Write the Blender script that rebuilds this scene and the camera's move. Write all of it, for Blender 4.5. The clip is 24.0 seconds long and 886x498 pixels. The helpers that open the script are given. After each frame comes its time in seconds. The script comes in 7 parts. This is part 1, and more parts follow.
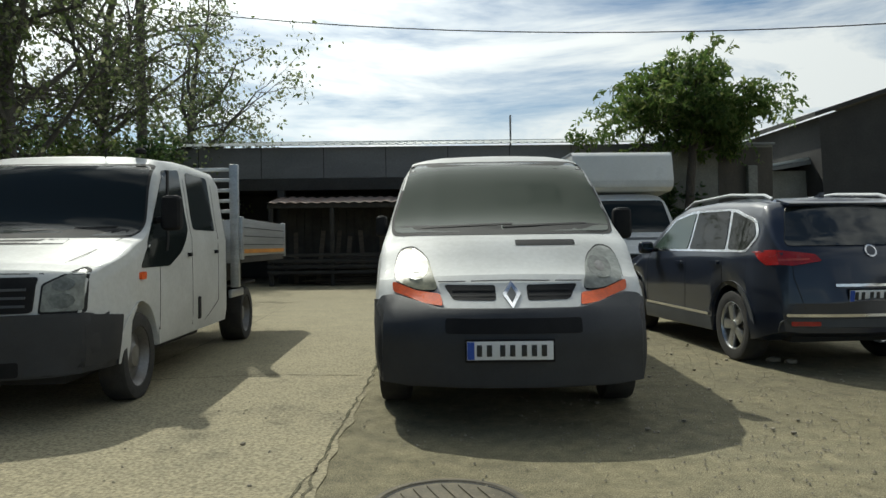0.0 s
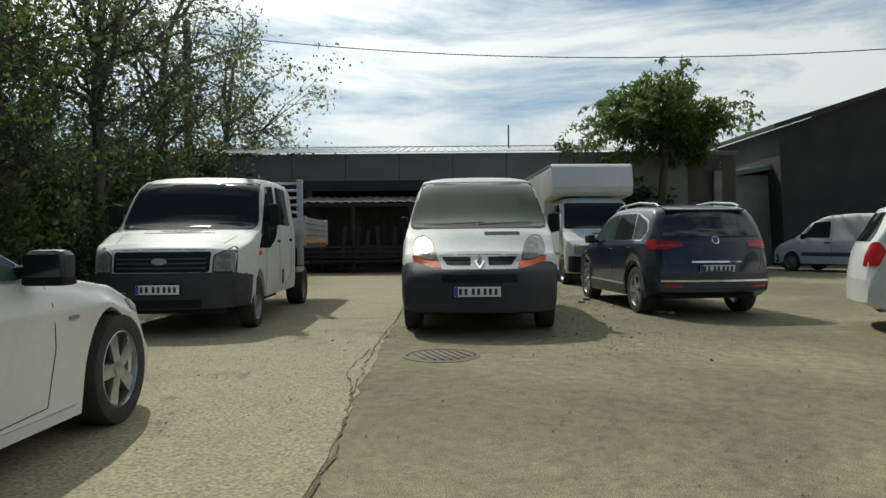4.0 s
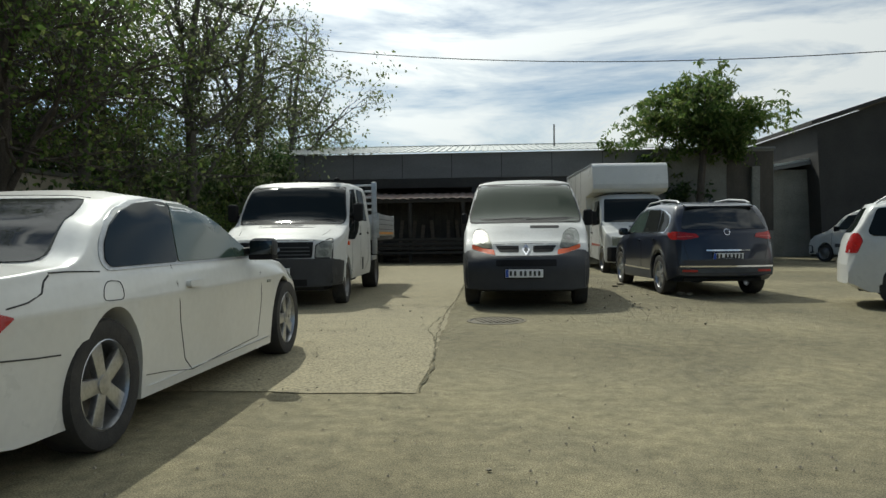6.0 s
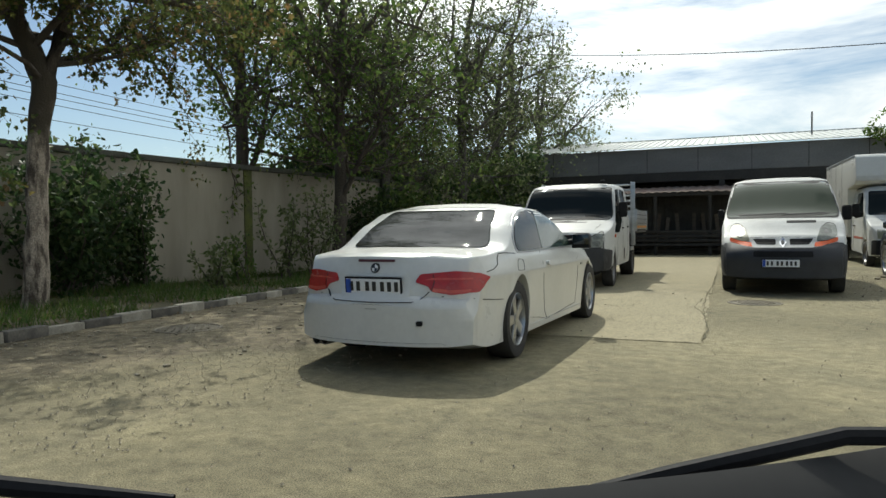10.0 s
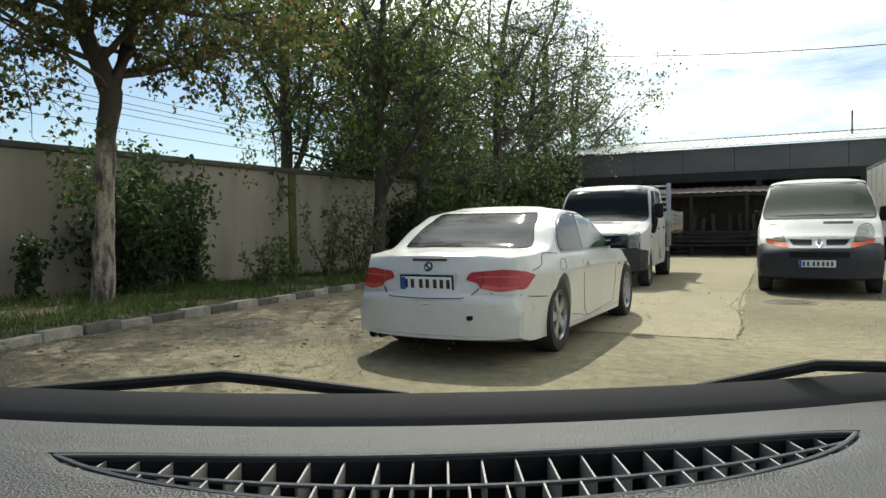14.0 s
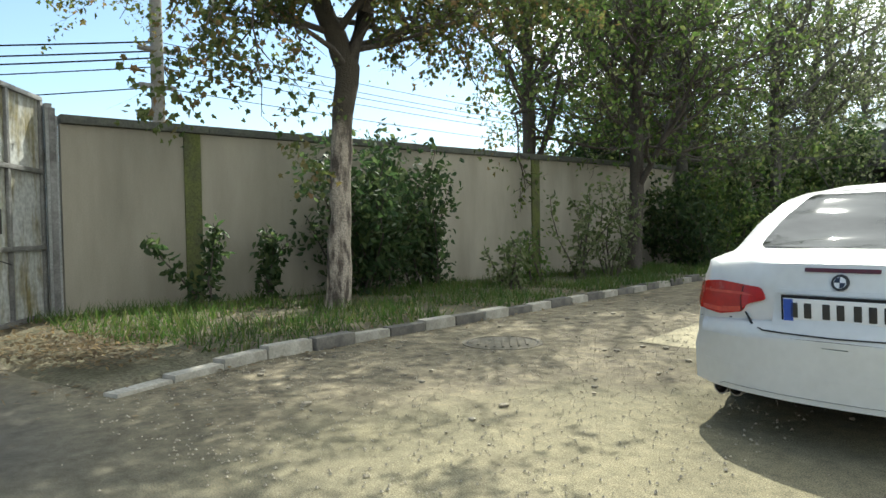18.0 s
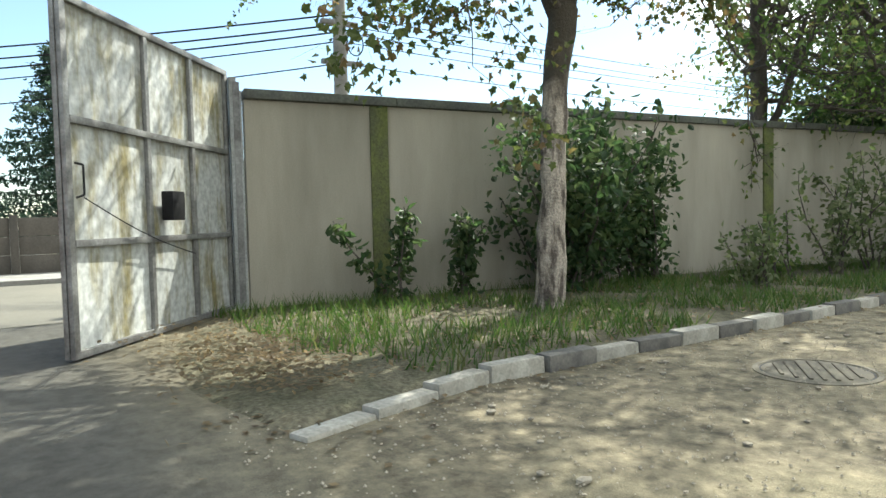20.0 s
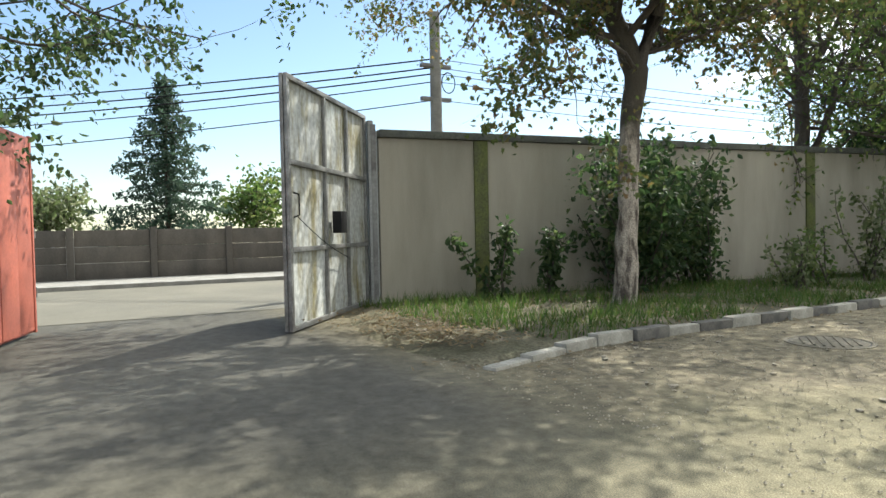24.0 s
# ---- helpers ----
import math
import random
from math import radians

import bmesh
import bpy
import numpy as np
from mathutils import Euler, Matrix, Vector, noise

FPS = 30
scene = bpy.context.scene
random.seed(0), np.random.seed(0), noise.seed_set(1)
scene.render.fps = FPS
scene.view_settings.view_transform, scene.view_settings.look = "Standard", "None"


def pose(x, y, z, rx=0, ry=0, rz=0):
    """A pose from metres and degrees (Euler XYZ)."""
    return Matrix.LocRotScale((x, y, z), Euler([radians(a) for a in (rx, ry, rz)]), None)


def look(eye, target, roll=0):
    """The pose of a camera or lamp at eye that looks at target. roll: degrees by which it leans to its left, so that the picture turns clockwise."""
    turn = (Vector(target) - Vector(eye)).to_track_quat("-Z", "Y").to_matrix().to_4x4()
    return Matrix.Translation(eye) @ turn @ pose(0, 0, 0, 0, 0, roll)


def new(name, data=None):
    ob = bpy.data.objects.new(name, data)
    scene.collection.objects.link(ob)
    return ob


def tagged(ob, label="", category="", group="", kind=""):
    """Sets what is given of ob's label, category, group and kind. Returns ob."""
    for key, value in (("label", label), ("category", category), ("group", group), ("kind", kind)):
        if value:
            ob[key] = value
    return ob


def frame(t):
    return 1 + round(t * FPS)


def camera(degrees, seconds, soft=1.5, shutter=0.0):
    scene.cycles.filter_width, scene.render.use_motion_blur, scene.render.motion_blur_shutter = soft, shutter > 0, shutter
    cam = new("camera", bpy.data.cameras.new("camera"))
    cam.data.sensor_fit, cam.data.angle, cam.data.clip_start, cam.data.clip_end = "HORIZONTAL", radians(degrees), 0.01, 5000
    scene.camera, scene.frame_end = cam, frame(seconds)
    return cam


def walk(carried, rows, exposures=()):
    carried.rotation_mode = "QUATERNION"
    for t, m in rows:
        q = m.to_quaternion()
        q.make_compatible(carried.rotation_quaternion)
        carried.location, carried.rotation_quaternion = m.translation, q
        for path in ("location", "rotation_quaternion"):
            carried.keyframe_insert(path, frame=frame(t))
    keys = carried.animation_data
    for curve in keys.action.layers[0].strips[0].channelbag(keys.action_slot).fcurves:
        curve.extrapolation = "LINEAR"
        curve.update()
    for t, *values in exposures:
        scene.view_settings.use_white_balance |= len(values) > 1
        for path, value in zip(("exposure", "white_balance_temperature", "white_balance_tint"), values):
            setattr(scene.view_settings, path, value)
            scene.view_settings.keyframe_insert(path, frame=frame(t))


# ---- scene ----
cam = camera(66.7, 24.0)
# seconds, x, y, z, yaw, pitch, roll
ROWS = [
    (0.0, -0.087, -0.261, 1.171, -1.04, -0.38, 0.77),
    (0.5, -0.066, -0.592, 1.157, -0.94, -0.18, 0.72),
    (1.0, -0.054, -0.940, 1.139, -0.90, -0.06, 0.69),
    (1.5, -0.046, -1.315, 1.127, -0.82, -0.06, 0.78),
    (2.0, -0.037, -1.717, 1.130, -0.72, -0.22, 0.72),
    (2.5, -0.048, -2.099, 1.125, -0.67, -0.40, 0.59),
    (4.5, -0.029, -4.231, 1.082, 0.01, -0.79, 0.55),
    (5.0, -0.029, -4.761, 1.075, 0.59, -0.91, 0.65),
    (5.5, -0.061, -5.205, 1.072, 1.61, -1.09, 0.71),
    (6.0, -0.137, -5.637, 1.074, 3.68, -1.21, 0.66),
    (6.5, -0.169, -6.062, 1.087, 6.48, -1.40, 0.62),
    (7.0, -0.170, -6.530, 1.107, 10.09, -1.62, 0.63),
    (7.5, -0.216, -6.859, 1.113, 12.92, -1.75, 0.67),
    (8.0, -0.254, -7.169, 1.113, 15.61, -1.68, 0.54),
    (8.5, -0.303, -7.423, 1.116, 17.80, -1.71, 0.52),
    (9.0, -0.357, -7.709, 1.122, 20.32, -1.71, 0.55),
    (9.5, -0.378, -7.883, 1.125, 22.02, -1.69, 0.60),
    (10.0, -0.384, -7.981, 1.127, 22.91, -1.71, 0.69),
    (10.5, -0.353, -8.048, 1.123, 22.94, -1.66, 0.72),
    (12.5, -0.351, -8.419, 1.139, 25.80, -1.67, 0.65),
    (13.0, -0.351, -8.419, 1.139, 25.85, -1.65, 0.67),
    (13.5, -0.351, -8.419, 1.139, 25.74, -1.65, 0.71),
    (14.0, -0.351, -8.419, 1.139, 25.61, -1.65, 0.71),
    (14.5, -0.351, -8.419, 1.139, 25.70, -1.67, 0.74),
    (15.0, -0.351, -8.419, 1.139, 26.23, -1.65, 0.78),
    (15.5, -0.539, -8.256, 1.135, 26.72, -1.65, 0.90),
    (16.0, -0.744, -8.107, 1.136, 28.21, -1.67, 0.89),
    (16.5, -1.003, -7.917, 1.133, 30.51, -1.69, 1.00),
    (17.0, -1.334, -7.648, 1.130, 34.14, -1.61, 1.07),
    (17.5, -1.655, -7.299, 1.124, 38.71, -1.59, 1.06),
    (18.0, -2.058, -6.947, 1.122, 44.40, -1.80, 0.95),
    (18.5, -2.604, -6.844, 1.117, 48.99, -2.07, 0.84),
    (19.0, -3.360, -6.689, 1.102, 53.48, -2.40, 0.98),
    (19.5, -3.702, -6.401, 1.088, 57.82, -2.57, 1.29),
    (21.5, -3.590, -6.390, 1.095, 58.42, -2.67, 1.36),
    (22.0, -3.394, -6.626, 1.109, 57.53, -2.58, 1.16),
    (22.5, -3.125, -6.985, 1.116, 57.84, -2.39, 1.09),
    (23.0, -2.815, -7.478, 1.126, 59.70, -2.08, 1.23),
    (23.5, -2.519, -7.873, 1.136, 61.38, -1.76, 1.25),
    (24.0, -2.293, -8.141, 1.139, 61.94, -1.60, 1.15),
]
walk(cam, [(t, pose(x, y, z, 90 + pitch, roll, yaw)) for t, x, y, z, yaw, pitch, roll in ROWS],
     [(t, e, k, g) for t, e, k, g in ((0.0, -0.25, 6320, 2), (5.0, -0.40, 6280, 2), (10.0, -0.03, 6380, 3), (14.0, 0.28, 6480, 3), (16.0, 0.28, 6330, 2), (17.0, 0.58, 6300, 2), (18.0, 1.06, 6300, 2), (19.0, 1.36, 6280, 2), (22.0, 1.42, 6250, 2), (23.0, 1.28, 6250, 3), (24.0, 1.06, 6320, 5))])

# ---- sky and sun ----
SUN_ELEVATION, SUN_AZIMUTH = 48.0, 26.0   # azimuth: degrees to the left of straight ahead
world = bpy.data.worlds.new("sky")
world.use_nodes = True
scene.world = world
wn, wl = world.node_tree.nodes, world.node_tree.links
wn.clear()
w_out, w_bg, w_sky = wn.new("ShaderNodeOutputWorld"), wn.new("ShaderNodeBackground"), wn.new("ShaderNodeTexSky")
w_sky.sky_type, w_sky.sun_disc = "NISHITA", False
w_sky.sun_elevation, w_sky.sun_rotation = radians(SUN_ELEVATION), radians(-SUN_AZIMUTH)
w_sky.dust_density, w_sky.air_density, w_sky.ozone_density = 0.5, 1.0, 1.4
w_co, w_map, w_no, w_ramp, w_mix = (wn.new("ShaderNodeTexCoord"), wn.new("ShaderNodeMapping"), wn.new("ShaderNodeTexNoise"),
                                    wn.new("ShaderNodeValToRGB"), wn.new("ShaderNodeMix"))
w_map.inputs["Scale"].default_value = (1.0, 1.6, 5.5)
w_map.inputs["Rotation"].default_value = (0.12, 0.05, 0.6)
w_no.inputs["Scale"].default_value, w_no.inputs["Detail"].default_value, w_no.inputs["Roughness"].default_value = 2.3, 7.0, 0.6
w_no.inputs["Distortion"].default_value = 0.4
w_ramp.color_ramp.elements[0].position, w_ramp.color_ramp.elements[1].position = 0.535, 0.76
w_mix.data_type = "RGBA"
wl.new(w_co.outputs["Generated"], w_map.inputs["Vector"])
wl.new(w_map.outputs["Vector"], w_no.inputs["Vector"])
# thin cloud thickens and glows towards the sun
w_dot, w_pow, w_glow, w_add, w_lift = (wn.new("ShaderNodeVectorMath"), wn.new("ShaderNodeMath"), wn.new("ShaderNodeMath"), wn.new("ShaderNodeMath"), wn.new("ShaderNodeMix"))
w_dot.operation, w_pow.operation, w_glow.operation, w_add.operation = "DOT_PRODUCT", "POWER", "MULTIPLY_ADD", "MULTIPLY_ADD"
w_dot.inputs[1].default_value = (-math.sin(radians(SUN_AZIMUTH)) * math.cos(radians(SUN_ELEVATION)), math.cos(radians(SUN_AZIMUTH)) * math.cos(radians(SUN_ELEVATION)), math.sin(radians(SUN_ELEVATION)))
wl.new(w_co.outputs["Generated"], w_dot.inputs[0])
w_max = wn.new("ShaderNodeMath")
w_max.operation = "MAXIMUM"
w_max.inputs[1].default_value = 0.0
wl.new(w_dot.outputs["Value"], w_max.inputs[0])
wl.new(w_max.outputs[0], w_pow.inputs[0])
w_pow.inputs[1].default_value = 5.0
w_add.inputs[1].default_value = 0.52
wl.new(w_pow.outputs[0], w_add.inputs[0])
wl.new(w_no.outputs["Fac"], w_add.inputs[2])
# the cloud bank lies more to the right, clear sky to the left
w_side, w_sum = wn.new("ShaderNodeVectorMath"), wn.new("ShaderNodeMath")
w_side.operation, w_sum.operation = "DOT_PRODUCT", "ADD"
w_side.inputs[1].default_value = (0.30, 0.06, 0.0)
wl.new(w_co.outputs["Generated"], w_side.inputs[0])
wl.new(w_add.outputs[0], w_sum.inputs[0])
wl.new(w_side.outputs["Value"], w_sum.inputs[1])
wl.new(w_sum.outputs[0], w_ramp.inputs["Fac"])
wl.new(w_ramp.outputs["Color"], w_mix.inputs[0])
w_glow.inputs[1].default_value, w_glow.inputs[2].default_value = 15.0, 9.8
wl.new(w_pow.outputs[0], w_glow.inputs[0])
wl.new(w_glow.outputs[0], w_mix.inputs[7])
wl.new(w_sky.outputs["Color"], w_mix.inputs[6])
wl.new(w_mix.outputs[2], w_bg.inputs["Color"])
wl.new(w_bg.outputs[0], w_out.inputs["Surface"])
w_bg.inputs["Strength"].default_value = 0.095
sun = new("sun", bpy.data.lights.new("sun", "SUN"))
sun.data.energy, sun.data.angle, sun.data.color = 4.2, radians(0.6), (1.0, 0.94, 0.84)
ce, se = math.cos(radians(SUN_ELEVATION)), math.sin(radians(SUN_ELEVATION))
SUN_FROM = Vector((-math.sin(radians(SUN_AZIMUTH)) * ce, math.cos(radians(SUN_AZIMUTH)) * ce, se))
sun.matrix_world = look(SUN_FROM * 60, (0, 0, 0))


# ---- materials ----
def mat(name, c1, c2=None, rough=0.6, metal=0.0, scale=2.0, fine=40.0, bump=0.15, coat=0.0, spec=0.5, lo=0.35, hi=0.65, vary=0.0, grain=0.12, rvar=0.1, stretch=None, dist=0.01, ragged_noise=0.62):
    """A node material: two colours mixed by broad noise, darkened by fine noise, with relief."""
    m = bpy.data.materials.new(name)
    m.use_nodes = True
    n, l = m.node_tree.nodes, m.node_tree.links
    b = n["Principled BSDF"]
    c2 = c2 or tuple(0.8 * v for v in c1)
    co, no, fi, ramp = n.new("ShaderNodeTexCoord"), n.new("ShaderNodeTexNoise"), n.new("ShaderNodeTexNoise"), n.new("ShaderNodeValToRGB")
    no.inputs["Scale"].default_value, no.inputs["Detail"].default_value, no.inputs["Roughness"].default_value = scale, 10, ragged_noise
    fi.inputs["Scale"].default_value, fi.inputs["Detail"].default_value = fine, 5
    src = co.outputs["Object"]
    if stretch:
        mp = n.new("ShaderNodeMapping")
        mp.inputs["Scale"].default_value = stretch
        l.new(src, mp.inputs["Vector"])
        src = mp.outputs["Vector"]
    l.new(src, no.inputs["Vector"])
    l.new(co.outputs["Object"], fi.inputs["Vector"])
    ramp.color_ramp.elements[0].position, ramp.color_ramp.elements[1].position = lo, hi
    ramp.color_ramp.elements[0].color, ramp.color_ramp.elements[1].color = (*c1, 1), (*c2, 1)
    l.new(no.outputs["Fac"], ramp.inputs["Fac"])
    mul = n.new("ShaderNodeMix")
    mul.data_type, mul.blend_type = "RGBA", "MULTIPLY"
    mul.inputs[0].default_value = 1.0
    gr = n.new("ShaderNodeMapRange")
    gr.inputs["From Min"].default_value, gr.inputs["From Max"].default_value = 0.3, 0.7
    gr.inputs["To Min"].default_value, gr.inputs["To Max"].default_value = 1 - grain, 1 + grain
    l.new(fi.outputs["Fac"], gr.inputs["Value"])
    l.new(ramp.outputs["Color"], mul.inputs[6])
    l.new(gr.outputs["Result"], mul.inputs[7])
    last = mul.outputs[2]
    if vary:
        info, hv = n.new("ShaderNodeObjectInfo"), n.new("ShaderNodeHueSaturation")
        vr = n.new("ShaderNodeMapRange")
        vr.inputs["To Min"].default_value, vr.inputs["To Max"].default_value = 1 - vary, 1 + vary
        l.new(info.outputs["Random"], vr.inputs["Value"])
        l.new(vr.outputs["Result"], hv.inputs["Value"])
        l.new(last, hv.inputs["Color"])
        last = hv.outputs["Color"]
    l.new(last, b.inputs["Base Color"])
    rr = n.new("ShaderNodeMapRange")
    rr.inputs["To Min"].default_value, rr.inputs["To Max"].default_value = max(0.02, rough - rvar), min(1, rough + rvar)
    l.new(no.outputs["Fac"], rr.inputs["Value"])
    l.new(rr.outputs["Result"], b.inputs["Roughness"])
    b.inputs["Metallic"].default_value = metal
    b.inputs["Specular IOR Level"].default_value = spec
    b.inputs["Coat Weight"].default_value = coat
    b.inputs["Coat Roughness"].default_value = 0.06
    if bump:
        bp = n.new("ShaderNodeBump")
        bp.inputs["Strength"].default_value, bp.inputs["Distance"].default_value = bump, dist
        l.new(fi.outputs["Fac"], bp.inputs["Height"])
        l.new(bp.outputs["Normal"], b.inputs["Normal"])
    return m


def leaf_mat(name, c1, c2, c3):
    """Leaves: colour by island, some light passing through."""
    m = bpy.data.materials.new(name)
    m.use_nodes = True
    n, l = m.node_tree.nodes, m.node_tree.links
    b = n["Principled BSDF"]
    geo, ramp = n.new("ShaderNodeNewGeometry"), n.new("ShaderNodeValToRGB")
    e = ramp.color_ramp.elements
    e[0].color, e[1].color = (*c1, 1), (*c3, 1)
    mid = e.new(0.6)
    mid.color = (*c2, 1)
    l.new(geo.outputs["Random Per Island"], ramp.inputs["Fac"])
    l.new(ramp.outputs["Color"], b.inputs["Base Color"])
    b.inputs["Roughness"].default_value = 0.5
    tr, mix = n.new("ShaderNodeBsdfTranslucent"), n.new("ShaderNodeMixShader")
    l.new(ramp.outputs["Color"], tr.inputs["Color"])
    mix.inputs[0].default_value = 0.64
    l.new(b.outputs[0], mix.inputs[1])
    l.new(tr.outputs[0], mix.inputs[2])
    l.new(mix.outputs[0], n["Material Output"].inputs["Surface"])
    return m


def car_glass(name, tint, rough=0.03, see=0.35, gloss=0.2):
    """Tinted glass: part of the light passes, the rest is dark gloss."""
    m = bpy.data.materials.new(name)
    m.use_nodes = True
    n, l = m.node_tree.nodes, m.node_tree.links
    b = n["Principled BSDF"]
    b.inputs["Base Color"].default_value = (*tint, 1)
    no, rr = n.new("ShaderNodeTexNoise"), n.new("ShaderNodeMapRange")
    no.inputs["Scale"].default_value, no.inputs["Detail"].default_value = 3.0, 6
    rr.inputs["To Min"].default_value, rr.inputs["To Max"].default_value = rough, rough + 0.09
    l.new(no.outputs["Fac"], rr.inputs["Value"])
    l.new(rr.outputs["Result"], b.inputs["Roughness"])
    b.inputs["Specular IOR Level"].default_value = gloss
    if see:
        tr, mix = n.new("ShaderNodeBsdfTransparent"), n.new("ShaderNodeMixShader")
        tr.inputs["Color"].default_value = (0.75, 0.85, 0.78, 1)
        mix.inputs[0].default_value = see
        l.new(b.outputs[0], mix.inputs[1])
        l.new(tr.outputs[0], mix.inputs[2])
        l.new(mix.outputs[0], n["Material Output"].inputs["Surface"])
    return m


M_WHITE = mat("white_paint", (0.67, 0.67, 0.64), (0.57, 0.57, 0.535), rough=0.3, coat=0.45, scale=1.2, fine=25, bump=0.01, grain=0.03, lo=0.3, hi=0.8)
M_WHITE_OLD = mat("worn_white_paint", (0.56, 0.565, 0.55), (0.42, 0.42, 0.395), rough=0.5, coat=0.03, spec=0.2, scale=1.6, fine=30, bump=0.03, grain=0.05, lo=0.35, hi=0.85)
M_BLUE = mat("dark_blue_paint", (0.006, 0.011, 0.026), (0.009, 0.015, 0.032), rough=0.3, coat=0.6, scale=1, fine=30, bump=0.01, grain=0.05)
M_DASH = mat("grained_dashboard_plastic", (0.026, 0.026, 0.027), (0.019, 0.019, 0.020), rough=0.48, scale=2, fine=330, bump=0.8, grain=0.2, dist=0.003, spec=0.4)
M_FIN = mat("vent_fin_plastic", (0.30, 0.29, 0.26), (0.22, 0.21, 0.19), rough=0.5, scale=6, fine=90, bump=0.02)
M_TRIM = mat("dark_grey_plastic", (0.045, 0.05, 0.056), (0.075, 0.08, 0.085), rough=0.6, scale=3, fine=160, bump=0.12, grain=0.12)
M_BUMPER = mat("dark_bumper_plastic", (0.016, 0.018, 0.023), (0.03, 0.032, 0.036), rough=0.55, scale=3, fine=160, bump=0.12, grain=0.15)
M_BLACK = mat("black_plastic", (0.012, 0.012, 0.013), (0.02, 0.02, 0.021), rough=0.65, spec=0.12, scale=4, fine=120, bump=0.08)
M_SEAM = mat("panel_gap", (0.01, 0.01, 0.01), (0.02, 0.02, 0.02), rough=0.8, bump=0)
M_RUBBER = mat("tyre_rubber", (0.02, 0.02, 0.02), (0.045, 0.042, 0.038), rough=0.85, scale=8, fine=90, bump=0.2)
M_ALLOY = mat("alloy", (0.55, 0.56, 0.57), (0.42, 0.42, 0.42), rough=0.32, metal=0.9, scale=8, fine=60, bump=0.02)
M_STEEL = mat("grey_steel", (0.25, 0.25, 0.25), (0.16, 0.15, 0.14), rough=0.5, metal=0.7, scale=6, fine=50, bump=0.05)
M_CHROME = mat("chrome", (0.75, 0.76, 0.78), (0.6, 0.6, 0.62), rough=0.12, metal=1.0, scale=6, fine=60, bump=0)
M_GLASS = car_glass("dark_car_glass", (0.012, 0.016, 0.016), see=0.0)
# opaque pane: daylight seen through the cabin is painted in as a paler green
M_GLASS_DAYLIT = car_glass("daylit_car_glass", (0.05, 0.075, 0.06), see=0.0, gloss=0.5)
M_GLASS_DUSTY = car_glass("dusty_windscreen", (0.036, 0.048, 0.028), rough=0.05, see=0.0)


def dulled_glass(name, tint, share):
    """Dusty glass over a dark cabin: mostly dull, with a little plain gloss."""
    m = bpy.data.materials.new(name)
    m.use_nodes = True
    n, l = m.node_tree.nodes, m.node_tree.links
    b = n["Principled BSDF"]
    b.inputs["Base Color"].default_value = (*tint, 1)
    b.inputs["Roughness"].default_value = 0.6
    b.inputs["Specular IOR Level"].default_value = 0.0
    gl, mix, no, rr = n.new("ShaderNodeBsdfGlossy"), n.new("ShaderNodeMixShader"), n.new("ShaderNodeTexNoise"), n.new("ShaderNodeMapRange")
    no.inputs["Scale"].default_value, no.inputs["Detail"].default_value = 5.0, 7
    rr.inputs["To Min"].default_value, rr.inputs["To Max"].default_value = share * 0.6, share * 1.4
    gl.inputs["Roughness"].default_value = 0.04
    l.new(no.outputs["Fac"], rr.inputs["Value"])
    l.new(rr.outputs["Result"], mix.inputs[0])
    l.new(b.outputs[0], mix.inputs[1])
    l.new(gl.outputs[0], mix.inputs[2])
    l.new(mix.outputs[0], n["Material Output"].inputs["Surface"])
    return m


M_GLASS_DULL = dulled_glass("dust_dulled_glass", (0.022, 0.024, 0.022), 0.09)
M_MIRROR = mat("dim_mirror", (0.07, 0.075, 0.08), (0.06, 0.065, 0.07), rough=0.06, metal=1.0, bump=0, grain=0.02, rvar=0.02)
M_RED_PALE = mat("pale_red_lens", (0.62, 0.10, 0.065), (0.5, 0.06, 0.045), rough=0.25, coat=0.2, scale=20, fine=90, bump=0.08)
M_LAMP = mat("headlamp_lens", (0.26, 0.275, 0.245), (0.15, 0.155, 0.135), rough=0.35, coat=0.12, scale=9, fine=40, bump=0.02, grain=0.2)
M_REFLECTOR = mat("lamp_reflector", (0.19, 0.20, 0.18), (0.10, 0.105, 0.095), rough=0.45, metal=0.3, scale=14, fine=50, bump=0.02, grain=0.15)
M_LAMP_YELLOW = mat("yellowed_headlamp_lens", (0.30, 0.29, 0.185), (0.17, 0.165, 0.105), rough=0.4, coat=0.08, scale=9, fine=40, bump=0.02, grain=0.2)
M_AMBER = mat("amber_lens", (0.80, 0.11, 0.006), (0.66, 0.08, 0.004), rough=0.3, coat=0.15, scale=20, fine=90, bump=0.1)
M_RED = mat("red_lens", (0.46, 0.013, 0.010), (0.32, 0.007, 0.006), rough=0.25, coat=0.3, scale=16, fine=80, bump=0.08)
M_RED_DARK = mat("unlit_red_lens", (0.10, 0.012, 0.012), (0.06, 0.008, 0.008), rough=0.3, coat=0.2, scale=16, fine=80, bump=0.05)
M_PLATE = mat("plate_white", (0.78, 0.79, 0.8), (0.7, 0.71, 0.72), rough=0.35, bump=0.01, grain=0.03)
M_PLATE_BLUE = mat("plate_blue", (0.02, 0.08, 0.42), (0.02, 0.07, 0.36), rough=0.35, bump=0.0)
M_INK = mat("black_ink", (0.02, 0.02, 0.02), (0.03, 0.03, 0.03), rough=0.5, bump=0)
M_ALUM = mat("dull_aluminium", (0.48, 0.49, 0.5), (0.36, 0.37, 0.38), rough=0.42, metal=0.75, scale=3, fine=60, bump=0.04, stretch=(1, 0.2, 4))
M_ORANGE = mat("orange_strip", (0.65, 0.28, 0.04), (0.5, 0.22, 0.05), rough=0.4, bump=0.02)

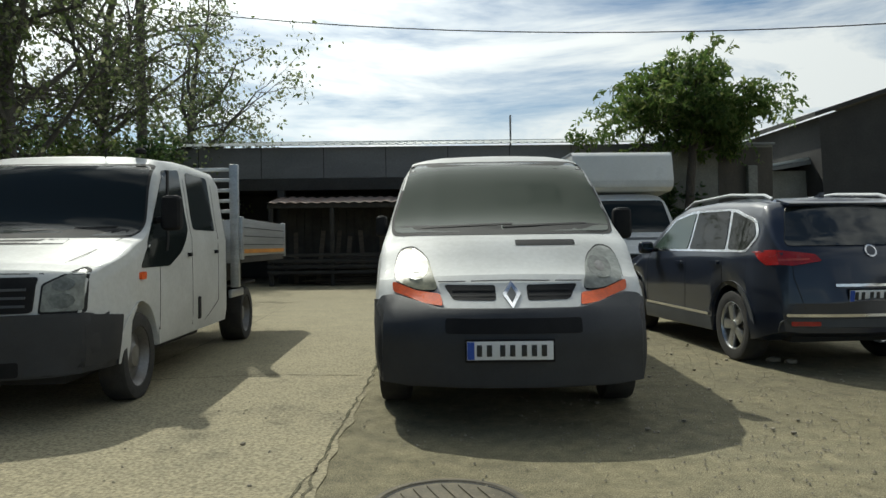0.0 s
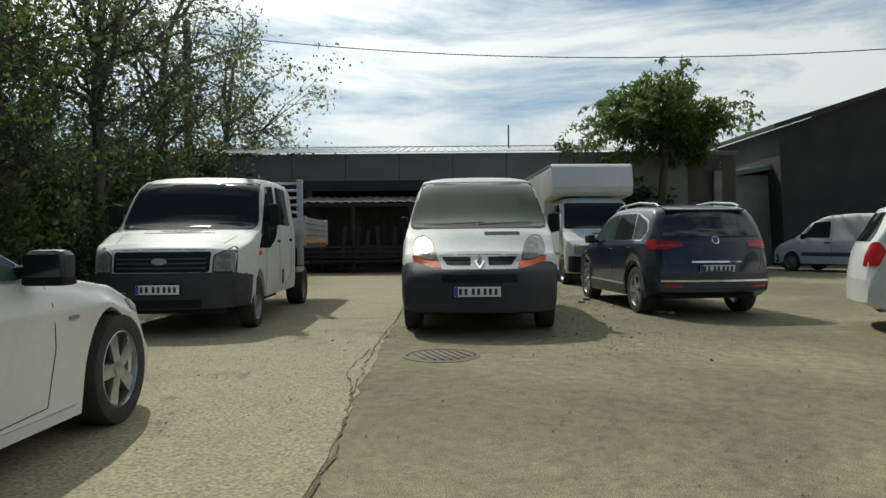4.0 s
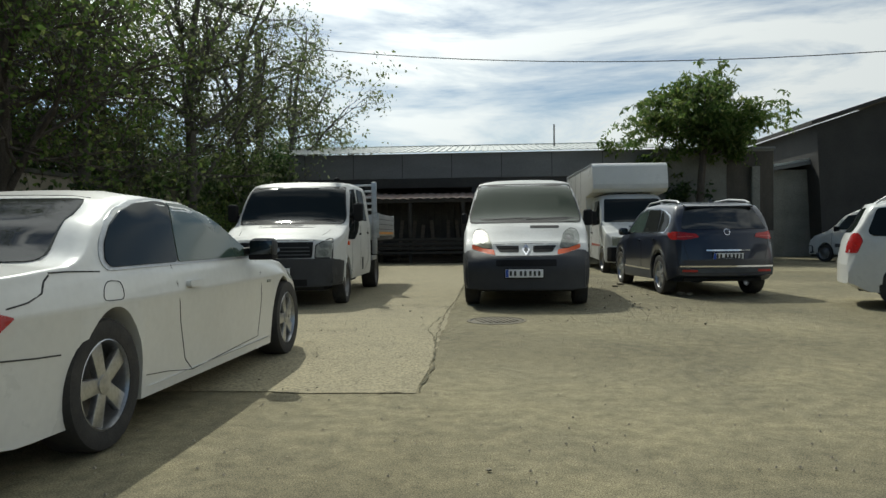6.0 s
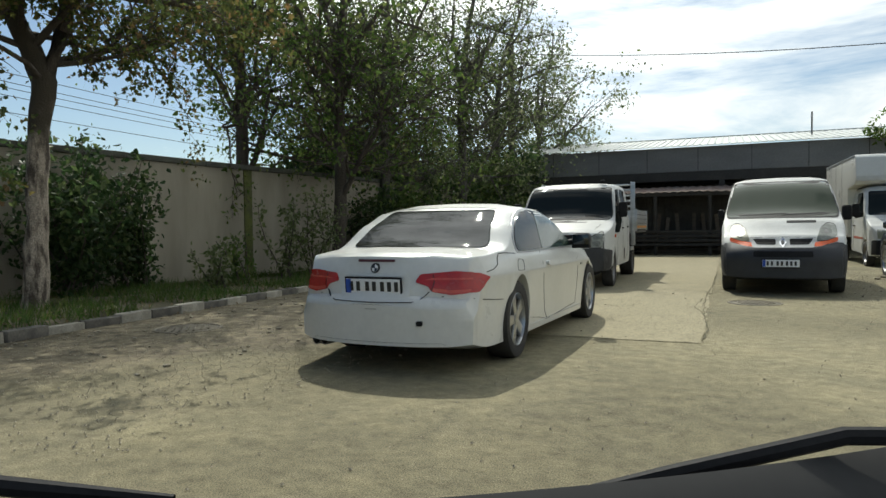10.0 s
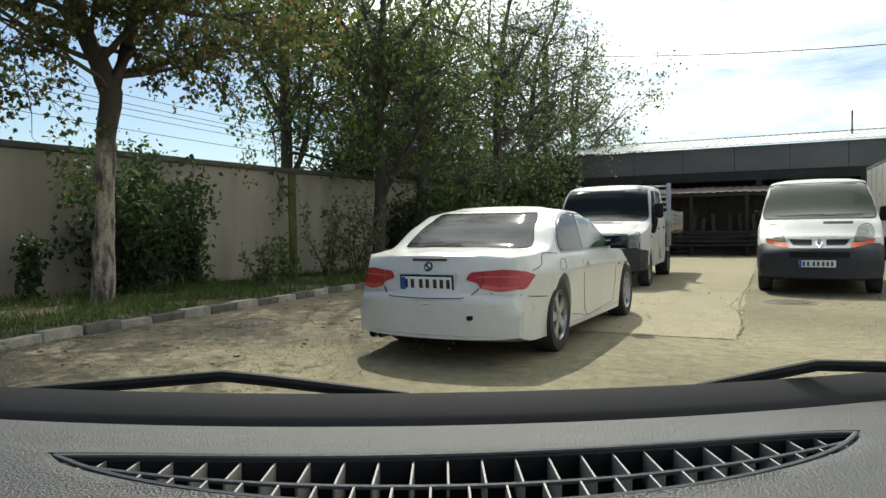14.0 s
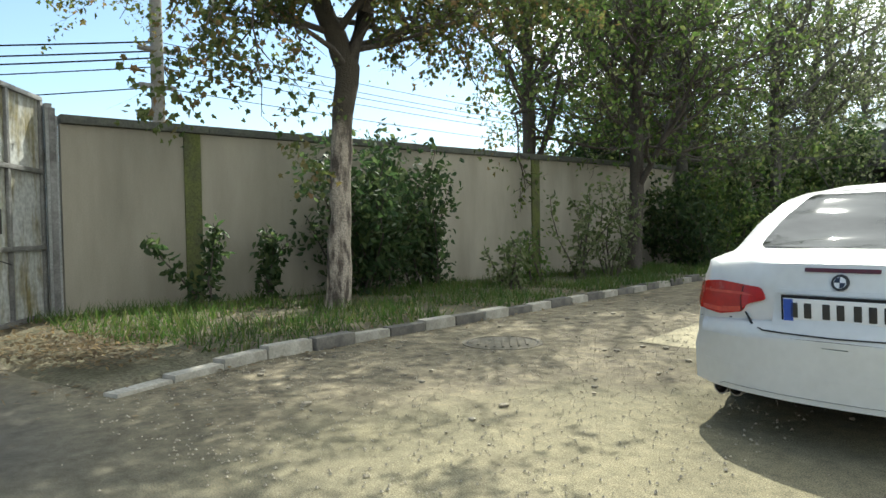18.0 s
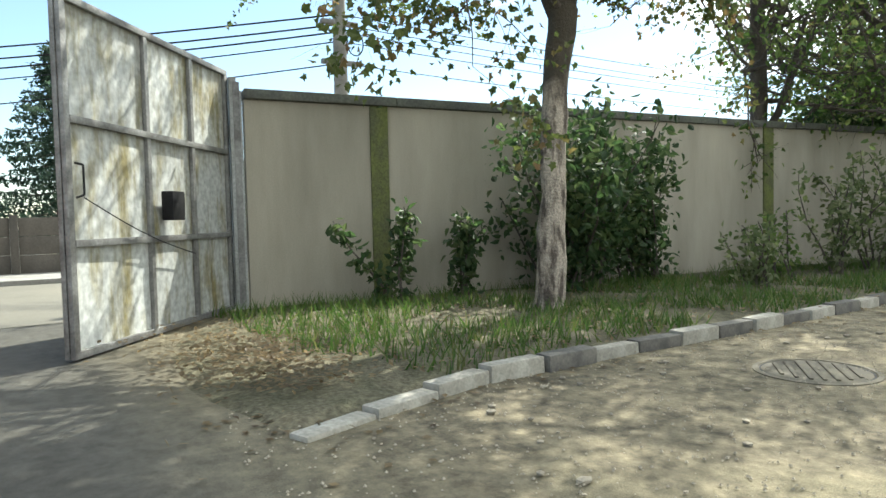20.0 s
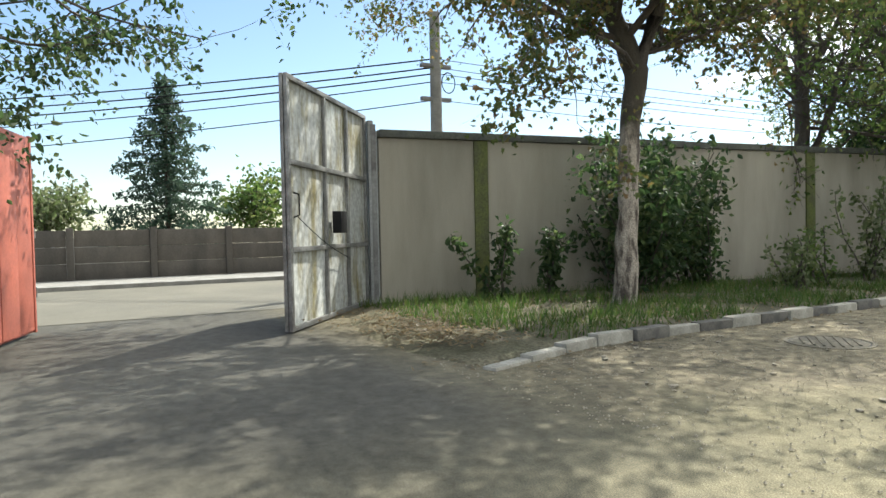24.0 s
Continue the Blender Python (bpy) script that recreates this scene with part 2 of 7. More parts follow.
M_GROUND = mat("sandy_asphalt", (0.26, 0.228, 0.135), (0.165, 0.15, 0.10), rough=0.92, scale=0.9, fine=130, bump=0.035, grain=0.6, lo=0.3, hi=0.72, dist=0.02, spec=0.25, ragged_noise=0.8)
M_SLAB = mat("yard_concrete", (0.30, 0.262, 0.165), (0.20, 0.18, 0.122), rough=0.9, scale=1.9, fine=48, bump=0.35, grain=0.42, lo=0.3, hi=0.72, dist=0.015, spec=0.25, ragged_noise=0.85)
M_SOIL = mat("verge_soil", (0.135, 0.118, 0.078), (0.085, 0.082, 0.05), rough=0.95, scale=2.2, fine=30, bump=0.7, grain=0.4, dist=0.03, spec=0.2)
M_ROAD = mat("street_asphalt", (0.165, 0.152, 0.118), (0.125, 0.118, 0.095), rough=0.9, scale=0.6, fine=40, bump=0.3, grain=0.15, spec=0.25)
M_WALL = mat("grey_concrete_panel", (0.385, 0.35, 0.28), (0.235, 0.215, 0.17), rough=0.92, scale=1.1, fine=60, bump=0.14, grain=0.07, lo=0.32, hi=0.72, stretch=(1, 1, 0.22), vary=0.06)
M_COPING = mat("dark_coping", (0.075, 0.075, 0.07), (0.12, 0.125, 0.10), rough=0.9, scale=2.5, fine=30, bump=0.4, grain=0.25)
M_MOSS = mat("mossy_post", (0.12, 0.135, 0.035), (0.085, 0.09, 0.045), rough=0.95, scale=3.5, fine=40, bump=0.4, grain=0.3)
M_FENCE = mat("street_fence_concrete", (0.115, 0.10, 0.082), (0.06, 0.054, 0.046), rough=0.92, scale=1.2, fine=25, bump=0.2, stretch=(1, 1, 0.4), vary=0.12)
# real stains and moss, with leaf-dappled sunlight painted into the pale mottles
M_GATE = mat("stained_dappled_gate_sheet", (0.46, 0.47, 0.45), (0.20, 0.17, 0.075), rough=0.6, metal=0.0, scale=2.3, fine=14, bump=0.15, grain=0.3, lo=0.45, hi=0.64, stretch=(1.7, 1.7, 0.45), vary=0.14)
M_GATE_POST = mat("grey_gate_post", (0.36, 0.37, 0.36), (0.20, 0.20, 0.19), rough=0.6, metal=0.1, scale=3, fine=30, bump=0.15, grain=0.2, stretch=(2, 2, 0.3))
M_GATE_BAR = mat("gate_frame_steel", (0.25, 0.25, 0.24), (0.12, 0.115, 0.11), rough=0.6, metal=0.3, scale=4, fine=40, bump=0.15, grain=0.2)
M_RED_GATE = mat("red_gate_paint", (0.40, 0.105, 0.065), (0.28, 0.08, 0.055), rough=0.6, scale=2, fine=30, bump=0.1, grain=0.12, stretch=(1, 1, 0.5))
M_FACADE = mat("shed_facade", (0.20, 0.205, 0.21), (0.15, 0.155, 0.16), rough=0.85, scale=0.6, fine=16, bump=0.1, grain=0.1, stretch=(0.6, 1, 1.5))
M_FACADE_DARK = mat("dark_shed_and_porch_shade", (0.030, 0.029, 0.028), (0.052, 0.050, 0.046), rough=0.85, scale=0.7, fine=18, bump=0.15, grain=0.15)
M_PLASTER = mat("weathered_plaster", (0.15, 0.15, 0.13), (0.24, 0.235, 0.21), rough=0.9, scale=0.9, fine=22, bump=0.2, grain=0.2)
M_DARK = mat("shaded_dark_timber", (0.028, 0.025, 0.022), (0.055, 0.05, 0.043), rough=0.9, scale=3, fine=30, bump=0.3, grain=0.25)
M_OLD_WOOD = mat("old_grey_brown_boards", (0.15, 0.12, 0.09), (0.085, 0.07, 0.055), rough=0.85, scale=3, fine=60, bump=0.3, grain=0.25, stretch=(0.3, 3, 3), vary=0.3)
M_ROOF = mat("ribbed_roof_sheet", (0.50, 0.52, 0.50), (0.38, 0.40, 0.39), rough=0.5, metal=0.2, scale=1.2, fine=20, bump=0.05)
M_RUST = mat("rusty_sheet", (0.20, 0.12, 0.09), (0.32, 0.27, 0.24), rough=0.8, scale=4, fine=30, bump=0.2, grain=0.2)
M_BARK = mat("dark_bark", (0.055, 0.045, 0.036), (0.10, 0.085, 0.07), rough=0.95, scale=7, fine=50, bump=0.9, grain=0.3, stretch=(1, 1, 0.25), dist=0.03)
M_TRUNK = mat("flaking_trunk_bark", (0.36, 0.31, 0.25), (0.075, 0.06, 0.048), rough=0.95, scale=11, fine=45, bump=0.9, grain=0.35, lo=0.44, hi=0.60, stretch=(1, 1, 0.28), dist=0.03)
M_BARK_GREY = mat("grey_bark", (0.12, 0.115, 0.10), (0.07, 0.065, 0.055), rough=0.95, scale=7, fine=50, bump=0.7, grain=0.3, stretch=(1, 1, 0.25), dist=0.03)
M_LEAF = leaf_mat("green_leaves", (0.055, 0.10, 0.022), (0.11, 0.175, 0.042), (0.22, 0.25, 0.08))
M_LEAF_DRY = leaf_mat("autumn_leaves", (0.055, 0.085, 0.024), (0.125, 0.15, 0.042), (0.21, 0.13, 0.055))
M_LEAF_SILVER = leaf_mat("poplar_leaves", (0.075, 0.11, 0.038), (0.15, 0.185, 0.075), (0.28, 0.29, 0.18))
M_LEAF_DARK = leaf_mat("dark_shrub_leaves", (0.03, 0.062, 0.022), (0.058, 0.10, 0.034), (0.12, 0.155, 0.06))
M_NEEDLE = leaf_mat("spruce_needles", (0.035, 0.065, 0.045), (0.06, 0.10, 0.065), (0.09, 0.13, 0.085))
M_GRASS = leaf_mat("grass_blades", (0.045, 0.095, 0.018), (0.075, 0.14, 0.026), (0.15, 0.15, 0.055))
M_FALLEN = leaf_mat("fallen_leaves", (0.15, 0.11, 0.06), (0.24, 0.18, 0.095), (0.10, 0.07, 0.04))
M_KERB_W = mat("white_kerb_paint", (0.36, 0.34, 0.285), (0.24, 0.225, 0.185), rough=0.85, scale=6, fine=40, bump=0.25, grain=0.2, vary=0.12)
M_KERB_B = mat("black_kerb_paint", (0.055, 0.053, 0.048), (0.125, 0.115, 0.098), rough=0.85, scale=6, fine=40, bump=0.25, grain=0.2, vary=0.15)
M_IRON = mat("cast_iron", (0.085, 0.075, 0.055), (0.15, 0.13, 0.09), rough=0.8, metal=0.2, scale=9, fine=60, bump=0.2)
M_POLE = mat("weathered_concrete_pole", (0.27, 0.26, 0.235), (0.19, 0.18, 0.16), rough=0.9, scale=3, fine=30, bump=0.2)
M_POLE_WOOD = mat("tarred_pole", (0.05, 0.045, 0.04), (0.085, 0.075, 0.065), rough=0.9, scale=5, fine=40, bump=0.3)
M_STONE = mat("loose_stone", (0.34, 0.30, 0.22), (0.22, 0.195, 0.15), rough=0.95, scale=12, fine=60, bump=0.4, vary=0.2)


# ---- building blocks ----
def finish(name, bm, material, parent=None, smooth=35):
    me = bpy.data.meshes.new(name)
    bm.normal_update()
    bm.to_mesh(me)
    bm.free()
    me.materials.append(material)
    if smooth:
        me.polygons.foreach_set("use_smooth", [True] * len(me.polygons))
        me.set_sharp_from_angle(angle=radians(smooth))
    ob = new(name, me)
    if parent:
        ob.parent = parent
    return ob


def part(name, bm, material, parent, label="", smooth=35):
    ob = finish(name, bm, material, parent, smooth)
    return tagged(ob, label) if label else ob


def structure(name, bm, material, label, category, smooth=35):
    return tagged(finish(name, bm, material, None, smooth), label, category, kind="structure")


def thing(name, label, category, m, group="", kind=""):
    ob = new(name)
    ob.empty_display_size = 0.2
    ob.matrix_world = m
    return tagged(ob, label, category, group, kind)


def box(x0, x1, y0, y1, z0, z1, bevel=0.0, segments=2, bm=None):
    own = bm or bmesh.new()
    made = bmesh.ops.create_cube(own, size=1, matrix=Matrix.Translation(((x0 + x1) / 2, (y0 + y1) / 2, (z0 + z1) / 2)) @ Matrix.Diagonal((abs(x1 - x0), abs(y1 - y0), abs(z1 - z0), 1)))
    if bevel:
        edges = {e for v in made["verts"] for e in v.link_edges}
        bmesh.ops.bevel(own, geom=list(edges), offset=bevel, segments=segments, affect="EDGES", profile=0.6)
    return own


def rod(a, b, r0, r1=None, sides=8, bm=None, caps=True):
    own = bm or bmesh.new()
    a, b = Vector(a), Vector(b)
    d = b - a
    m = Matrix.Translation((a + b) / 2) @ d.to_track_quat("Z", "Y").to_matrix().to_4x4()
    bmesh.ops.create_cone(own, cap_ends=caps, segments=sides, radius1=r0, radius2=r0 if r1 is None else r1, depth=d.length, matrix=m)
    return own


def lathe(profile, sides=32, axis="X", bm=None, closed=True):
    """Turns (radius, offset along the axis) pairs round the axis."""
    own = bm or bmesh.new()
    rings = []
    for i in range(sides):
        a = 2 * math.pi * i / sides
        ring = []
        for r, o in profile:
            u, w = r * math.cos(a), r * math.sin(a)
            ring.append(own.verts.new((o, u, w) if axis == "X" else (u, o, w) if axis == "Y" else (u, w, o)))
        rings.append(ring)
    for i in range(sides):
        p, q = rings[i], rings[(i + 1) % sides]
        for k in range(len(profile) - 1):
            own.faces.new((p[k], q[k], q[k + 1], p[k + 1]))
    bmesh.ops.recalc_face_normals(own, faces=own.faces)
    return own


def prism(points, axis, lo, hi, bevel=0.0, bm=None):
    """A polygon in the plane across the axis (0 x, 1 y, 2 z), given depth from lo to hi."""
    own = bm or bmesh.new()

    def at(p, v):
        c = list(p)
        c.insert(axis, v)
        return c
    f = own.faces.new([own.verts.new(at(p, lo)) for p in points])
    ex = bmesh.ops.extrude_face_region(own, geom=[f])
    off = [0, 0, 0]
    off[axis] = hi - lo
    moved = [g for g in ex["geom"] if isinstance(g, bmesh.types.BMVert)]
    bmesh.ops.translate(own, verts=moved, vec=off)
    bmesh.ops.recalc_face_normals(own, faces=own.faces)
    if bevel:
        bmesh.ops.bevel(own, geom=list(own.edges), offset=bevel, segments=2, affect="EDGES", profile=0.6)
    return own


def sized(x, y, z):
    """Stretches a thing along its own axes."""
    return Matrix.Diagonal((x, y, z, 1))


def blend(table, v):
    """Linear reading of a table of (place, value) pairs."""
    for (a, p), (b, q) in zip(table, table[1:]):
        if v <= b:
            k = max(0, min(1, (v - a) / (b - a)))
            k = k * k * (3 - 2 * k) * 0.5 + k * 0.5
            return p + (q - p) * k
    return table[-1][1]


# ---- vehicles ----
from mathutils.bvhtree import BVHTree


def car_loft(spec):
    """The body of a vehicle: nose at y 0, tail at y length, from its side line, plan and belt line."""
    length, rows = spec["length"], []
    stops = {0.0, length}
    n = 46
    stops |= {round(length * i / n, 3) for i in range(n + 1)}
    stops |= {round(p, 3) for p, _ in spec["top"] if 0 <= p <= length}
    for wy in spec["axles"]:
        r = spec["arch"]
        stops |= {round(wy + r * math.sin(radians(a)), 3) for a in (-90, -80, -65, -48, -32, -16, 0, 16, 32, 48, 65, 80, 90)}
        stops |= {round(wy + r * k, 3) for k in (-1.02, 1.02)}
    stops = sorted(s for s in stops if 0 <= s <= length)
    stops = [s for i, s in enumerate(stops) if i == 0 or s - stops[i - 1] > 0.004]
    bm = bmesh.new()
    grid = []
    for s in stops:
        zb, zt, w = blend(spec["bottom"], s), blend(spec["top"], s), blend(spec["width"], s)
        for wy in spec["axles"]:
            if abs(s - wy) < spec["arch"] * 1.001:
                zb = max(zb, spec["hub"] + math.sqrt(max(0, spec["arch"] ** 2 - (s - wy) ** 2)))
        zs = min(blend(spec["belt"], s), zt - 0.03)
        zb = min(zb, zs - 0.08)
        h = zt - zs
        k = min(1.0, h / 0.3)
        z2 = min(zb + 0.14, (zb + zs) / 2)
        tum, crown = spec["tumble"], spec.get("crown", 0.02)
        sh = spec.get("shoulder", 0.97)
        xr = w * sh - tum * h
        flank = [(w, z2 * 0.5 + zs * 0.5), (w * 0.995, zs - 0.05)]
        if "crease" in spec:
            # a sharp line along the flank: the metal leans in above and below it
            zc = max(min(spec["crease"], zs - 0.06), zb + 0.026)
            z2 = min(z2, zc - 0.012)
            flank = [(w * 0.996, zc - 0.008), (w, zc + 0.004), (w * 0.994, zc + 0.018), (w * 0.976, max(zs - 0.03, zc + 0.022))]
            lean = [w * (0.996 - 0.05 * min(1.0, max(0.0, zc - z) / 0.5) ** 1.3) for z in (zb + 0.012, z2)]
        side = [(0.0, zb), (0.45 * w, zb), (0.8 * w, zb), (w * 0.975 if "crease" not in spec else lean[0], zb + 0.012), (w * 0.995 if "crease" not in spec else lean[1], z2)] + flank + [(w * sh + 0.012 if "crease" not in spec else w * sh + 0.006, zs - 0.008),
                (w * sh - tum * h * 0.3, zs + 0.3 * h), (w * sh - tum * h * 0.62, zs + 0.62 * h), (w * sh - tum * h * 0.86, zs + 0.86 * h),
                (xr - 0.025 * k, zs + 0.955 * h), (xr - 0.11 * k - 0.03, zt - 0.004), (xr * 0.62, zt + crown * 0.6), (xr * 0.3, zt + crown * 0.9), (0.0, zt + crown)]
        grid.append([(x, s, z) for x, z in side])
    wmax = max(w for _, w in spec["width"])

    def bow(p):
        x, y, z = p
        q = min(1.0, abs(x) / wmax) ** 2.4
        reach = spec.get("reach", 1.6)
        y2 = y + spec["bow_front"] * q * max(0, 1 - y / reach)
        y2 -= spec["bow_rear"] * q * max(0, 1 - (length - y) / reach)
        return (x, y2, z)
    right = [[bm.verts.new(bow(p)) for p in row] for row in grid]
    left = [[r[i] if row[i][0] == 0 else bm.verts.new(bow((-row[i][0], row[i][1], row[i][2]))) for i in range(len(row))] for r, row in zip(right, grid)]
    for a in range(len(grid) - 1):
        for i in range(len(grid[0]) - 1):
            bm.faces.new((right[a][i], right[a + 1][i], right[a + 1][i + 1], right[a][i + 1]))
            bm.faces.new((left[a][i], left[a][i + 1], left[a + 1][i + 1], left[a + 1][i]))
    for e in (0, len(grid) - 1):
        cols = []
        nc = 12
        for i in range(1, len(grid[0]) - 1):
            x, y, z = grid[e][i]
            cols.append([left[e][i]] + [bm.verts.new(bow((x * (2 * c / nc - 1), y, z))) for c in range(1, nc)] + [right[e][i]])
        for p, q in zip(cols, cols[1:]):
            for c in range(nc):
                if len({p[c], p[c + 1], q[c + 1], q[c]}) == 4:
                    bm.faces.new((p[c], p[c + 1], q[c + 1], q[c]))
    bmesh.ops.remove_doubles(bm, verts=bm.verts, dist=0.0006)
    bmesh.ops.recalc_face_normals(bm, faces=bm.faces)
    return bm


VIEWS = {"front": (0, 2, 1, 1.0), "rear": (0, 2, 1, -1.0), "right": (1, 2, 0, -1.0), "left": (1, 2, 0, 1.0), "top": (0, 1, 2, -1.0)}


def drape(tree, poly, view, offset=0.006, depth=0.012, cell=0.07):
    """A panel that follows the body: a polygon seen from one side, laid on the surface and given thickness."""
    a, b, c, sign = VIEWS[view]
    bm = bmesh.new()
    vs = []
    for u, v in poly:
        co = [0, 0, 0]
        co[a], co[b] = u, v
        vs.append(bm.verts.new(co))
    bm.faces.new(vs)
    for k in (a, b):
        lo, hi = min(p[0 if k == a else 1] for p in poly), max(p[0 if k == a else 1] for p in poly)
        no = [0, 0, 0]
        no[k] = 1
        for i in range(1, int((hi - lo) / cell) + 1):
            pt = [0, 0, 0]
            pt[k] = lo + (hi - lo) * i / (int((hi - lo) / cell) + 1)
            bmesh.ops.bisect_plane(bm, geom=list(bm.verts) + list(bm.edges) + list(bm.faces), plane_co=pt, plane_no=no)
    way = Vector((0, 0, 0))
    way[c] = sign
    for v in bm.verts:
        eye = v.co.copy()
        eye[c] = -12 * sign if view != "top" else 6
        hit, nor, _, _ = tree.ray_cast(eye, way)
        if hit is None:
            eye[c] = 0
            hit, nor, _, _ = tree.find_nearest(v.co + Vector([(4 if view == "rear" else 0.3) * abs(way[0] * 0 + (1 if k == c else 0)) for k in range(3)]))
        v.co = hit - way * offset
    edge = [e for e in bm.edges if e.is_boundary]
    ex = bmesh.ops.extrude_edge_only(bm, edges=edge)
    for g in ex["geom"]:
        if isinstance(g, bmesh.types.BMVert):
            g.co += way * (depth + offset)
    bmesh.ops.recalc_face_normals(bm, faces=bm.faces)
    # outer side towards the viewer
    f = max(bm.faces, key=lambda q: abs(q.normal[c]) * q.calc_area())
    if f.normal[c] * sign > 0:
        bmesh.ops.reverse_faces(bm, faces=list(bm.faces))
    return bm


def seam(tree, pts, view, width=0.006, offset=0.0025):
    """A narrow dark gap line along pts."""
    out = bmesh.new()
    for p, q in zip(pts, pts[1:]):
        d = Vector(q) - Vector(p)
        nrm = Vector((-d.y, d.x)).normalized() * width / 2
        piece = drape(tree, [tuple(Vector(p) + nrm), tuple(Vector(q) + nrm), tuple(Vector(q) - nrm), tuple(Vector(p) - nrm)], view, offset, 0.004, 0.12)
        me = bpy.data.meshes.new("tmp")
        piece.to_mesh(me)
        piece.free()
        out.from_mesh(me)
        bpy.data.meshes.remove(me)
    return out


def mirror_poly(poly):
    return [(-x, z) for x, z in reversed(poly)]


def rounded(poly, r=0.03, n=3):
    """The polygon with its corners rounded."""
    out = []
    m = len(poly)
    for i in range(m):
        p0, p1, p2 = Vector(poly[i - 1]), Vector(poly[i]), Vector(poly[(i + 1) % m])
        d0, d2 = p0 - p1, p2 - p1
        k = min(r, d0.length * 0.45, d2.length * 0.45)
        a, b = p1 + d0.normalized() * k, p1 + d2.normalized() * k
        for j in range(n + 1):
            t = j / n
            out.append(tuple(a * (1 - t) ** 2 + p1 * 2 * t * (1 - t) + b * t ** 2))
    return out


def wheel(parent, x, y, r, width, side, style, name="wheel"):
    """A road wheel; side +1: the outer face looks along +x."""
    hub = new(name)
    hub.parent = parent
    hub.location = (x, y, r)
    if side < 0:
        hub.rotation_euler = (0, 0, math.pi)
    rr = r * 0.69
    w = width / 2
    part("tyre", lathe([(rr, -w * 0.9), (r * 0.86, -w), (r * 0.96, -w * 0.93), (r, -w * 0.7), (r, w * 0.7), (r * 0.965, w * 0.93), (r * 0.86, w), (rr, w * 0.9), (rr * 0.97, w * 0.6)], 36), M_RUBBER, hub)
    if style == "steel":
        bm = lathe([(rr, w * 0.85), (rr * 0.92, w * 0.6), (rr * 0.85, w * 0.2), (rr * 0.5, w * 0.35), (rr * 0.35, w * 0.6), (0.001, w * 0.62)], 28)
        part("rim", bm, M_STEEL, hub)
        return hub
    part("rim", lathe([(rr * 1.01, w * 0.86), (rr * 0.97, w * 0.9), (rr * 0.93, w * 0.7), (rr * 0.9, -w * 0.2), (rr * 0.88, -w * 0.7)], 36), M_ALLOY, hub)
    part("brake_disc", lathe([(rr * 0.7, -w * 0.1), (rr * 0.7, 0.0), (0.001, 0.0)], 24), M_STEEL, hub)
    spokes = {"five": 5, "six": 6, "seven": 7}[style]
    for i in range(spokes):
        a = 2 * math.pi * i / spokes + 0.3
        sp = prism([(-0.035 * r / 0.31, 0.03), (0.035 * r / 0.31, 0.03), (0.047 * r / 0.31, rr * 0.93), (-0.047 * r / 0.31, rr * 0.93)], 0, w * 0.45, w * 0.78, 0.008)
        bmesh.ops.rotate(sp, verts=sp.verts, matrix=Matrix.Rotation(a, 3, "X"))
        part("spoke", sp, M_ALLOY, hub)
    part("hub_cap", lathe([(rr * 0.24, w * 0.4), (rr * 0.22, w * 0.82), (0.001, w * 0.86)], 20), M_ALLOY, hub)
    return hub


def plate(parent, x, y, z, facing, w=0.52, h=0.11, tilt=0.0):
    """A number plate with a blue band and plain bars for its characters; facing -1: towards -y."""
    base = new("number_plate")
    base.parent = parent
    base.location = (x, y, z)
    base.rotation_euler = (tilt, 0, 0 if facing < 0 else math.pi)
    part("plate_holder", box(-w / 2 - 0.012, w / 2 + 0.012, -0.004, 0.012, -h / 2 - 0.014, h / 2 + 0.012, 0.004), M_BLACK, base)
    part("plate_face", box(-w / 2, w / 2, -0.009, -0.004, -h / 2, h / 2, 0.002), M_PLATE, base)
    part("blue_band", box(-w / 2 + 0.002, -w / 2 + 0.045, -0.0112, -0.009, -h / 2 + 0.003, h / 2 - 0.003), M_PLATE_BLUE, base)
    for k in (-0.185, -0.125, -0.045, 0.015, 0.085, 0.145, 0.205):
        part("character_bar", box(k - 0.016, k + 0.016, -0.0112, -0.009, -0.034, 0.034, 0.003), M_INK, base)
    return base


def car(name, label, m, spec, paint, group="parked vehicles"):
    root = thing(name, label, spec["kind"], m, group)
    bm = car_loft(spec)
    tree = BVHTree.FromBMesh(bm)
    body = part("body", bm, paint, root, smooth=50)
    # floor pan and wheel housings inside the arches
    L, w = spec["length"], max(v for _, v in spec["width"])
    part("underbody", box(-w * 0.72, w * 0.72, 0.25, L - 0.25, spec["hub"] * 0.75, spec["hub"] + spec["arch"] + 0.04), M_SEAM, root)
    for wy in spec["axles"]:
        for side in (-1, 1):
            wheel(root, side * (w - spec["tyre"] / 2 - 0.015), wy, spec["hub"], spec["tyre"], side, spec["rim"])
    return root, tree, body


def dark_below(body, z, y):
    """The lower front of the body is unpainted plastic."""
    body.data.materials.append(M_BUMPER)
    for p in body.data.polygons:
        if p.center.z < z and p.center.y < y:
            p.material_index = 1


def handle(tree, parent, y, z, view, material, length=0.17):
    root = drape(tree, rounded([(y - length / 2, z - 0.018), (y + length / 2, z - 0.018), (y + length / 2, z + 0.018), (y - length / 2, z + 0.018)], 0.015), view, 0.03, 0.03, 0.1)
    return part("door_handle", root, material, parent)


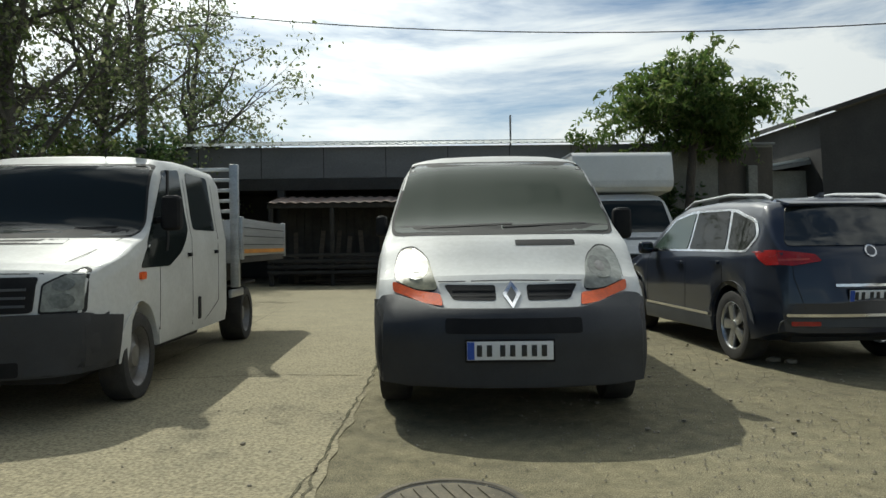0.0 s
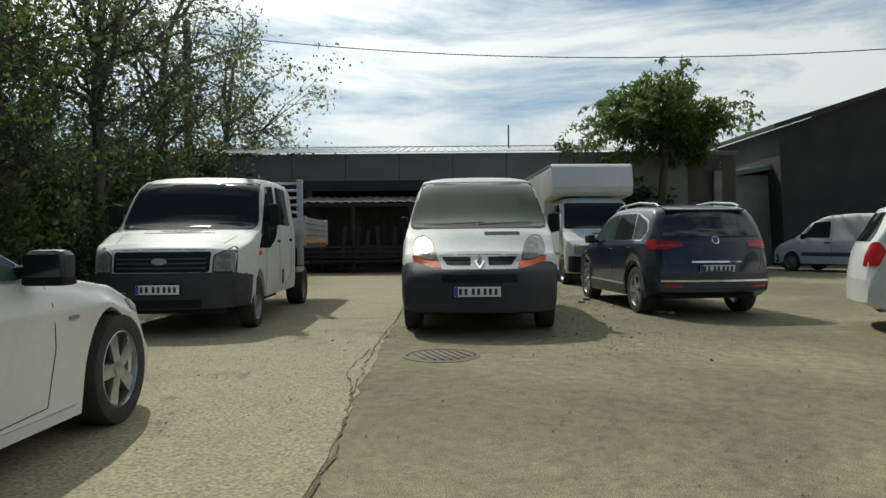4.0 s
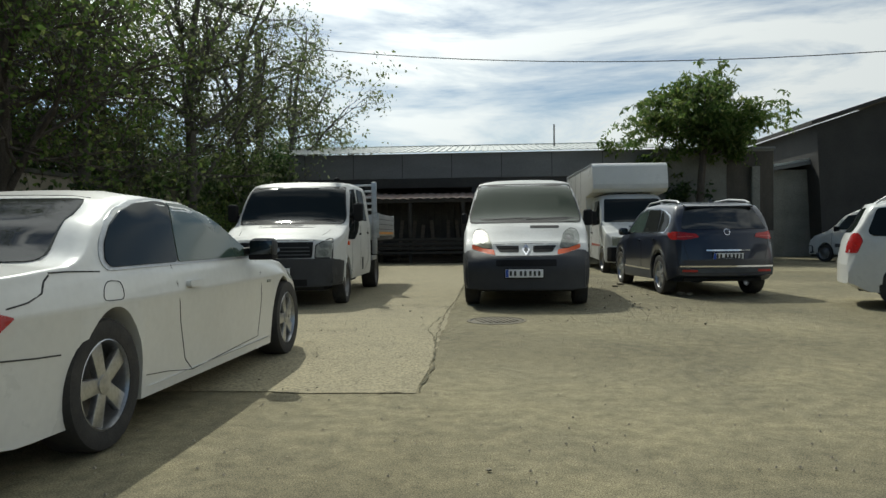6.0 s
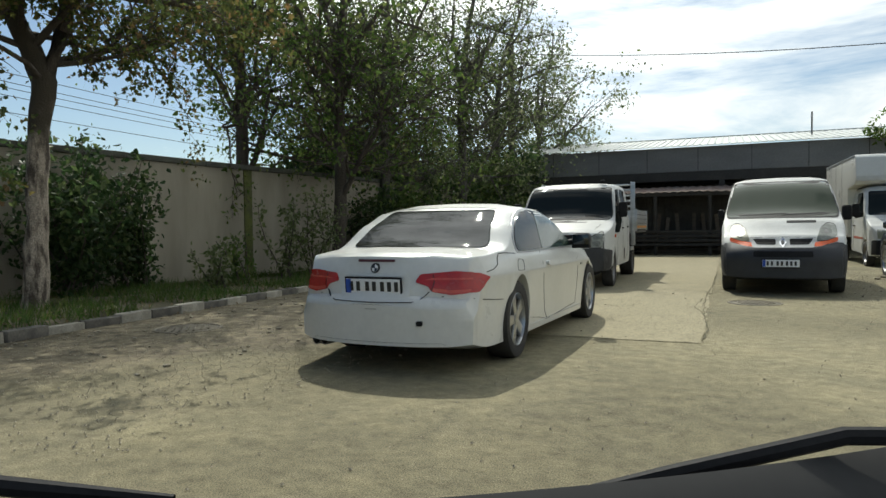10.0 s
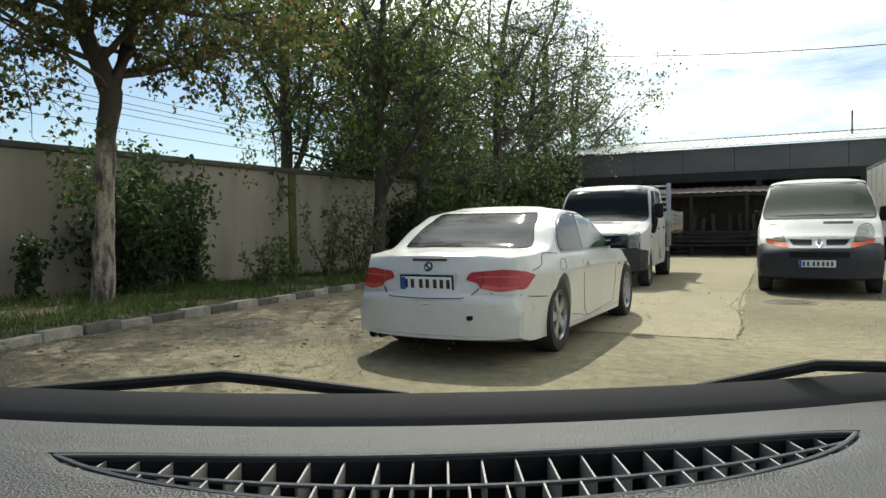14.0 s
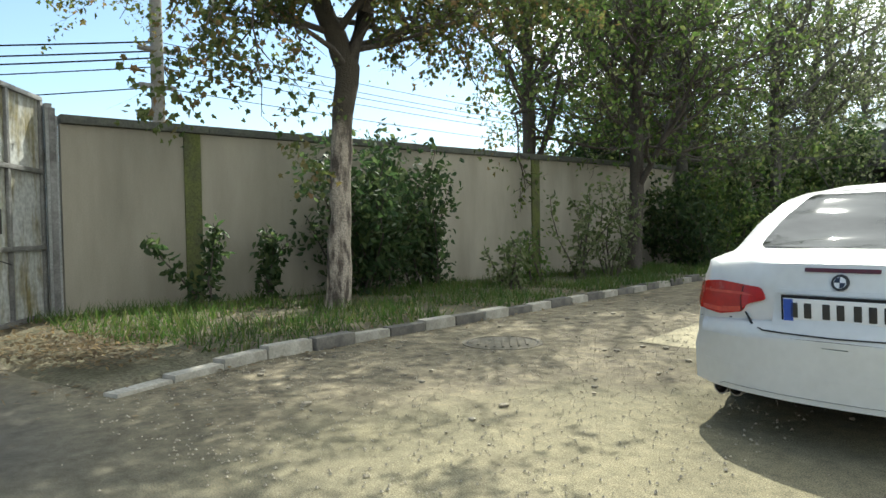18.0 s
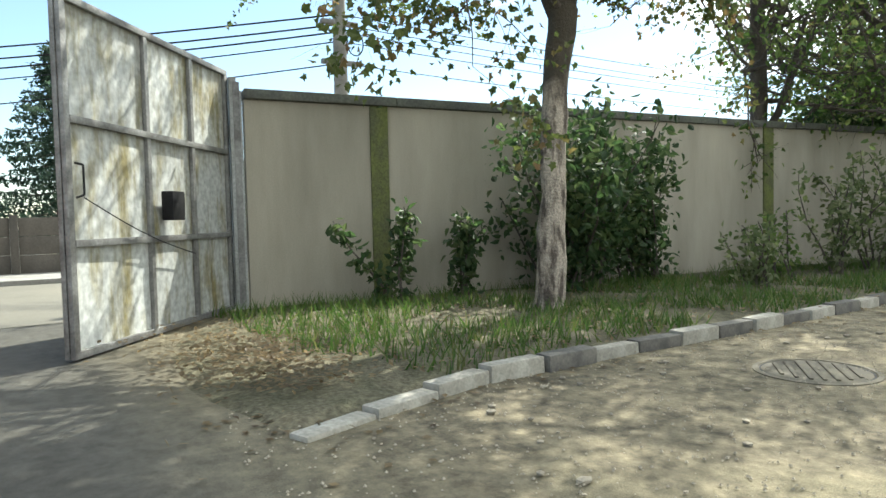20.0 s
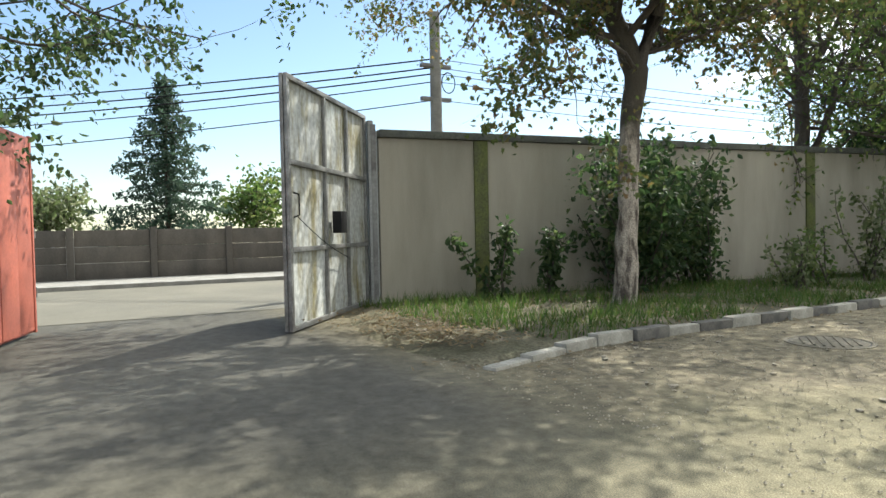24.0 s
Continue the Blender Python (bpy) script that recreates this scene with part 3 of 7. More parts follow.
def door_mirror(parent, x, y, z, side, w, h, material, d=0.11):
    bm = box(min(0, side * w), max(0, side * w), -d / 2, d / 2, -h / 2, h / 2, min(w, h, d) * 0.42, 3)
    bmesh.ops.translate(bm, verts=bm.verts, vec=(x, y, z))
    ob = part("door_mirror", bm, material, parent)
    rod_bm = rod((x - side * 0.10, y + 0.02, z - h * 0.25), (x + side * w * 0.4, y, z - h * 0.1), 0.03, 0.025)
    part("mirror_arm", rod_bm, M_BLACK, ob)
    part("mirror_glass", box(x + side * w * 0.08, x + side * w * 0.93, y + d / 2 - 0.004, y + d / 2 + 0.004, z - h * 0.36, z + h * 0.36, 0.003), M_MIRROR, ob)
    return ob


# white passenger van with a grey bumper, nose to the yard
def build_van():
    spec = dict(kind="van", length=4.78, hub=0.315, arch=0.375, tyre=0.215, rim="steel", axles=(0.95, 4.02), bow_front=0.26, bow_rear=0.05, reach=2.0, tumble=0.17, shoulder=0.985, crown=0.03,
                top=[(0, 0.60), (0.05, 0.70), (0.2, 0.80), (0.3, 0.91), (0.85, 1.17), (1.08, 1.25), (2.0, 1.82), (2.3, 1.92), (3.2, 1.955), (4.6, 1.94), (4.78, 1.88)],
                belt=[(0, 0.52), (0.25, 0.82), (0.9, 1.10), (1.3, 1.16), (4.78, 1.16)], bottom=[(0, 0.27), (0.62, 0.27), (1.28, 0.24), (4.5, 0.24), (4.78, 0.32)],
                width=[(0, 0.86), (0.3, 0.91), (0.7, 0.93), (4.4, 0.93), (4.78, 0.89)])
    up = 0.055   # the lamps, the grille and the badge sit this much higher than the bumper line
    root, tree, body = car("passenger_van", "white passenger van with a dark grey plastic bumper, parked on concrete", pose(0.42, 3.88, 0, 0, 0, -2.5) @ sized(1.01, 1.0, 1.03), spec, M_WHITE_OLD)
    dark_below(body, 0.64, 0.57)
    part("windscreen", drape(tree, rounded([(-0.745, 1.855), (0.745, 1.855), (0.855, 1.32), (0.83, 1.23), (-0.83, 1.23), (-0.855, 1.32)], 0.07), "front", 0.014, cell=0.05), M_GLASS_DUSTY, root, "dusty windscreen with a dark lower border")
    part("windscreen_seal", drape(tree, rounded([(-0.768, 1.875), (0.768, 1.875), (0.876, 1.32), (0.85, 1.205), (-0.85, 1.205), (-0.876, 1.32)], 0.07), "front", 0.009, cell=0.05), M_SEAM, root)
    part("scuttle", drape(tree, rounded([(-0.80, 1.275), (0.80, 1.275), (0.78, 1.215), (-0.78, 1.215)], 0.02), "front", 0.011), M_BLACK, root)
    for x0, x1 in ((-0.62, 0.08), (0.0, 0.66)):
        part("wiper", drape(tree, [(x0, 1.262), (x1, 1.285), (x1, 1.297), (x0, 1.277)], "front", 0.025, 0.01), M_BLACK, root)
    part("bonnet_vent", drape(tree, rounded([(0.07, 1.165), (0.50, 1.165), (0.50, 1.125), (0.07, 1.125)], 0.008), "front", 0.006), M_BLACK, root)
    lamp = [(-0.77, 0.905), (-0.785, 1.01), (-0.76, 1.10), (-0.66, 1.125), (-0.55, 1.045), (-0.465, 0.845), (-0.62, 0.85)]
    amber = [(-0.785, 0.90), (-0.62, 0.845), (-0.455, 0.825), (-0.435, 0.755), (-0.56, 0.772), (-0.775, 0.835)]
    for f in (lambda q: q, mirror_poly):
        part("headlamp_rim", drape(tree, rounded(f([(x * 1.005, z + (0.012 if z > 0.97 else -0.012)) for x, z in lamp]), 0.05), "front", 0.004, cell=0.05), M_SEAM, root)
        hl = part("headlamp", drape(tree, rounded(f(lamp), 0.05), "front", 0.016, cell=0.04), M_LAMP_YELLOW if f(lamp)[0][0] < 0 else M_LAMP, root, "clouded headlamp lens")
        c = f([(-0.625, 0.985)])[0]
        part("reflector", drape(tree, [(c[0] + 0.085 * math.cos(a * 0.5236), c[1] + 0.075 * math.sin(a * 0.5236)) for a in range(12)], "front", 0.021, 0.004, 0.05), M_REFLECTOR, hl)
        part("bulb_cover", drape(tree, [(c[0] + 0.035 * math.cos(a * 0.5236), c[1] + 0.032 * math.sin(a * 0.5236)) for a in range(12)], "front", 0.027, 0.006, 0.05), M_STEEL, hl)
        part("indicator", drape(tree, rounded(f(amber), 0.02), "front", 0.014, cell=0.05), M_AMBER, root, "orange indicator lens")
    part("grille_surround", drape(tree, rounded([(-0.47, 0.835 + up), (0.47, 0.835 + up), (0.43, 0.69 + up), (-0.43, 0.69 + up)], 0.02), "front", 0.012, cell=0.05), M_WHITE_OLD, root)
    for s in (-1, 1):
        gr = part("grille", drape(tree, rounded([(s * 0.10, 0.822 + up), (s * 0.435, 0.825 + up), (s * 0.37, 0.735 + up), (s * 0.10, 0.73 + up)] if s < 0 else [(0.10, 0.73 + up), (0.37, 0.735 + up), (0.435, 0.825 + up), (0.10, 0.822 + up)], 0.02), "front", 0.017, cell=0.06), M_BLACK, root)
        for k in (0.755 + up, 0.785 + up):
            part("grille_bar", drape(tree, [(s * 0.11, k), (s * 0.38, k), (s * 0.38, k + 0.009), (s * 0.11, k + 0.009)], "front", 0.021, 0.006, 0.1), M_BLACK, gr)
    badge = part("badge", drape(tree, [(0, 0.85 + up), (0.058, 0.77 + up), (0, 0.69 + up), (-0.058, 0.77 + up)], "front", 0.03, 0.02, 0.06), M_CHROME, root, "chrome diamond badge")
    part("badge_centre", drape(tree, [(0, 0.815 + up), (0.03, 0.77 + up), (0, 0.725 + up), (-0.03, 0.77 + up)], "front", 0.036, 0.006, 0.06), M_TRIM, badge)
    part("bumper", drape(tree, rounded([(-0.88, 0.286), (0.88, 0.286), (0.905, 0.66), (0.86, 0.81), (0.76, 0.82), (0.44, 0.745), (-0.44, 0.745), (-0.76, 0.82), (-0.86, 0.81), (-0.905, 0.66)], 0.03), "front", 0.03, 0.03, 0.08), M_BUMPER, root, "dark grey textured bumper")
    part("bumper_slot", drape(tree, rounded([(-0.42, 0.60), (0.42, 0.60), (0.42, 0.69), (-0.42, 0.69)], 0.02), "front", 0.035, 0.01), M_BLACK, root)
    plate(root, -0.03, -0.055, 0.505, -1)
    for view, s in (("right", 1), ("left", -1)):
        part("front_window", drape(tree, rounded([(1.42, 1.22), (2.02, 1.74), (2.38, 1.76), (2.38, 1.2)], 0.05), view), M_GLASS, root)
        part("side_window", drape(tree, rounded([(2.55, 1.2), (2.55, 1.76), (4.45, 1.74), (4.45, 1.2)], 0.06), view), M_GLASS, root)
        part("door_gap", seam(tree, [(1.3, 0.5), (1.3, 1.15), (2.0, 1.8)], view), M_SEAM, root)
        part("door_gap", seam(tree, [(2.47, 0.42), (2.47, 1.82)], view), M_SEAM, root)
        part("bumper_side", drape(tree, rounded([(0.14, 0.272), (0.565, 0.272), (0.565, 0.42), (0.62, 0.64), (0.60, 0.77), (0.14, 0.80)], 0.02), view, 0.012, 0.03, 0.06), M_BUMPER, root)
        part("rub_strip", drape(tree, [(1.35, 0.52), (3.6, 0.52), (3.6, 0.62), (1.35, 0.62)], view, 0.015), M_TRIM, root)
        handle(tree, root, 2.3, 1.02, view, M_TRIM)
        door_mirror(root, s * 0.92, 1.42, 1.29, s, 0.15 if s > 0 else 0.09, 0.25 if s > 0 else 0.17, M_BLACK, 0.12)
        part("roof_gutter", drape(tree, [(s * 0.735, 2.1), (s * 0.765, 2.1), (s * 0.765, 4.5), (s * 0.735, 4.5)], "top", 0.012, 0.012, 0.3), M_BLACK, root)
        part("bonnet_gap", seam(tree, [(s * 0.695, 1.10), (s * 0.755, 1.20)], "front", 0.005), M_SEAM, root)
    part("bonnet_gap", seam(tree, [(-0.47, 0.842 + up), (0, 0.85 + up), (0.47, 0.842 + up)], "front"), M_SEAM, root)
    part("rear_window", drape(tree, rounded([(-0.66, 1.25), (0.66, 1.25), (0.6, 1.72), (-0.6, 1.72)], 0.05), "rear"), M_GLASS, root)


# white double-cab pickup with an aluminium dropside bed
def build_pickup():
    spec = dict(kind="truck", length=3.62, hub=0.34, arch=0.40, tyre=0.215, rim="steel", axles=(0.98,), bow_front=0.30, bow_rear=0.02, reach=1.5, tumble=0.13, shoulder=0.985, crown=0.03,
                top=[(0, 0.74), (0.04, 0.93), (0.12, 1.02), (0.30, 1.085), (0.95, 1.25), (1.15, 1.32), (1.72, 1.90), (1.95, 2.00), (2.6, 2.04), (3.5, 2.03), (3.62, 1.97)],
                belt=[(0, 0.66), (0.08, 0.86), (0.2, 1.01), (0.9, 1.18), (1.3, 1.25), (3.62, 1.27)], bottom=[(0, 0.32), (0.62, 0.32), (1.35, 0.36), (3.62, 0.36)],
                width=[(0, 0.86), (0.3, 0.95), (0.6, 0.98), (3.62, 0.98)])
    root, tree, body = car("pickup_truck", "white double-cab pickup truck with an aluminium dropside bed", pose(-3.28, 4.15, 0, 0, 0, 1.0) @ sized(0.97, 0.88, 0.99), spec, M_WHITE_OLD)
    dark_below(body, 0.60, 0.58)
    part("windscreen", drape(tree, rounded([(-0.80, 1.92), (0.80, 1.92), (0.895, 1.38), (0.86, 1.29), (-0.86, 1.29), (-0.895, 1.38)], 0.06), "front", 0.014, cell=0.05), M_GLASS, root)
    part("windscreen_seal", drape(tree, rounded([(-0.82, 1.94), (0.82, 1.94), (0.91, 1.38), (0.875, 1.275), (-0.875, 1.275), (-0.91, 1.38)], 0.06), "front", 0.009, cell=0.05), M_SEAM, root)
    part("scuttle", drape(tree, rounded([(-0.82, 1.345), (0.82, 1.345), (0.80, 1.295), (-0.80, 1.295)], 0.02), "front", 0.011), M_BLACK, root)
    for x0, x1 in ((-0.7, 0.05), (-0.02, 0.7)):
        part("wiper", drape(tree, [(x0, 1.335), (x1, 1.36), (x1, 1.372), (x0, 1.35)], "front", 0.025, 0.01), M_BLACK, root)
    part("bonnet_vent", drape(tree, rounded([(-0.46, 1.225), (0.46, 1.225), (0.45, 1.265), (-0.45, 1.265)], 0.01), "front", 0.006), M_BLACK, root)
    part("grille", drape(tree, rounded([(-0.58, 1.0), (0.58, 1.0), (0.57, 0.76), (-0.57, 0.76)], 0.03), "front", 0.012, cell=0.06), M_BLACK, root)
    for k in (0.80, 0.855, 0.91):
        part("grille_bar", drape(tree, [(-0.53, k), (0.53, k), (0.53, k + 0.016), (-0.53, k + 0.016)], "front", 0.022, 0.006, 0.12), M_TRIM, root)
    part("badge", drape(tree, [(0.09 * math.cos(a * 0.3927), 0.885 + 0.04 * math.sin(a * 0.3927)) for a in range(16)], "front", 0.03, 0.012, 0.06), M_ALUM, root, "oval badge")
    lamp = [(-0.615, 0.765), (-0.625, 0.945), (-0.80, 1.05), (-0.845, 1.03), (-0.85, 0.765)]
    for f in (lambda q: q, mirror_poly):
        part("headlamp_rim", drape(tree, rounded(f([(-0.60, 0.75), (-0.61, 0.955), (-0.80, 1.065), (-0.86, 1.04), (-0.865, 0.75)]), 0.02), "front", 0.006, cell=0.06), M_SEAM, root)
        hl = part("headlamp", drape(tree, rounded(f(lamp), 0.02), "front", 0.014, cell=0.05), M_LAMP, root, "clear headlamp")
        for cx, cz, r in ((-0.735, 0.945, 0.065), (-0.735, 0.835, 0.075)):
            c = f([(cx, cz)])[0]
            part("reflector", drape(tree, [(c[0] + r * math.cos(a * 0.5236), c[1] + 0.7 * r * math.sin(a * 0.5236)) for a in range(12)], "front", 0.019, 0.004, 0.05), M_REFLECTOR, hl)
    part("bumper", drape(tree, rounded([(-0.915, 0.342), (0.915, 0.342), (0.94, 0.62), (0.88, 0.75), (-0.88, 0.75), (-0.94, 0.62)], 0.03), "front", 0.035, 0.03, 0.08), M_BUMPER, root, "dark grey bumper")
    part("air_inlet", drape(tree, rounded([(-0.5, 0.34), (0.5, 0.34), (0.5, 0.44), (-0.5, 0.44)], 0.02), "front", 0.041, 0.01), M_BLACK, root)
    plate(root, 0.0, -0.065, 0.56, -1)
    for view, s in (("right", 1), ("left", -1)):
        part("front_window", drape(tree, rounded([(0.97, 1.03), (1.30, 1.38), (1.79, 1.88), (2.22, 1.92), (2.25, 1.36), (2.0, 1.15), (1.65, 1.03)], 0.04), view), M_GLASS, root)
        part("bumper_side", drape(tree, rounded([(0.10, 0.325), (0.58, 0.325), (0.585, 0.45), (0.61, 0.58), (0.63, 0.70), (0.10, 0.75)], 0.02), view, 0.014, 0.03, 0.06), M_BUMPER, root)
        part("quarter_bar", drape(tree, [(1.55, 1.16), (1.60, 1.16), (1.93, 1.89), (1.88, 1.89)], view, 0.012), M_BLACK, root)
        part("rear_side_window", drape(tree, rounded([(2.42, 1.36), (2.42, 1.92), (3.16, 1.92), (3.2, 1.36)], 0.06), view), M_GLASS, root)
        part("door_gap", seam(tree, [(1.40, 0.5), (1.42, 1.1)], view), M_SEAM, root)
        part("door_gap", seam(tree, [(2.33, 0.45), (2.33, 1.95)], view), M_SEAM, root)
        part("door_gap", seam(tree, [(2.75, 0.45), (3.26, 0.62), (3.30, 1.95)], view), M_SEAM, root)
        part("rub_strip", drape(tree, rounded([(2.50, 0.48), (2.58, 0.48), (2.58, 0.70), (2.50, 0.70)], 0.02), view, 0.01), M_BLACK, root)
        handle(tree, root, 2.22, 1.12, view, M_BLACK, 0.07)
        handle(tree, root, 3.16, 1.14, view, M_BLACK, 0.07)
        part("side_indicator", drape(tree, rounded([(0.93, 0.94), (1.05, 0.94), (1.05, 1.0), (0.93, 1.0)], 0.025), view, 0.02, 0.02), M_AMBER, root)
        part("wheel_arch_trim", drape(tree, [(0.98 + 0.43 * math.cos(radians(a)), 0.34 + 0.43 * math.sin(radians(a))) for a in range(5, 176, 10)] + [(0.98 + 0.39 * math.cos(radians(a)), 0.34 + 0.39 * math.sin(radians(a))) for a in range(175, 4, -10)], view, 0.012, 0.02, 0.2), M_WHITE_OLD, root)
        part("bonnet_gap", seam(tree, [(s * 0.66, 1.09), (s * 0.80, 1.27)], "front", 0.005), M_SEAM, root)
        door_mirror(root, s * 1.0, 1.42, 1.48, s, 0.17, 0.30, M_BLACK, 0.13)
    part("bonnet_gap", seam(tree, [(-0.60, 1.02), (0, 1.03), (0.60, 1.02)], "front"), M_SEAM, root)
    part("beacon", lathe([(0.05, 0), (0.05, 0.03), (0.03, 0.05), (0.001, 0.055)], 14, "Z"), M_BLACK, root).location = (0.62, 1.98, 2.055)
    part("aerial", rod((0.35, 1.85, 2.0), (0.34, 1.9, 2.09), 0.006), M_BLACK, root)
    # chassis and bed
    for s in (-1, 1):
        part("chassis_rail", box(s * 0.42 - 0.04, s * 0.42 + 0.04, 3.3, 6.5, 0.60, 0.99, 0.01), M_BLACK, root)
        wheel(root, s * 0.80, 4.75, 0.34, 0.30, s, "steel", "rear_wheel")
        part("side_board", box(s * 1.10 - 0.015, s * 1.10 + 0.015, 3.82, 6.55, 1.08, 1.52, 0.006), M_ALUM, root, "ribbed aluminium side board")
        for k in (1.21, 1.31, 1.41):
            part("board_rib", box(s * 1.117, s * 1.123, 3.86, 6.5, k, k + 0.012, 0.002), M_TRIM, root)
        part("marking_strip", box(s * 1.116, s * 1.121, 3.9, 6.5, 1.11, 1.16), M_ORANGE, root)
        for k in (3.82, 6.55):
            part("bed_post", box(s * 1.10 - 0.03, s * 1.10 + 0.03, k - 0.04, k + 0.04, 1.04, 1.54, 0.008), M_ALUM, root)
        part("side_guard", box(s * 0.98 - 0.02, s * 0.98 + 0.02, 3.75, 4.35, 0.60, 0.69, 0.01), M_ALUM, root)
        part("mudguard", box(s * 0.80 - 0.16, s * 0.80 + 0.16, 4.3, 5.2, 0.72, 0.75, 0.01), M_BLACK, root)
    part("bed_floor", box(-1.1, 1.1, 3.8, 6.55, 1.0, 1.08, 0.01), M_DARK, root)
    part("tail_board", box(-1.1, 1.1, 6.54, 6.57, 1.08, 1.52, 0.006), M_ALUM, root)
    for s in (-1, 1):
        part("headboard_post", box(s * 1.04 - 0.05, s * 1.04 + 0.05, 3.74, 3.82, 0.72, 2.14, 0.01), M_ALUM, root)
    part("headboard", box(-0.99, 0.99, 3.76, 3.80, 1.0, 1.5, 0.006), M_ALUM, root)
    for k in (1.6, 1.72, 1.84, 1.96, 2.08):
        part("headboard_bar", box(-0.99, 0.99, 3.76, 3.80, k - 0.02, k + 0.02, 0.006), M_ALUM, root)


# white box truck with a cab under the box
def build_box_truck():
    spec = dict(kind="truck", length=2.6, hub=0.33, arch=0.39, tyre=0.2, rim="steel", axles=(0.85,), bow_front=0.16, bow_rear=0.0, reach=1.2, tumble=0.12, shoulder=0.985,
                top=[(0, 0.72), (0.05, 0.95), (0.25, 1.08), (0.75, 1.26), (0.95, 1.36), (1.45, 2.05), (1.7, 2.15), (2.6, 2.15)],
                belt=[(0, 0.60), (0.2, 0.98), (0.8, 1.2), (1.1, 1.25), (2.6, 1.25)], bottom=[(0, 0.3), (0.3, 0.28), (2.6, 0.36)], width=[(0, 0.84), (0.3, 0.94), (2.6, 0.96)])
    root, tree, body = car("box_truck", "white box truck with a rounded overhang above its cab", pose(3.94, 12.05, 0, 0, 0, 1.5), spec, M_WHITE_OLD)
    part("windscreen", drape(tree, rounded([(-0.76, 2.02), (0.76, 2.02), (0.84, 1.36), (-0.84, 1.36)], 0.06), "front"), M_GLASS, root)
    part("bonnet_vent", drape(tree, rounded([(-0.25, 1.21), (0.55, 1.21), (0.55, 1.26), (-0.25, 1.26)], 0.01), "front"), M_TRIM, root)
    part("grille", drape(tree, rounded([(-0.5, 0.95), (0.5, 0.95), (0.5, 0.72), (-0.5, 0.72)], 0.03), "front", 0.01), M_BLACK, root)
    for f in (lambda q: q, mirror_poly):
        part("headlamp", drape(tree, rounded(f([(-0.52, 0.72), (-0.52, 0.94), (-0.80, 0.98), (-0.80, 0.74)]), 0.03), "front", 0.012), M_LAMP_YELLOW, root)
    part("bumper", drape(tree, rounded([(-0.9, 0.32), (0.9, 0.32), (0.9, 0.70), (-0.9, 0.70)], 0.03), "front", 0.03, 0.03), M_BLACK, root)
    plate(root, 0.0, -0.06, 0.5, -1)
    for view, s in (("right", 1), ("left", -1)):
        part("side_window", drape(tree, rounded([(1.15, 1.32), (1.55, 1.98), (2.15, 1.98), (2.15, 1.28)], 0.05), view), M_GLASS, root)
        part("door_gap", seam(tree, [(1.05, 0.5), (1.08, 1.25), (1.5, 2.03)], view), M_SEAM, root)
        part("door_gap", seam(tree, [(2.25, 0.45), (2.25, 2.03)], view), M_SEAM, root)
        part("side_stripe", drape(tree, [(1.1, 0.72), (2.2, 0.72), (2.2, 0.80), (1.1, 0.76)], view, 0.004), M_RED_GATE, root)
        handle(tree, root, 2.12, 1.08, view, M_BLACK)
        door_mirror(root, s * 1.0, 1.2, 1.5, s, 0.18, 0.36, M_BLACK, 0.12)
        wheel(root, s * 0.83, 4.7, 0.33, 0.3, s, "steel", "rear_wheel")
        part("chassis_rail", box(s * 0.42 - 0.04, s * 0.42 + 0.04, 2.4, 6.3, 0.5, 0.7, 0.01), M_BLACK, root)
        part("box_edge_trim", box(s * 1.052, s * 1.064, 2.62, 6.35, 0.76, 0.82, 0.003), M_ALUM, root)
        part("box_edge_trim", box(s * 1.052, s * 1.064, 1.62, 6.35, 2.98, 3.03, 0.003), M_ALUM, root)
    bm = prism([(2.62, 0.75), (2.62, 2.14), (1.62, 2.22), (1.5, 2.30), (1.46, 2.45), (1.56, 2.95), (1.66, 3.04), (6.35, 3.06), (6.35, 0.75)], 0, -1.05, 1.05, 0.03)
    part("cargo_box", bm, M_WHITE, root, "white panelled cargo box")
    part("corner_trim", box(-1.03, 1.03, 1.452, 1.474, 2.30, 2.44, 0.01), M_WHITE_OLD, root)
    for k in (3.5, 4.5, 5.4):
        for s in (-1, 1):
            part("panel_joint", box(s * 1.049, s * 1.053, k - 0.006, k + 0.006, 0.8, 3.0), M_TRIM, root)


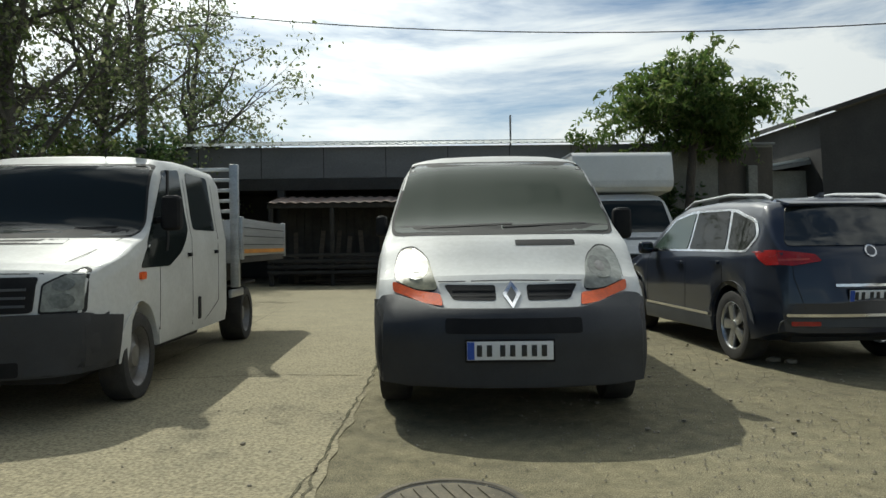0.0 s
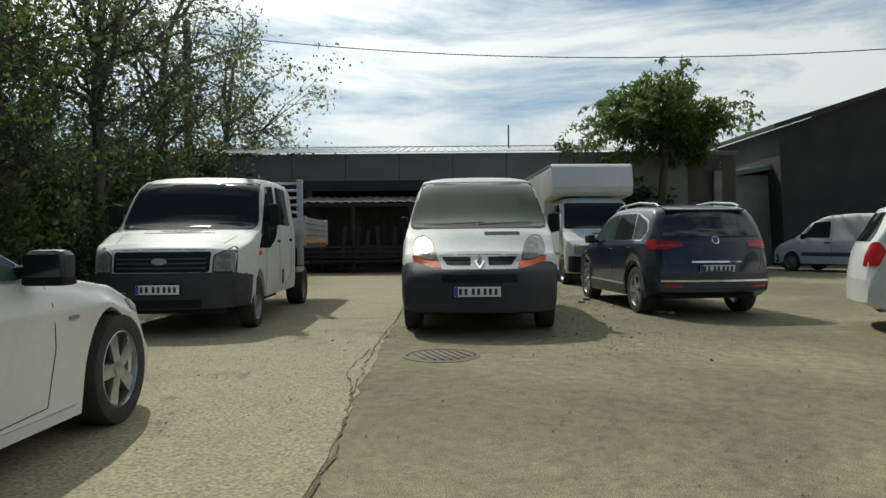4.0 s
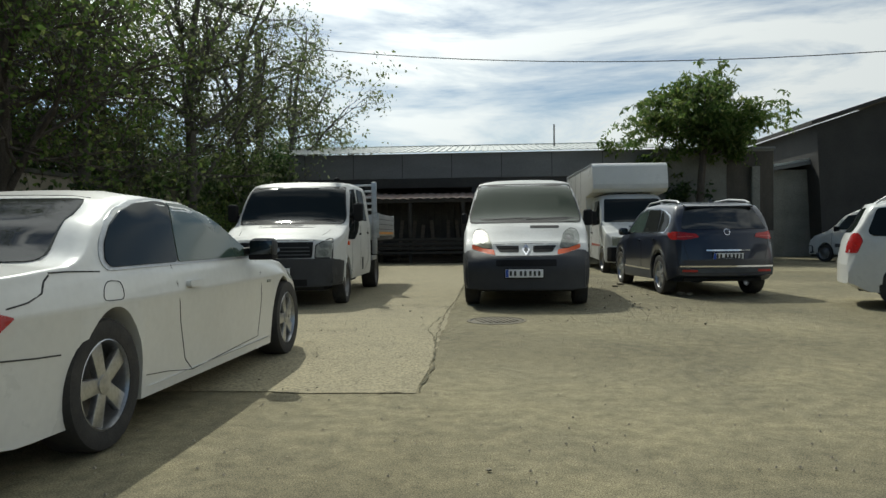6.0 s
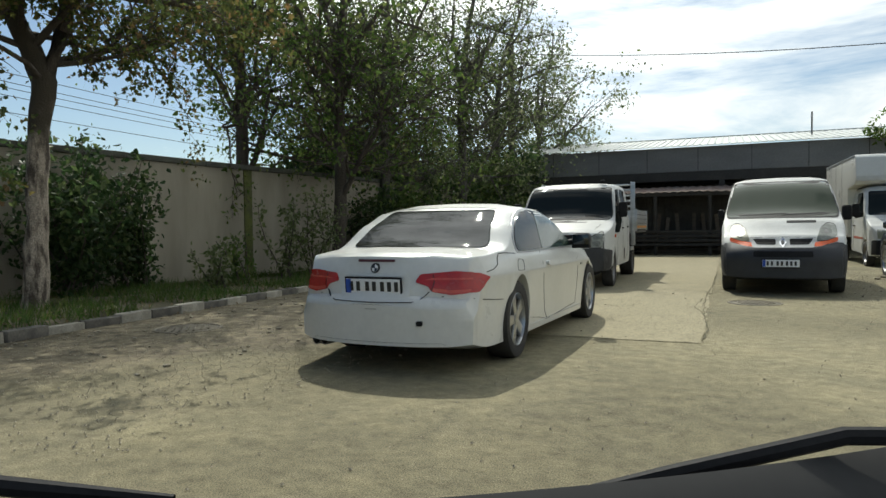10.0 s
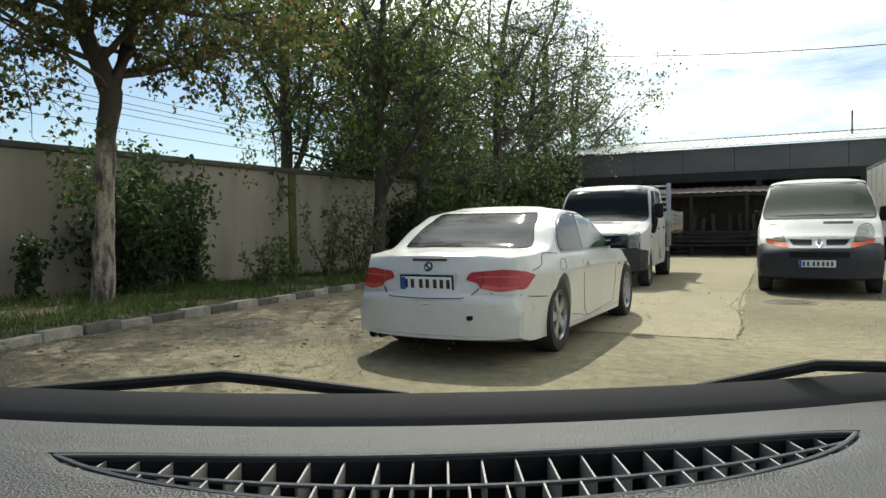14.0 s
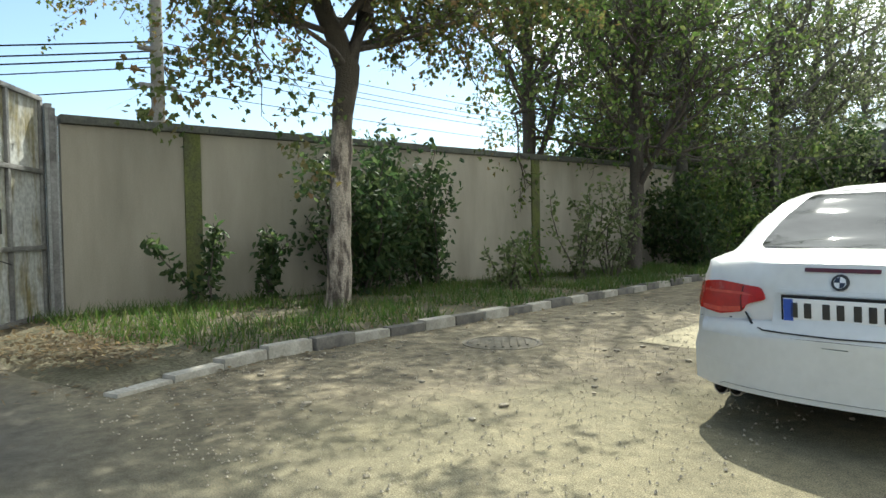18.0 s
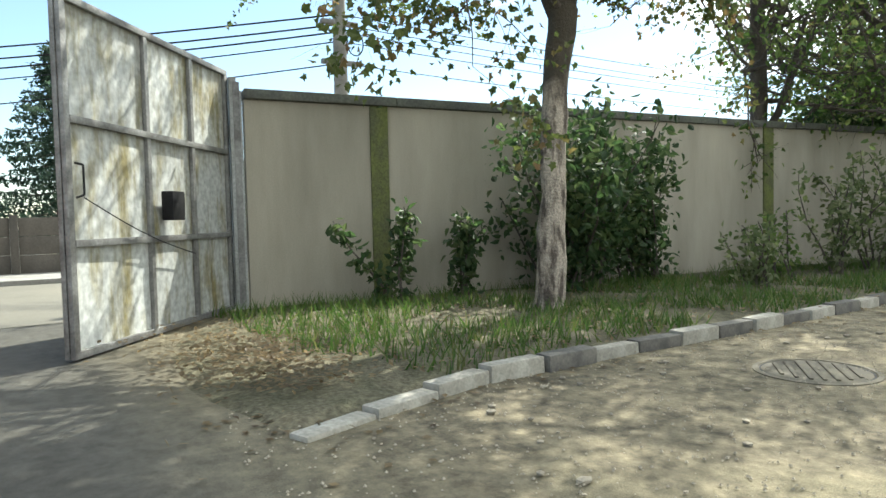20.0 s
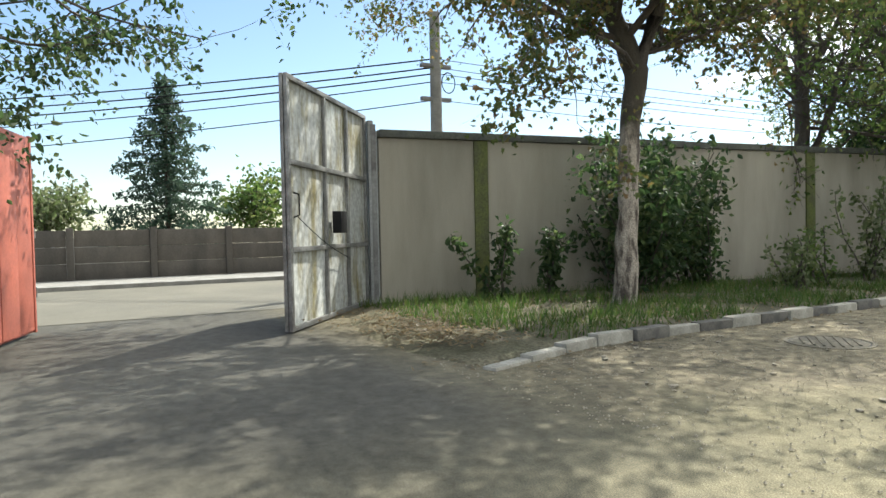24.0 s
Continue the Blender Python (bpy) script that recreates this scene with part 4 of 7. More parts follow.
# white two-door convertible with its hard roof closed
def build_convertible():
    L = 4.50
    spec = dict(kind="car", length=L, hub=0.30, arch=0.335, tyre=0.225, rim="five", axles=(0.75, 3.48), bow_front=0.34, bow_rear=0.30, reach=1.25, tumble=0.38, shoulder=0.952, crown=0.025, crease=0.66,
                top=[(0, 0.42), (0.05, 0.55), (0.18, 0.63), (0.7, 0.76), (1.25, 0.815), (1.42, 0.84), (2.05, 1.13), (2.35, 1.19), (2.8, 1.205), (3.1, 1.16), (3.35, 1.06), (3.72, 0.865), (3.80, 0.845), (4.3, 0.815), (4.37, 0.79), (4.43, 0.58), (4.435, 0.525), (4.485, 0.505), (4.50, 0.46)],
                belt=[(0, 0.40), (0.3, 0.63), (0.9, 0.735), (1.5, 0.785), (2.5, 0.80), (3.6, 0.81), (4.3, 0.76), (4.5, 0.44)],
                bottom=[(0, 0.17), (0.3, 0.13), (4.2, 0.15), (4.5, 0.20)], width=[(0, 0.76), (0.3, 0.82), (0.8, 0.855), (2.5, 0.86), (3.6, 0.86), (4.1, 0.83), (4.5, 0.76)])
    root, tree, body = car("convertible_car", "white two-door convertible car with its folding hard roof closed", pose(-2.81, 1.22, 0, 0, 0, 178) @ sized(1.045, 1.02, 1.12), spec, M_WHITE)
    R = "rear"
    part("rear_window", drape(tree, rounded([(-0.645, 0.868), (0.645, 0.868), (0.52, 1.165), (-0.52, 1.165)], 0.05), R, 0.022, cell=0.04), M_GLASS_DULL, root, "dark sloping rear window")
    lampo = [(-0.335, 0.64), (-0.37, 0.695), (-0.62, 0.715), (-0.735, 0.705), (-0.74, 0.62), (-0.725, 0.565), (-0.60, 0.55), (-0.46, 0.575), (-0.44, 0.612)]
    for f in (lambda q: q, mirror_poly):
        lamp = part("tail_lamp", drape(tree, rounded(f(lampo), 0.02), R, 0.012, 0.015, 0.05), M_RED, root, "red tail lamp")
        part("reverse_lens", drape(tree, rounded(f([(-0.47, 0.575), (-0.60, 0.562), (-0.72, 0.57), (-0.73, 0.59), (-0.6, 0.585), (-0.47, 0.60)]), 0.008), R, 0.016, 0.006, 0.06), M_RED_PALE, lamp)
        # paler strip paints the highlight across the red lens
        part("lamp_band", drape(tree, rounded(f([(-0.40, 0.655), (-0.46, 0.668), (-0.73, 0.668), (-0.73, 0.656), (-0.46, 0.655)]), 0.006), R, 0.016, 0.006, 0.06), M_RED_PALE, lamp)
        part("lamp_gap", seam(tree, f([(-0.464, 0.58), (-0.478, 0.64), (-0.466, 0.695)]), R, 0.005, 0.015), M_SEAM, lamp)
        part("boot_gap", seam(tree, f([(-0.0, 0.500), (-0.33, 0.505), (-0.40, 0.53), (-0.445, 0.575)]), R, 0.006, 0.005), M_SEAM, root)
        part("bumper_crease", seam(tree, f([(-0.78, 0.33), (-0.4, 0.315), (0, 0.31)]), R, 0.008), M_WHITE, root)
    part("boot_handle", drape(tree, rounded([(-0.28, 0.675), (0.28, 0.675), (0.27, 0.695), (-0.27, 0.695)], 0.008), R, 0.012, 0.012), M_WHITE, root)
    part("plate_recess", drape(tree, rounded([(-0.30, 0.532), (0.30, 0.532), (0.29, 0.675), (-0.29, 0.675)], 0.02), R, 0.003), M_WHITE, root)
    part("third_brake_lamp", drape(tree, rounded([(-0.16, 0.777), (0.16, 0.777), (0.16, 0.795), (-0.16, 0.795)], 0.006), R, 0.008), M_RED_DARK, root, "thin dark red third brake lamp")
    bd = part("badge", drape(tree, [(0.038 * math.cos(a * 0.3927), 0.735 + 0.036 * math.sin(a * 0.3927)) for a in range(16)], R, 0.012, 0.012, 0.05), M_INK, root, "round badge")
    part("badge_field", drape(tree, [(0.026 * math.cos(a * 0.3927), 0.735 + 0.025 * math.sin(a * 0.3927)) for a in range(16)], R, 0.015, 0.004, 0.05), M_PLATE, bd)
    part("badge_quarter", drape(tree, [(0, 0.735), (0.025, 0.735), (0.018, 0.753), (0, 0.76)], R, 0.0175, 0.003, 0.05), M_BLUE, bd)
    part("badge_quarter", drape(tree, [(0, 0.735), (-0.025, 0.735), (-0.018, 0.717), (0, 0.71)], R, 0.0175, 0.003, 0.05), M_BLUE, bd)
    plate(root, 0.0, L - 0.062, 0.608, 1, 0.47, 0.105, 0.10)
    part("tow_eye_cover", drape(tree, rounded([(-0.42, 0.345), (-0.38, 0.345), (-0.38, 0.378), (-0.42, 0.378)], 0.01), R, 0.02), M_BLACK, root)
    part("lower_valance", drape(tree, rounded([(-0.62, 0.175), (0.62, 0.175), (0.56, 0.225), (-0.56, 0.225)], 0.02), R, 0.006), M_TRIM, root)
    for k in (0.50, 0.58):
        bm = lathe([(0.032, 0), (0.038, 0), (0.038, 0.16), (0.032, 0.16)], 18, "Y")
        part("exhaust_pipe", bm, M_STEEL, root).location = (k, L - 0.30, 0.19)
    for view, s in (("right", 1), ("left", -1)):
        win = [(1.50, 0.828), (1.64, 0.905), (2.03, 1.095), (2.32, 1.158)]
        part("window_trim", drape(tree, rounded([(1.44, 0.812), (1.61, 0.90), (2.01, 1.112), (2.32, 1.176), (2.72, 1.182), (2.96, 1.160), (3.16, 1.112), (3.32, 1.035), (3.43, 0.94), (3.47, 0.86), (3.44, 0.812)], 0.03), view, 0.005), M_ALUM, root, "bright window surround")
        part("door_window", drape(tree, rounded(win + [(2.56, 1.164), (2.70, 0.828)], 0.02), view, 0.011), M_GLASS_DAYLIT, root)
        part("quarter_window", drape(tree, rounded([(2.715, 0.828), (2.575, 1.164), (2.72, 1.166), (2.95, 1.144), (3.14, 1.097), (3.29, 1.022), (3.39, 0.935), (3.43, 0.86), (3.40, 0.828)], 0.03), view, 0.011), M_GLASS, root)
        part("door_gap", seam(tree, [(1.45, 0.80), (1.40, 0.5), (1.44, 0.24), (2.55, 0.20), (2.66, 0.28), (2.74, 0.5), (2.80, 0.815)], view, 0.0042), M_SEAM, root)
        part("roof_gap", seam(tree, [(3.50, 0.812), (3.70, 0.822), (3.82, 0.822)], view), M_SEAM, root)
        part("boot_lid_gap", seam(tree, [(3.82, 0.815), (3.86, 0.79), (3.90, 0.745), (3.98, 0.715), (4.08, 0.70)], view), M_SEAM, root)
        part("sill_gap", seam(tree, [(2.56, 0.20), (2.85, 0.245), (3.10, 0.27)], view, 0.0035), M_SEAM, root)
        if s < 0:
            ring = rounded([(3.34, 0.675), (3.35, 0.76), (3.49, 0.77), (3.53, 0.68)], 0.045)
            part("fuel_flap", seam(tree, ring + ring[:1], view, 0.0035), M_SEAM, root)
        part("tail_lamp_side", drape(tree, rounded([(4.06, 0.665), (4.16, 0.70), (4.30, 0.705), (4.33, 0.57), (4.2, 0.565)], 0.015), view, 0.012, 0.015, 0.05), M_RED, root)
        part("bumper_gap", seam(tree, [(3.80, 0.485), (3.95, 0.495), (4.12, 0.51), (4.34, 0.54)], view), M_SEAM, root)
        part("sill", drape(tree, [(1.2, 0.14), (3.15, 0.14), (3.15, 0.21), (1.2, 0.21)], view, 0.012), M_WHITE, root)
        handle(tree, root, 2.58, 0.70, view, M_WHITE, 0.19)
        part("side_marker", drape(tree, rounded([(1.22, 0.62), (1.30, 0.62), (1.30, 0.640), (1.22, 0.640)], 0.008), view, 0.008), M_LAMP, root)
        part("headlamp", drape(tree, rounded([(0.10, 0.52), (0.55, 0.60), (0.60, 0.67), (0.25, 0.63)], 0.02), view, 0.008), M_LAMP, root)
        mm = door_mirror(root, s * 0.84, 1.60, 0.885, s, 0.20, 0.135, M_BUMPER, 0.125)
        part("mirror_base", box(min(s * 0.84, s * 1.03), max(s * 0.84, s * 1.03), 1.53, 1.66, 0.80, 0.84, 0.015), M_BLACK, mm)
    part("windscreen", drape(tree, rounded([(-0.52, 1.10), (0.52, 1.10), (0.64, 0.86), (-0.64, 0.86)], 0.05), "front"), M_GLASS, root)
    part("roof_gap", seam(tree, [(-0.46, 2.62), (0, 2.66), (0.46, 2.62)], "top", 0.008), M_SEAM, root)
    part("roof_gap", seam(tree, [(-0.50, 3.06), (0, 3.1), (0.50, 3.06)], "top", 0.008), M_SEAM, root)


# dark blue estate-like off-roader
def build_suv():
    L = 4.45
    spec = dict(kind="car", length=L, hub=0.34, arch=0.385, tyre=0.235, rim="five", axles=(0.88, 3.55), bow_front=0.25, bow_rear=0.16, reach=1.2, tumble=0.30, shoulder=0.965, crown=0.02,
                top=[(0, 0.60), (0.06, 0.80), (0.3, 0.92), (1.0, 1.02), (1.2, 1.05), (1.85, 1.50), (2.2, 1.585), (2.9, 1.60), (3.7, 1.56), (3.95, 1.53), (4.0, 1.50), (4.34, 1.10), (4.40, 0.98), (4.45, 0.62)],
                belt=[(0, 0.55), (0.3, 0.82), (1.2, 0.98), (3.0, 1.03), (4.2, 1.05), (4.35, 0.95), (4.45, 0.58)],
                bottom=[(0, 0.26), (0.4, 0.2), (4.0, 0.24), (4.45, 0.36)], width=[(0, 0.80), (0.4, 0.88), (1.0, 0.90), (3.6, 0.90), (4.1, 0.88), (4.45, 0.80)])
    root, tree, body = car("suv_car", "dark blue sport utility car with silver roof rails and alloy wheels", pose(3.50, 9.75, 0, 0, 0, 183.5) @ sized(0.97, 0.96, 1.0), spec, M_BLUE)
    R = "rear"
    part("rear_window", drape(tree, rounded([(-0.72, 1.12), (0.72, 1.12), (0.58, 1.48), (-0.58, 1.48)], 0.05), R, 0.012), M_GLASS_DULL, root)
    part("roof_spoiler", prism([(3.86, 1.555), (4.08, 1.505), (4.06, 1.475), (3.86, 1.52)], 0, -0.58, 0.58, 0.01), M_BLUE, root)
    for f in (lambda q: q, mirror_poly):
        lamp = part("tail_lamp", drape(tree, rounded(f([(-0.46, 0.985), (-0.50, 1.045), (-0.80, 1.085), (-0.86, 1.07), (-0.84, 0.955), (-0.70, 0.945)]), 0.02), R, 0.012, cell=0.06), M_RED, root, "red tail lamp")
        part("lamp_band", drape(tree, f([(-0.56, 0.995), (-0.79, 0.985), (-0.79, 1.005), (-0.56, 1.012)]), R, 0.016, 0.005), M_RED_PALE, lamp)
        part("bumper_reflector", drape(tree, rounded(f([(-0.5, 0.42), (-0.74, 0.42), (-0.74, 0.46), (-0.5, 0.46)]), 0.01), R, 0.01), M_RED, root)
    part("badge", drape(tree, [(0.055 * math.cos(a * 0.3927), 1.07 + 0.055 * math.sin(a * 0.3927)) for a in range(16)], R, 0.014, 0.014, 0.05), M_CHROME, root, "round chrome badge")
    part("badge_field", drape(tree, [(0.04 * math.cos(a * 0.3927), 1.07 + 0.04 * math.sin(a * 0.3927)) for a in range(16)], R, 0.017, 0.004, 0.05), M_BLUE, root)
    part("tailgate_trim", drape(tree, rounded([(-0.36, 0.76), (0.36, 0.76), (0.36, 0.785), (-0.36, 0.785)], 0.008), R, 0.012), M_CHROME, root)
    part("bumper_trim", drape(tree, rounded([(-0.78, 0.50), (0.78, 0.50), (0.78, 0.525), (-0.78, 0.525)], 0.008), R, 0.014), M_CHROME, root)
    part("lower_bumper", drape(tree, rounded([(-0.80, 0.34), (0.80, 0.34), (0.80, 0.48), (-0.80, 0.48)], 0.03), R, 0.008), M_TRIM, root)
    plate(root, 0, L - 0.01, 0.68, 1, 0.5, 0.10, 0.12)
    part("boot_gap", seam(tree, [(-0.62, 0.56), (-0.70, 0.85), (-0.70, 1.12)], R), M_SEAM, root)
    part("boot_gap", seam(tree, [(0.62, 0.56), (0.70, 0.85), (0.70, 1.12)], R), M_SEAM, root)
    for view, s in (("right", 1), ("left", -1)):
        part("window_trim", drape(tree, rounded([(1.36, 1.06), (1.95, 1.44), (2.4, 1.51), (3.4, 1.49), (3.86, 1.36), (3.95, 1.22), (3.82, 1.06)], 0.05), view, 0.005), M_CHROME, root, "bright window surround")
        part("front_window", drape(tree, rounded([(1.46, 1.085), (1.97, 1.42), (2.42, 1.485), (2.50, 1.485), (2.50, 1.085)], 0.03), view, 0.011), M_GLASS_DAYLIT, root)
        part("rear_side_window", drape(tree, rounded([(2.56, 1.085), (2.56, 1.488), (3.30, 1.475), (3.40, 1.085)], 0.03), view, 0.011), M_GLASS_DULL, root)
        part("quarter_window", drape(tree, rounded([(3.46, 1.085), (3.37, 1.47), (3.82, 1.345), (3.90, 1.22), (3.79, 1.085)], 0.04), view, 0.011), M_GLASS_DULL, root)
        part("door_gap", seam(tree, [(1.38, 1.05), (1.36, 0.5), (1.42, 0.3)], view), M_SEAM, root)
        part("door_gap", seam(tree, [(2.53, 1.05), (2.50, 0.35)], view), M_SEAM, root)
        part("door_gap", seam(tree, [(3.42, 1.05), (3.36, 0.75), (3.12, 0.45)], view), M_SEAM, root)
        part("tail_lamp_side", drape(tree, rounded([(3.98, 1.05), (4.20, 1.075), (4.26, 0.95), (4.14, 0.945)], 0.015), view, 0.012), M_RED, root)
        part("sill_trim", drape(tree, [(1.35, 0.40), (3.1, 0.40), (3.1, 0.43), (1.35, 0.43)], view, 0.014), M_CHROME, root)
        part("sill", drape(tree, [(1.3, 0.25), (3.15, 0.25), (3.15, 0.39), (1.3, 0.39)], view, 0.01), M_TRIM, root)
        handle(tree, root, 2.36, 0.93, view, M_BLUE)
        handle(tree, root, 3.26, 0.95, view, M_BLUE)
        door_mirror(root, s * 0.90, 1.55, 1.10, s, 0.18, 0.15, M_BLUE, 0.12)
        pts = [Vector((s * 0.62, 1.95, 1.545)), Vector((s * 0.60, 2.15, 1.625)), Vector((s * 0.60, 3.0, 1.65)), Vector((s * 0.60, 3.7, 1.60)), Vector((s * 0.61, 3.85, 1.555))]
        bm = bmesh.new()
        for p, q in zip(pts, pts[1:]):
            rod(p, q, 0.018, 0.018, 8, bm)
        part("roof_rail", bm, M_ALUM, root, "silver roof rail")
        for wy in spec["axles"]:
            part("wheel_arch_trim", drape(tree, [(wy + 0.44 * math.cos(radians(a)), 0.34 + 0.44 * math.sin(radians(a))) for a in range(8, 173, 12)] + [(wy + 0.385 * math.cos(radians(a)), 0.34 + 0.385 * math.sin(radians(a))) for a in range(172, 7, -12)], view, 0.012, 0.02, 0.3), M_TRIM, root)
    part("aerial_fin", prism([(3.55, 1.58), (3.70, 1.56), (3.70, 1.63)], 0, -0.02, 0.02, 0.006), M_BLUE, root)


# white estate car beside the yard
def build_estate():
    L = 4.3
    spec = dict(kind="car", length=L, hub=0.31, arch=0.355, tyre=0.195, rim="six", axles=(0.82, 3.52), bow_front=0.25, bow_rear=0.16, reach=1.1, tumble=0.26, shoulder=0.965,
                top=[(0, 0.58), (0.06, 0.74), (0.3, 0.84), (1.0, 0.95), (1.15, 0.98), (1.85, 1.42), (2.2, 1.49), (3.7, 1.47), (3.95, 1.42), (4.18, 1.05), (4.25, 0.9), (4.3, 0.6)],
                belt=[(0, 0.5), (0.3, 0.76), (1.2, 0.92), (4.1, 0.98), (4.3, 0.55)], bottom=[(0, 0.22), (4.0, 0.22), (4.3, 0.34)], width=[(0, 0.76), (0.4, 0.83), (3.8, 0.85), (4.3, 0.77)])
    root, tree, body = car("estate_car", "white estate car with roof rails and red tail lamps", pose(8.90, 2.78, 0, 0, 0, 64), spec, M_WHITE)
    for f in (lambda q: q, mirror_poly):
        part("tail_lamp", drape(tree, rounded(f([(-0.62, 0.76), (-0.63, 1.02), (-0.72, 1.04), (-0.79, 0.93), (-0.78, 0.76)]), 0.02), "rear", 0.014, cell=0.06), M_RED, root, "tall red tail lamp")
    part("rear_window", drape(tree, rounded([(-0.58, 1.04), (0.58, 1.04), (0.5, 1.38), (-0.5, 1.38)], 0.04), "rear"), M_GLASS, root)
    for view, s in (("right", 1), ("left", -1)):
        part("front_window", drape(tree, rounded([(1.45, 0.99), (1.98, 1.36), (2.5, 1.40), (2.5, 0.99)], 0.03), view), M_GLASS_DAYLIT, root)
        part("rear_side_window", drape(tree, rounded([(2.58, 0.99), (2.58, 1.40), (3.3, 1.40), (3.38, 0.99)], 0.03), view), M_GLASS, root)
        part("quarter_window", drape(tree, rounded([(3.46, 0.99), (3.40, 1.39), (3.84, 1.37), (3.95, 1.05), (3.9, 0.99)], 0.04), view), M_GLASS, root)
        part("door_gap", seam(tree, [(2.53, 0.97), (2.50, 0.3)], view), M_SEAM, root)
        part("door_gap", seam(tree, [(3.42, 0.97), (3.3, 0.7), (3.1, 0.45)], view), M_SEAM, root)
        part("rub_strip", drape(tree, [(1.3, 0.50), (3.1, 0.50), (3.1, 0.56), (1.3, 0.56)], view, 0.012), M_WHITE, root)
        handle(tree, root, 3.2, 0.86, view, M_BLACK)
        bm = bmesh.new()
        for p, q in (((s * 0.56, 1.95, 1.45), (s * 0.56, 2.1, 1.535)), ((s * 0.56, 2.1, 1.535), (s * 0.56, 3.7, 1.535)), ((s * 0.56, 3.7, 1.535), (s * 0.56, 3.85, 1.44))):
            rod(p, q, 0.016, 0.016, 8, bm)
        part("roof_rail", bm, M_ALUM, root)
        door_mirror(root, s * 0.85, 1.5, 1.03, s, 0.17, 0.13, M_WHITE)


# small white delivery van by the dark shed
def build_small_van():
    spec = dict(kind="van", length=4.0, hub=0.30, arch=0.35, tyre=0.18, rim="steel", axles=(0.78, 3.35), bow_front=0.22, bow_rear=0.05, reach=1.0, tumble=0.16, shoulder=0.97,
                top=[(0, 0.60), (0.05, 0.76), (0.3, 0.90), (0.85, 1.04), (1.0, 1.12), (1.55, 1.62), (1.9, 1.76), (2.6, 1.80), (3.8, 1.78), (4.0, 1.7)],
                belt=[(0, 0.52), (0.3, 0.8), (1.0, 1.02), (4.0, 1.05)], bottom=[(0, 0.24), (4.0, 0.26)], width=[(0, 0.74), (0.4, 0.82), (4.0, 0.82)])
    root, tree, body = car("delivery_van", "small white delivery van with grey bumpers", pose(11.80, 19.4, 0, 0, 0, -152), spec, M_WHITE_OLD)
    part("windscreen", drape(tree, rounded([(-0.62, 1.62), (0.62, 1.62), (0.70, 1.12), (-0.70, 1.12)], 0.05), "front"), M_GLASS, root)
    part("rear_door_gap", seam(tree, [(0, 0.45), (0, 1.66)], "rear"), M_SEAM, root)
    part("rear_bumper", drape(tree, rounded([(-0.78, 0.30), (0.78, 0.30), (0.78, 0.52), (-0.78, 0.52)], 0.03), "rear", 0.02, 0.02), M_TRIM, root)
    part("bumper", drape(tree, rounded([(-0.78, 0.28), (0.78, 0.28), (0.78, 0.55), (-0.78, 0.55)], 0.03), "front", 0.02, 0.02), M_TRIM, root)
    for f in (lambda q: q, mirror_poly):
        part("headlamp", drape(tree, rounded(f([(-0.45, 0.66), (-0.45, 0.82), (-0.68, 0.88), (-0.72, 0.7)]), 0.03), "front", 0.01), M_LAMP, root)
    for view, s in (("right", 1), ("left", -1)):
        part("side_window", drape(tree, rounded([(1.2, 1.1), (1.6, 1.56), (2.1, 1.6), (2.1, 1.08)], 0.05), view), M_GLASS, root)
        part("door_gap", seam(tree, [(1.05, 0.45), (1.1, 1.08), (1.6, 1.64), (2.18, 1.66), (2.18, 0.42)], view), M_SEAM, root)
        part("door_gap", seam(tree, [(2.9, 0.45), (2.9, 1.64)], view), M_SEAM, root)
        part("tail_lamp", drape(tree, rounded([(-s * 0.66, 0.86), (-s * 0.66, 1.30), (-s * 0.77, 1.30), (-s * 0.79, 0.86)], 0.02), "rear", 0.012), M_RED_DARK, root, "tall dark red tail lamp")
        part("rear_door_window", drape(tree, rounded([(s * 0.05, 1.12), (s * 0.05, 1.60), (s * 0.56, 1.58), (s * 0.60, 1.12)], 0.04), "rear", 0.008), M_GLASS, root)
        part("rub_strip", drape(tree, [(1.2, 0.50), (2.95, 0.50), (2.95, 0.62), (1.2, 0.62)], view, 0.012), M_TRIM, root)
        handle(tree, root, 2.05, 0.92, view, M_BLACK)
        door_mirror(root, s * 0.85, 1.3, 1.12, s, 0.14, 0.18, M_BLACK)


# ---- the yard: ground, street, walls ----
def sheet(pts, z):
    bm = bmesh.new()
    bm.faces.new([bm.verts.new((x, y, z)) for x, y in pts])
    bmesh.ops.recalc_face_normals(bm, faces=bm.faces)
    if bm.faces[:][0].normal.z < 0:
        bmesh.ops.reverse_faces(bm, faces=bm.faces)
    return bm


def ragged(pts, amount, step=0.25, seed=1):
    """The outline with its edges made uneven."""
    rng, out = random.Random(seed), []
    for i, p in enumerate(pts):
        q = pts[(i + 1) % len(pts)]
        n = max(1, int(math.dist(p, q) / step))
        for k in range(n):
            t = k / n
            out.append((p[0] + (q[0] - p[0]) * t + rng.uniform(-amount, amount), p[1] + (q[1] - p[1]) * t + rng.uniform(-amount, amount)))
    return out


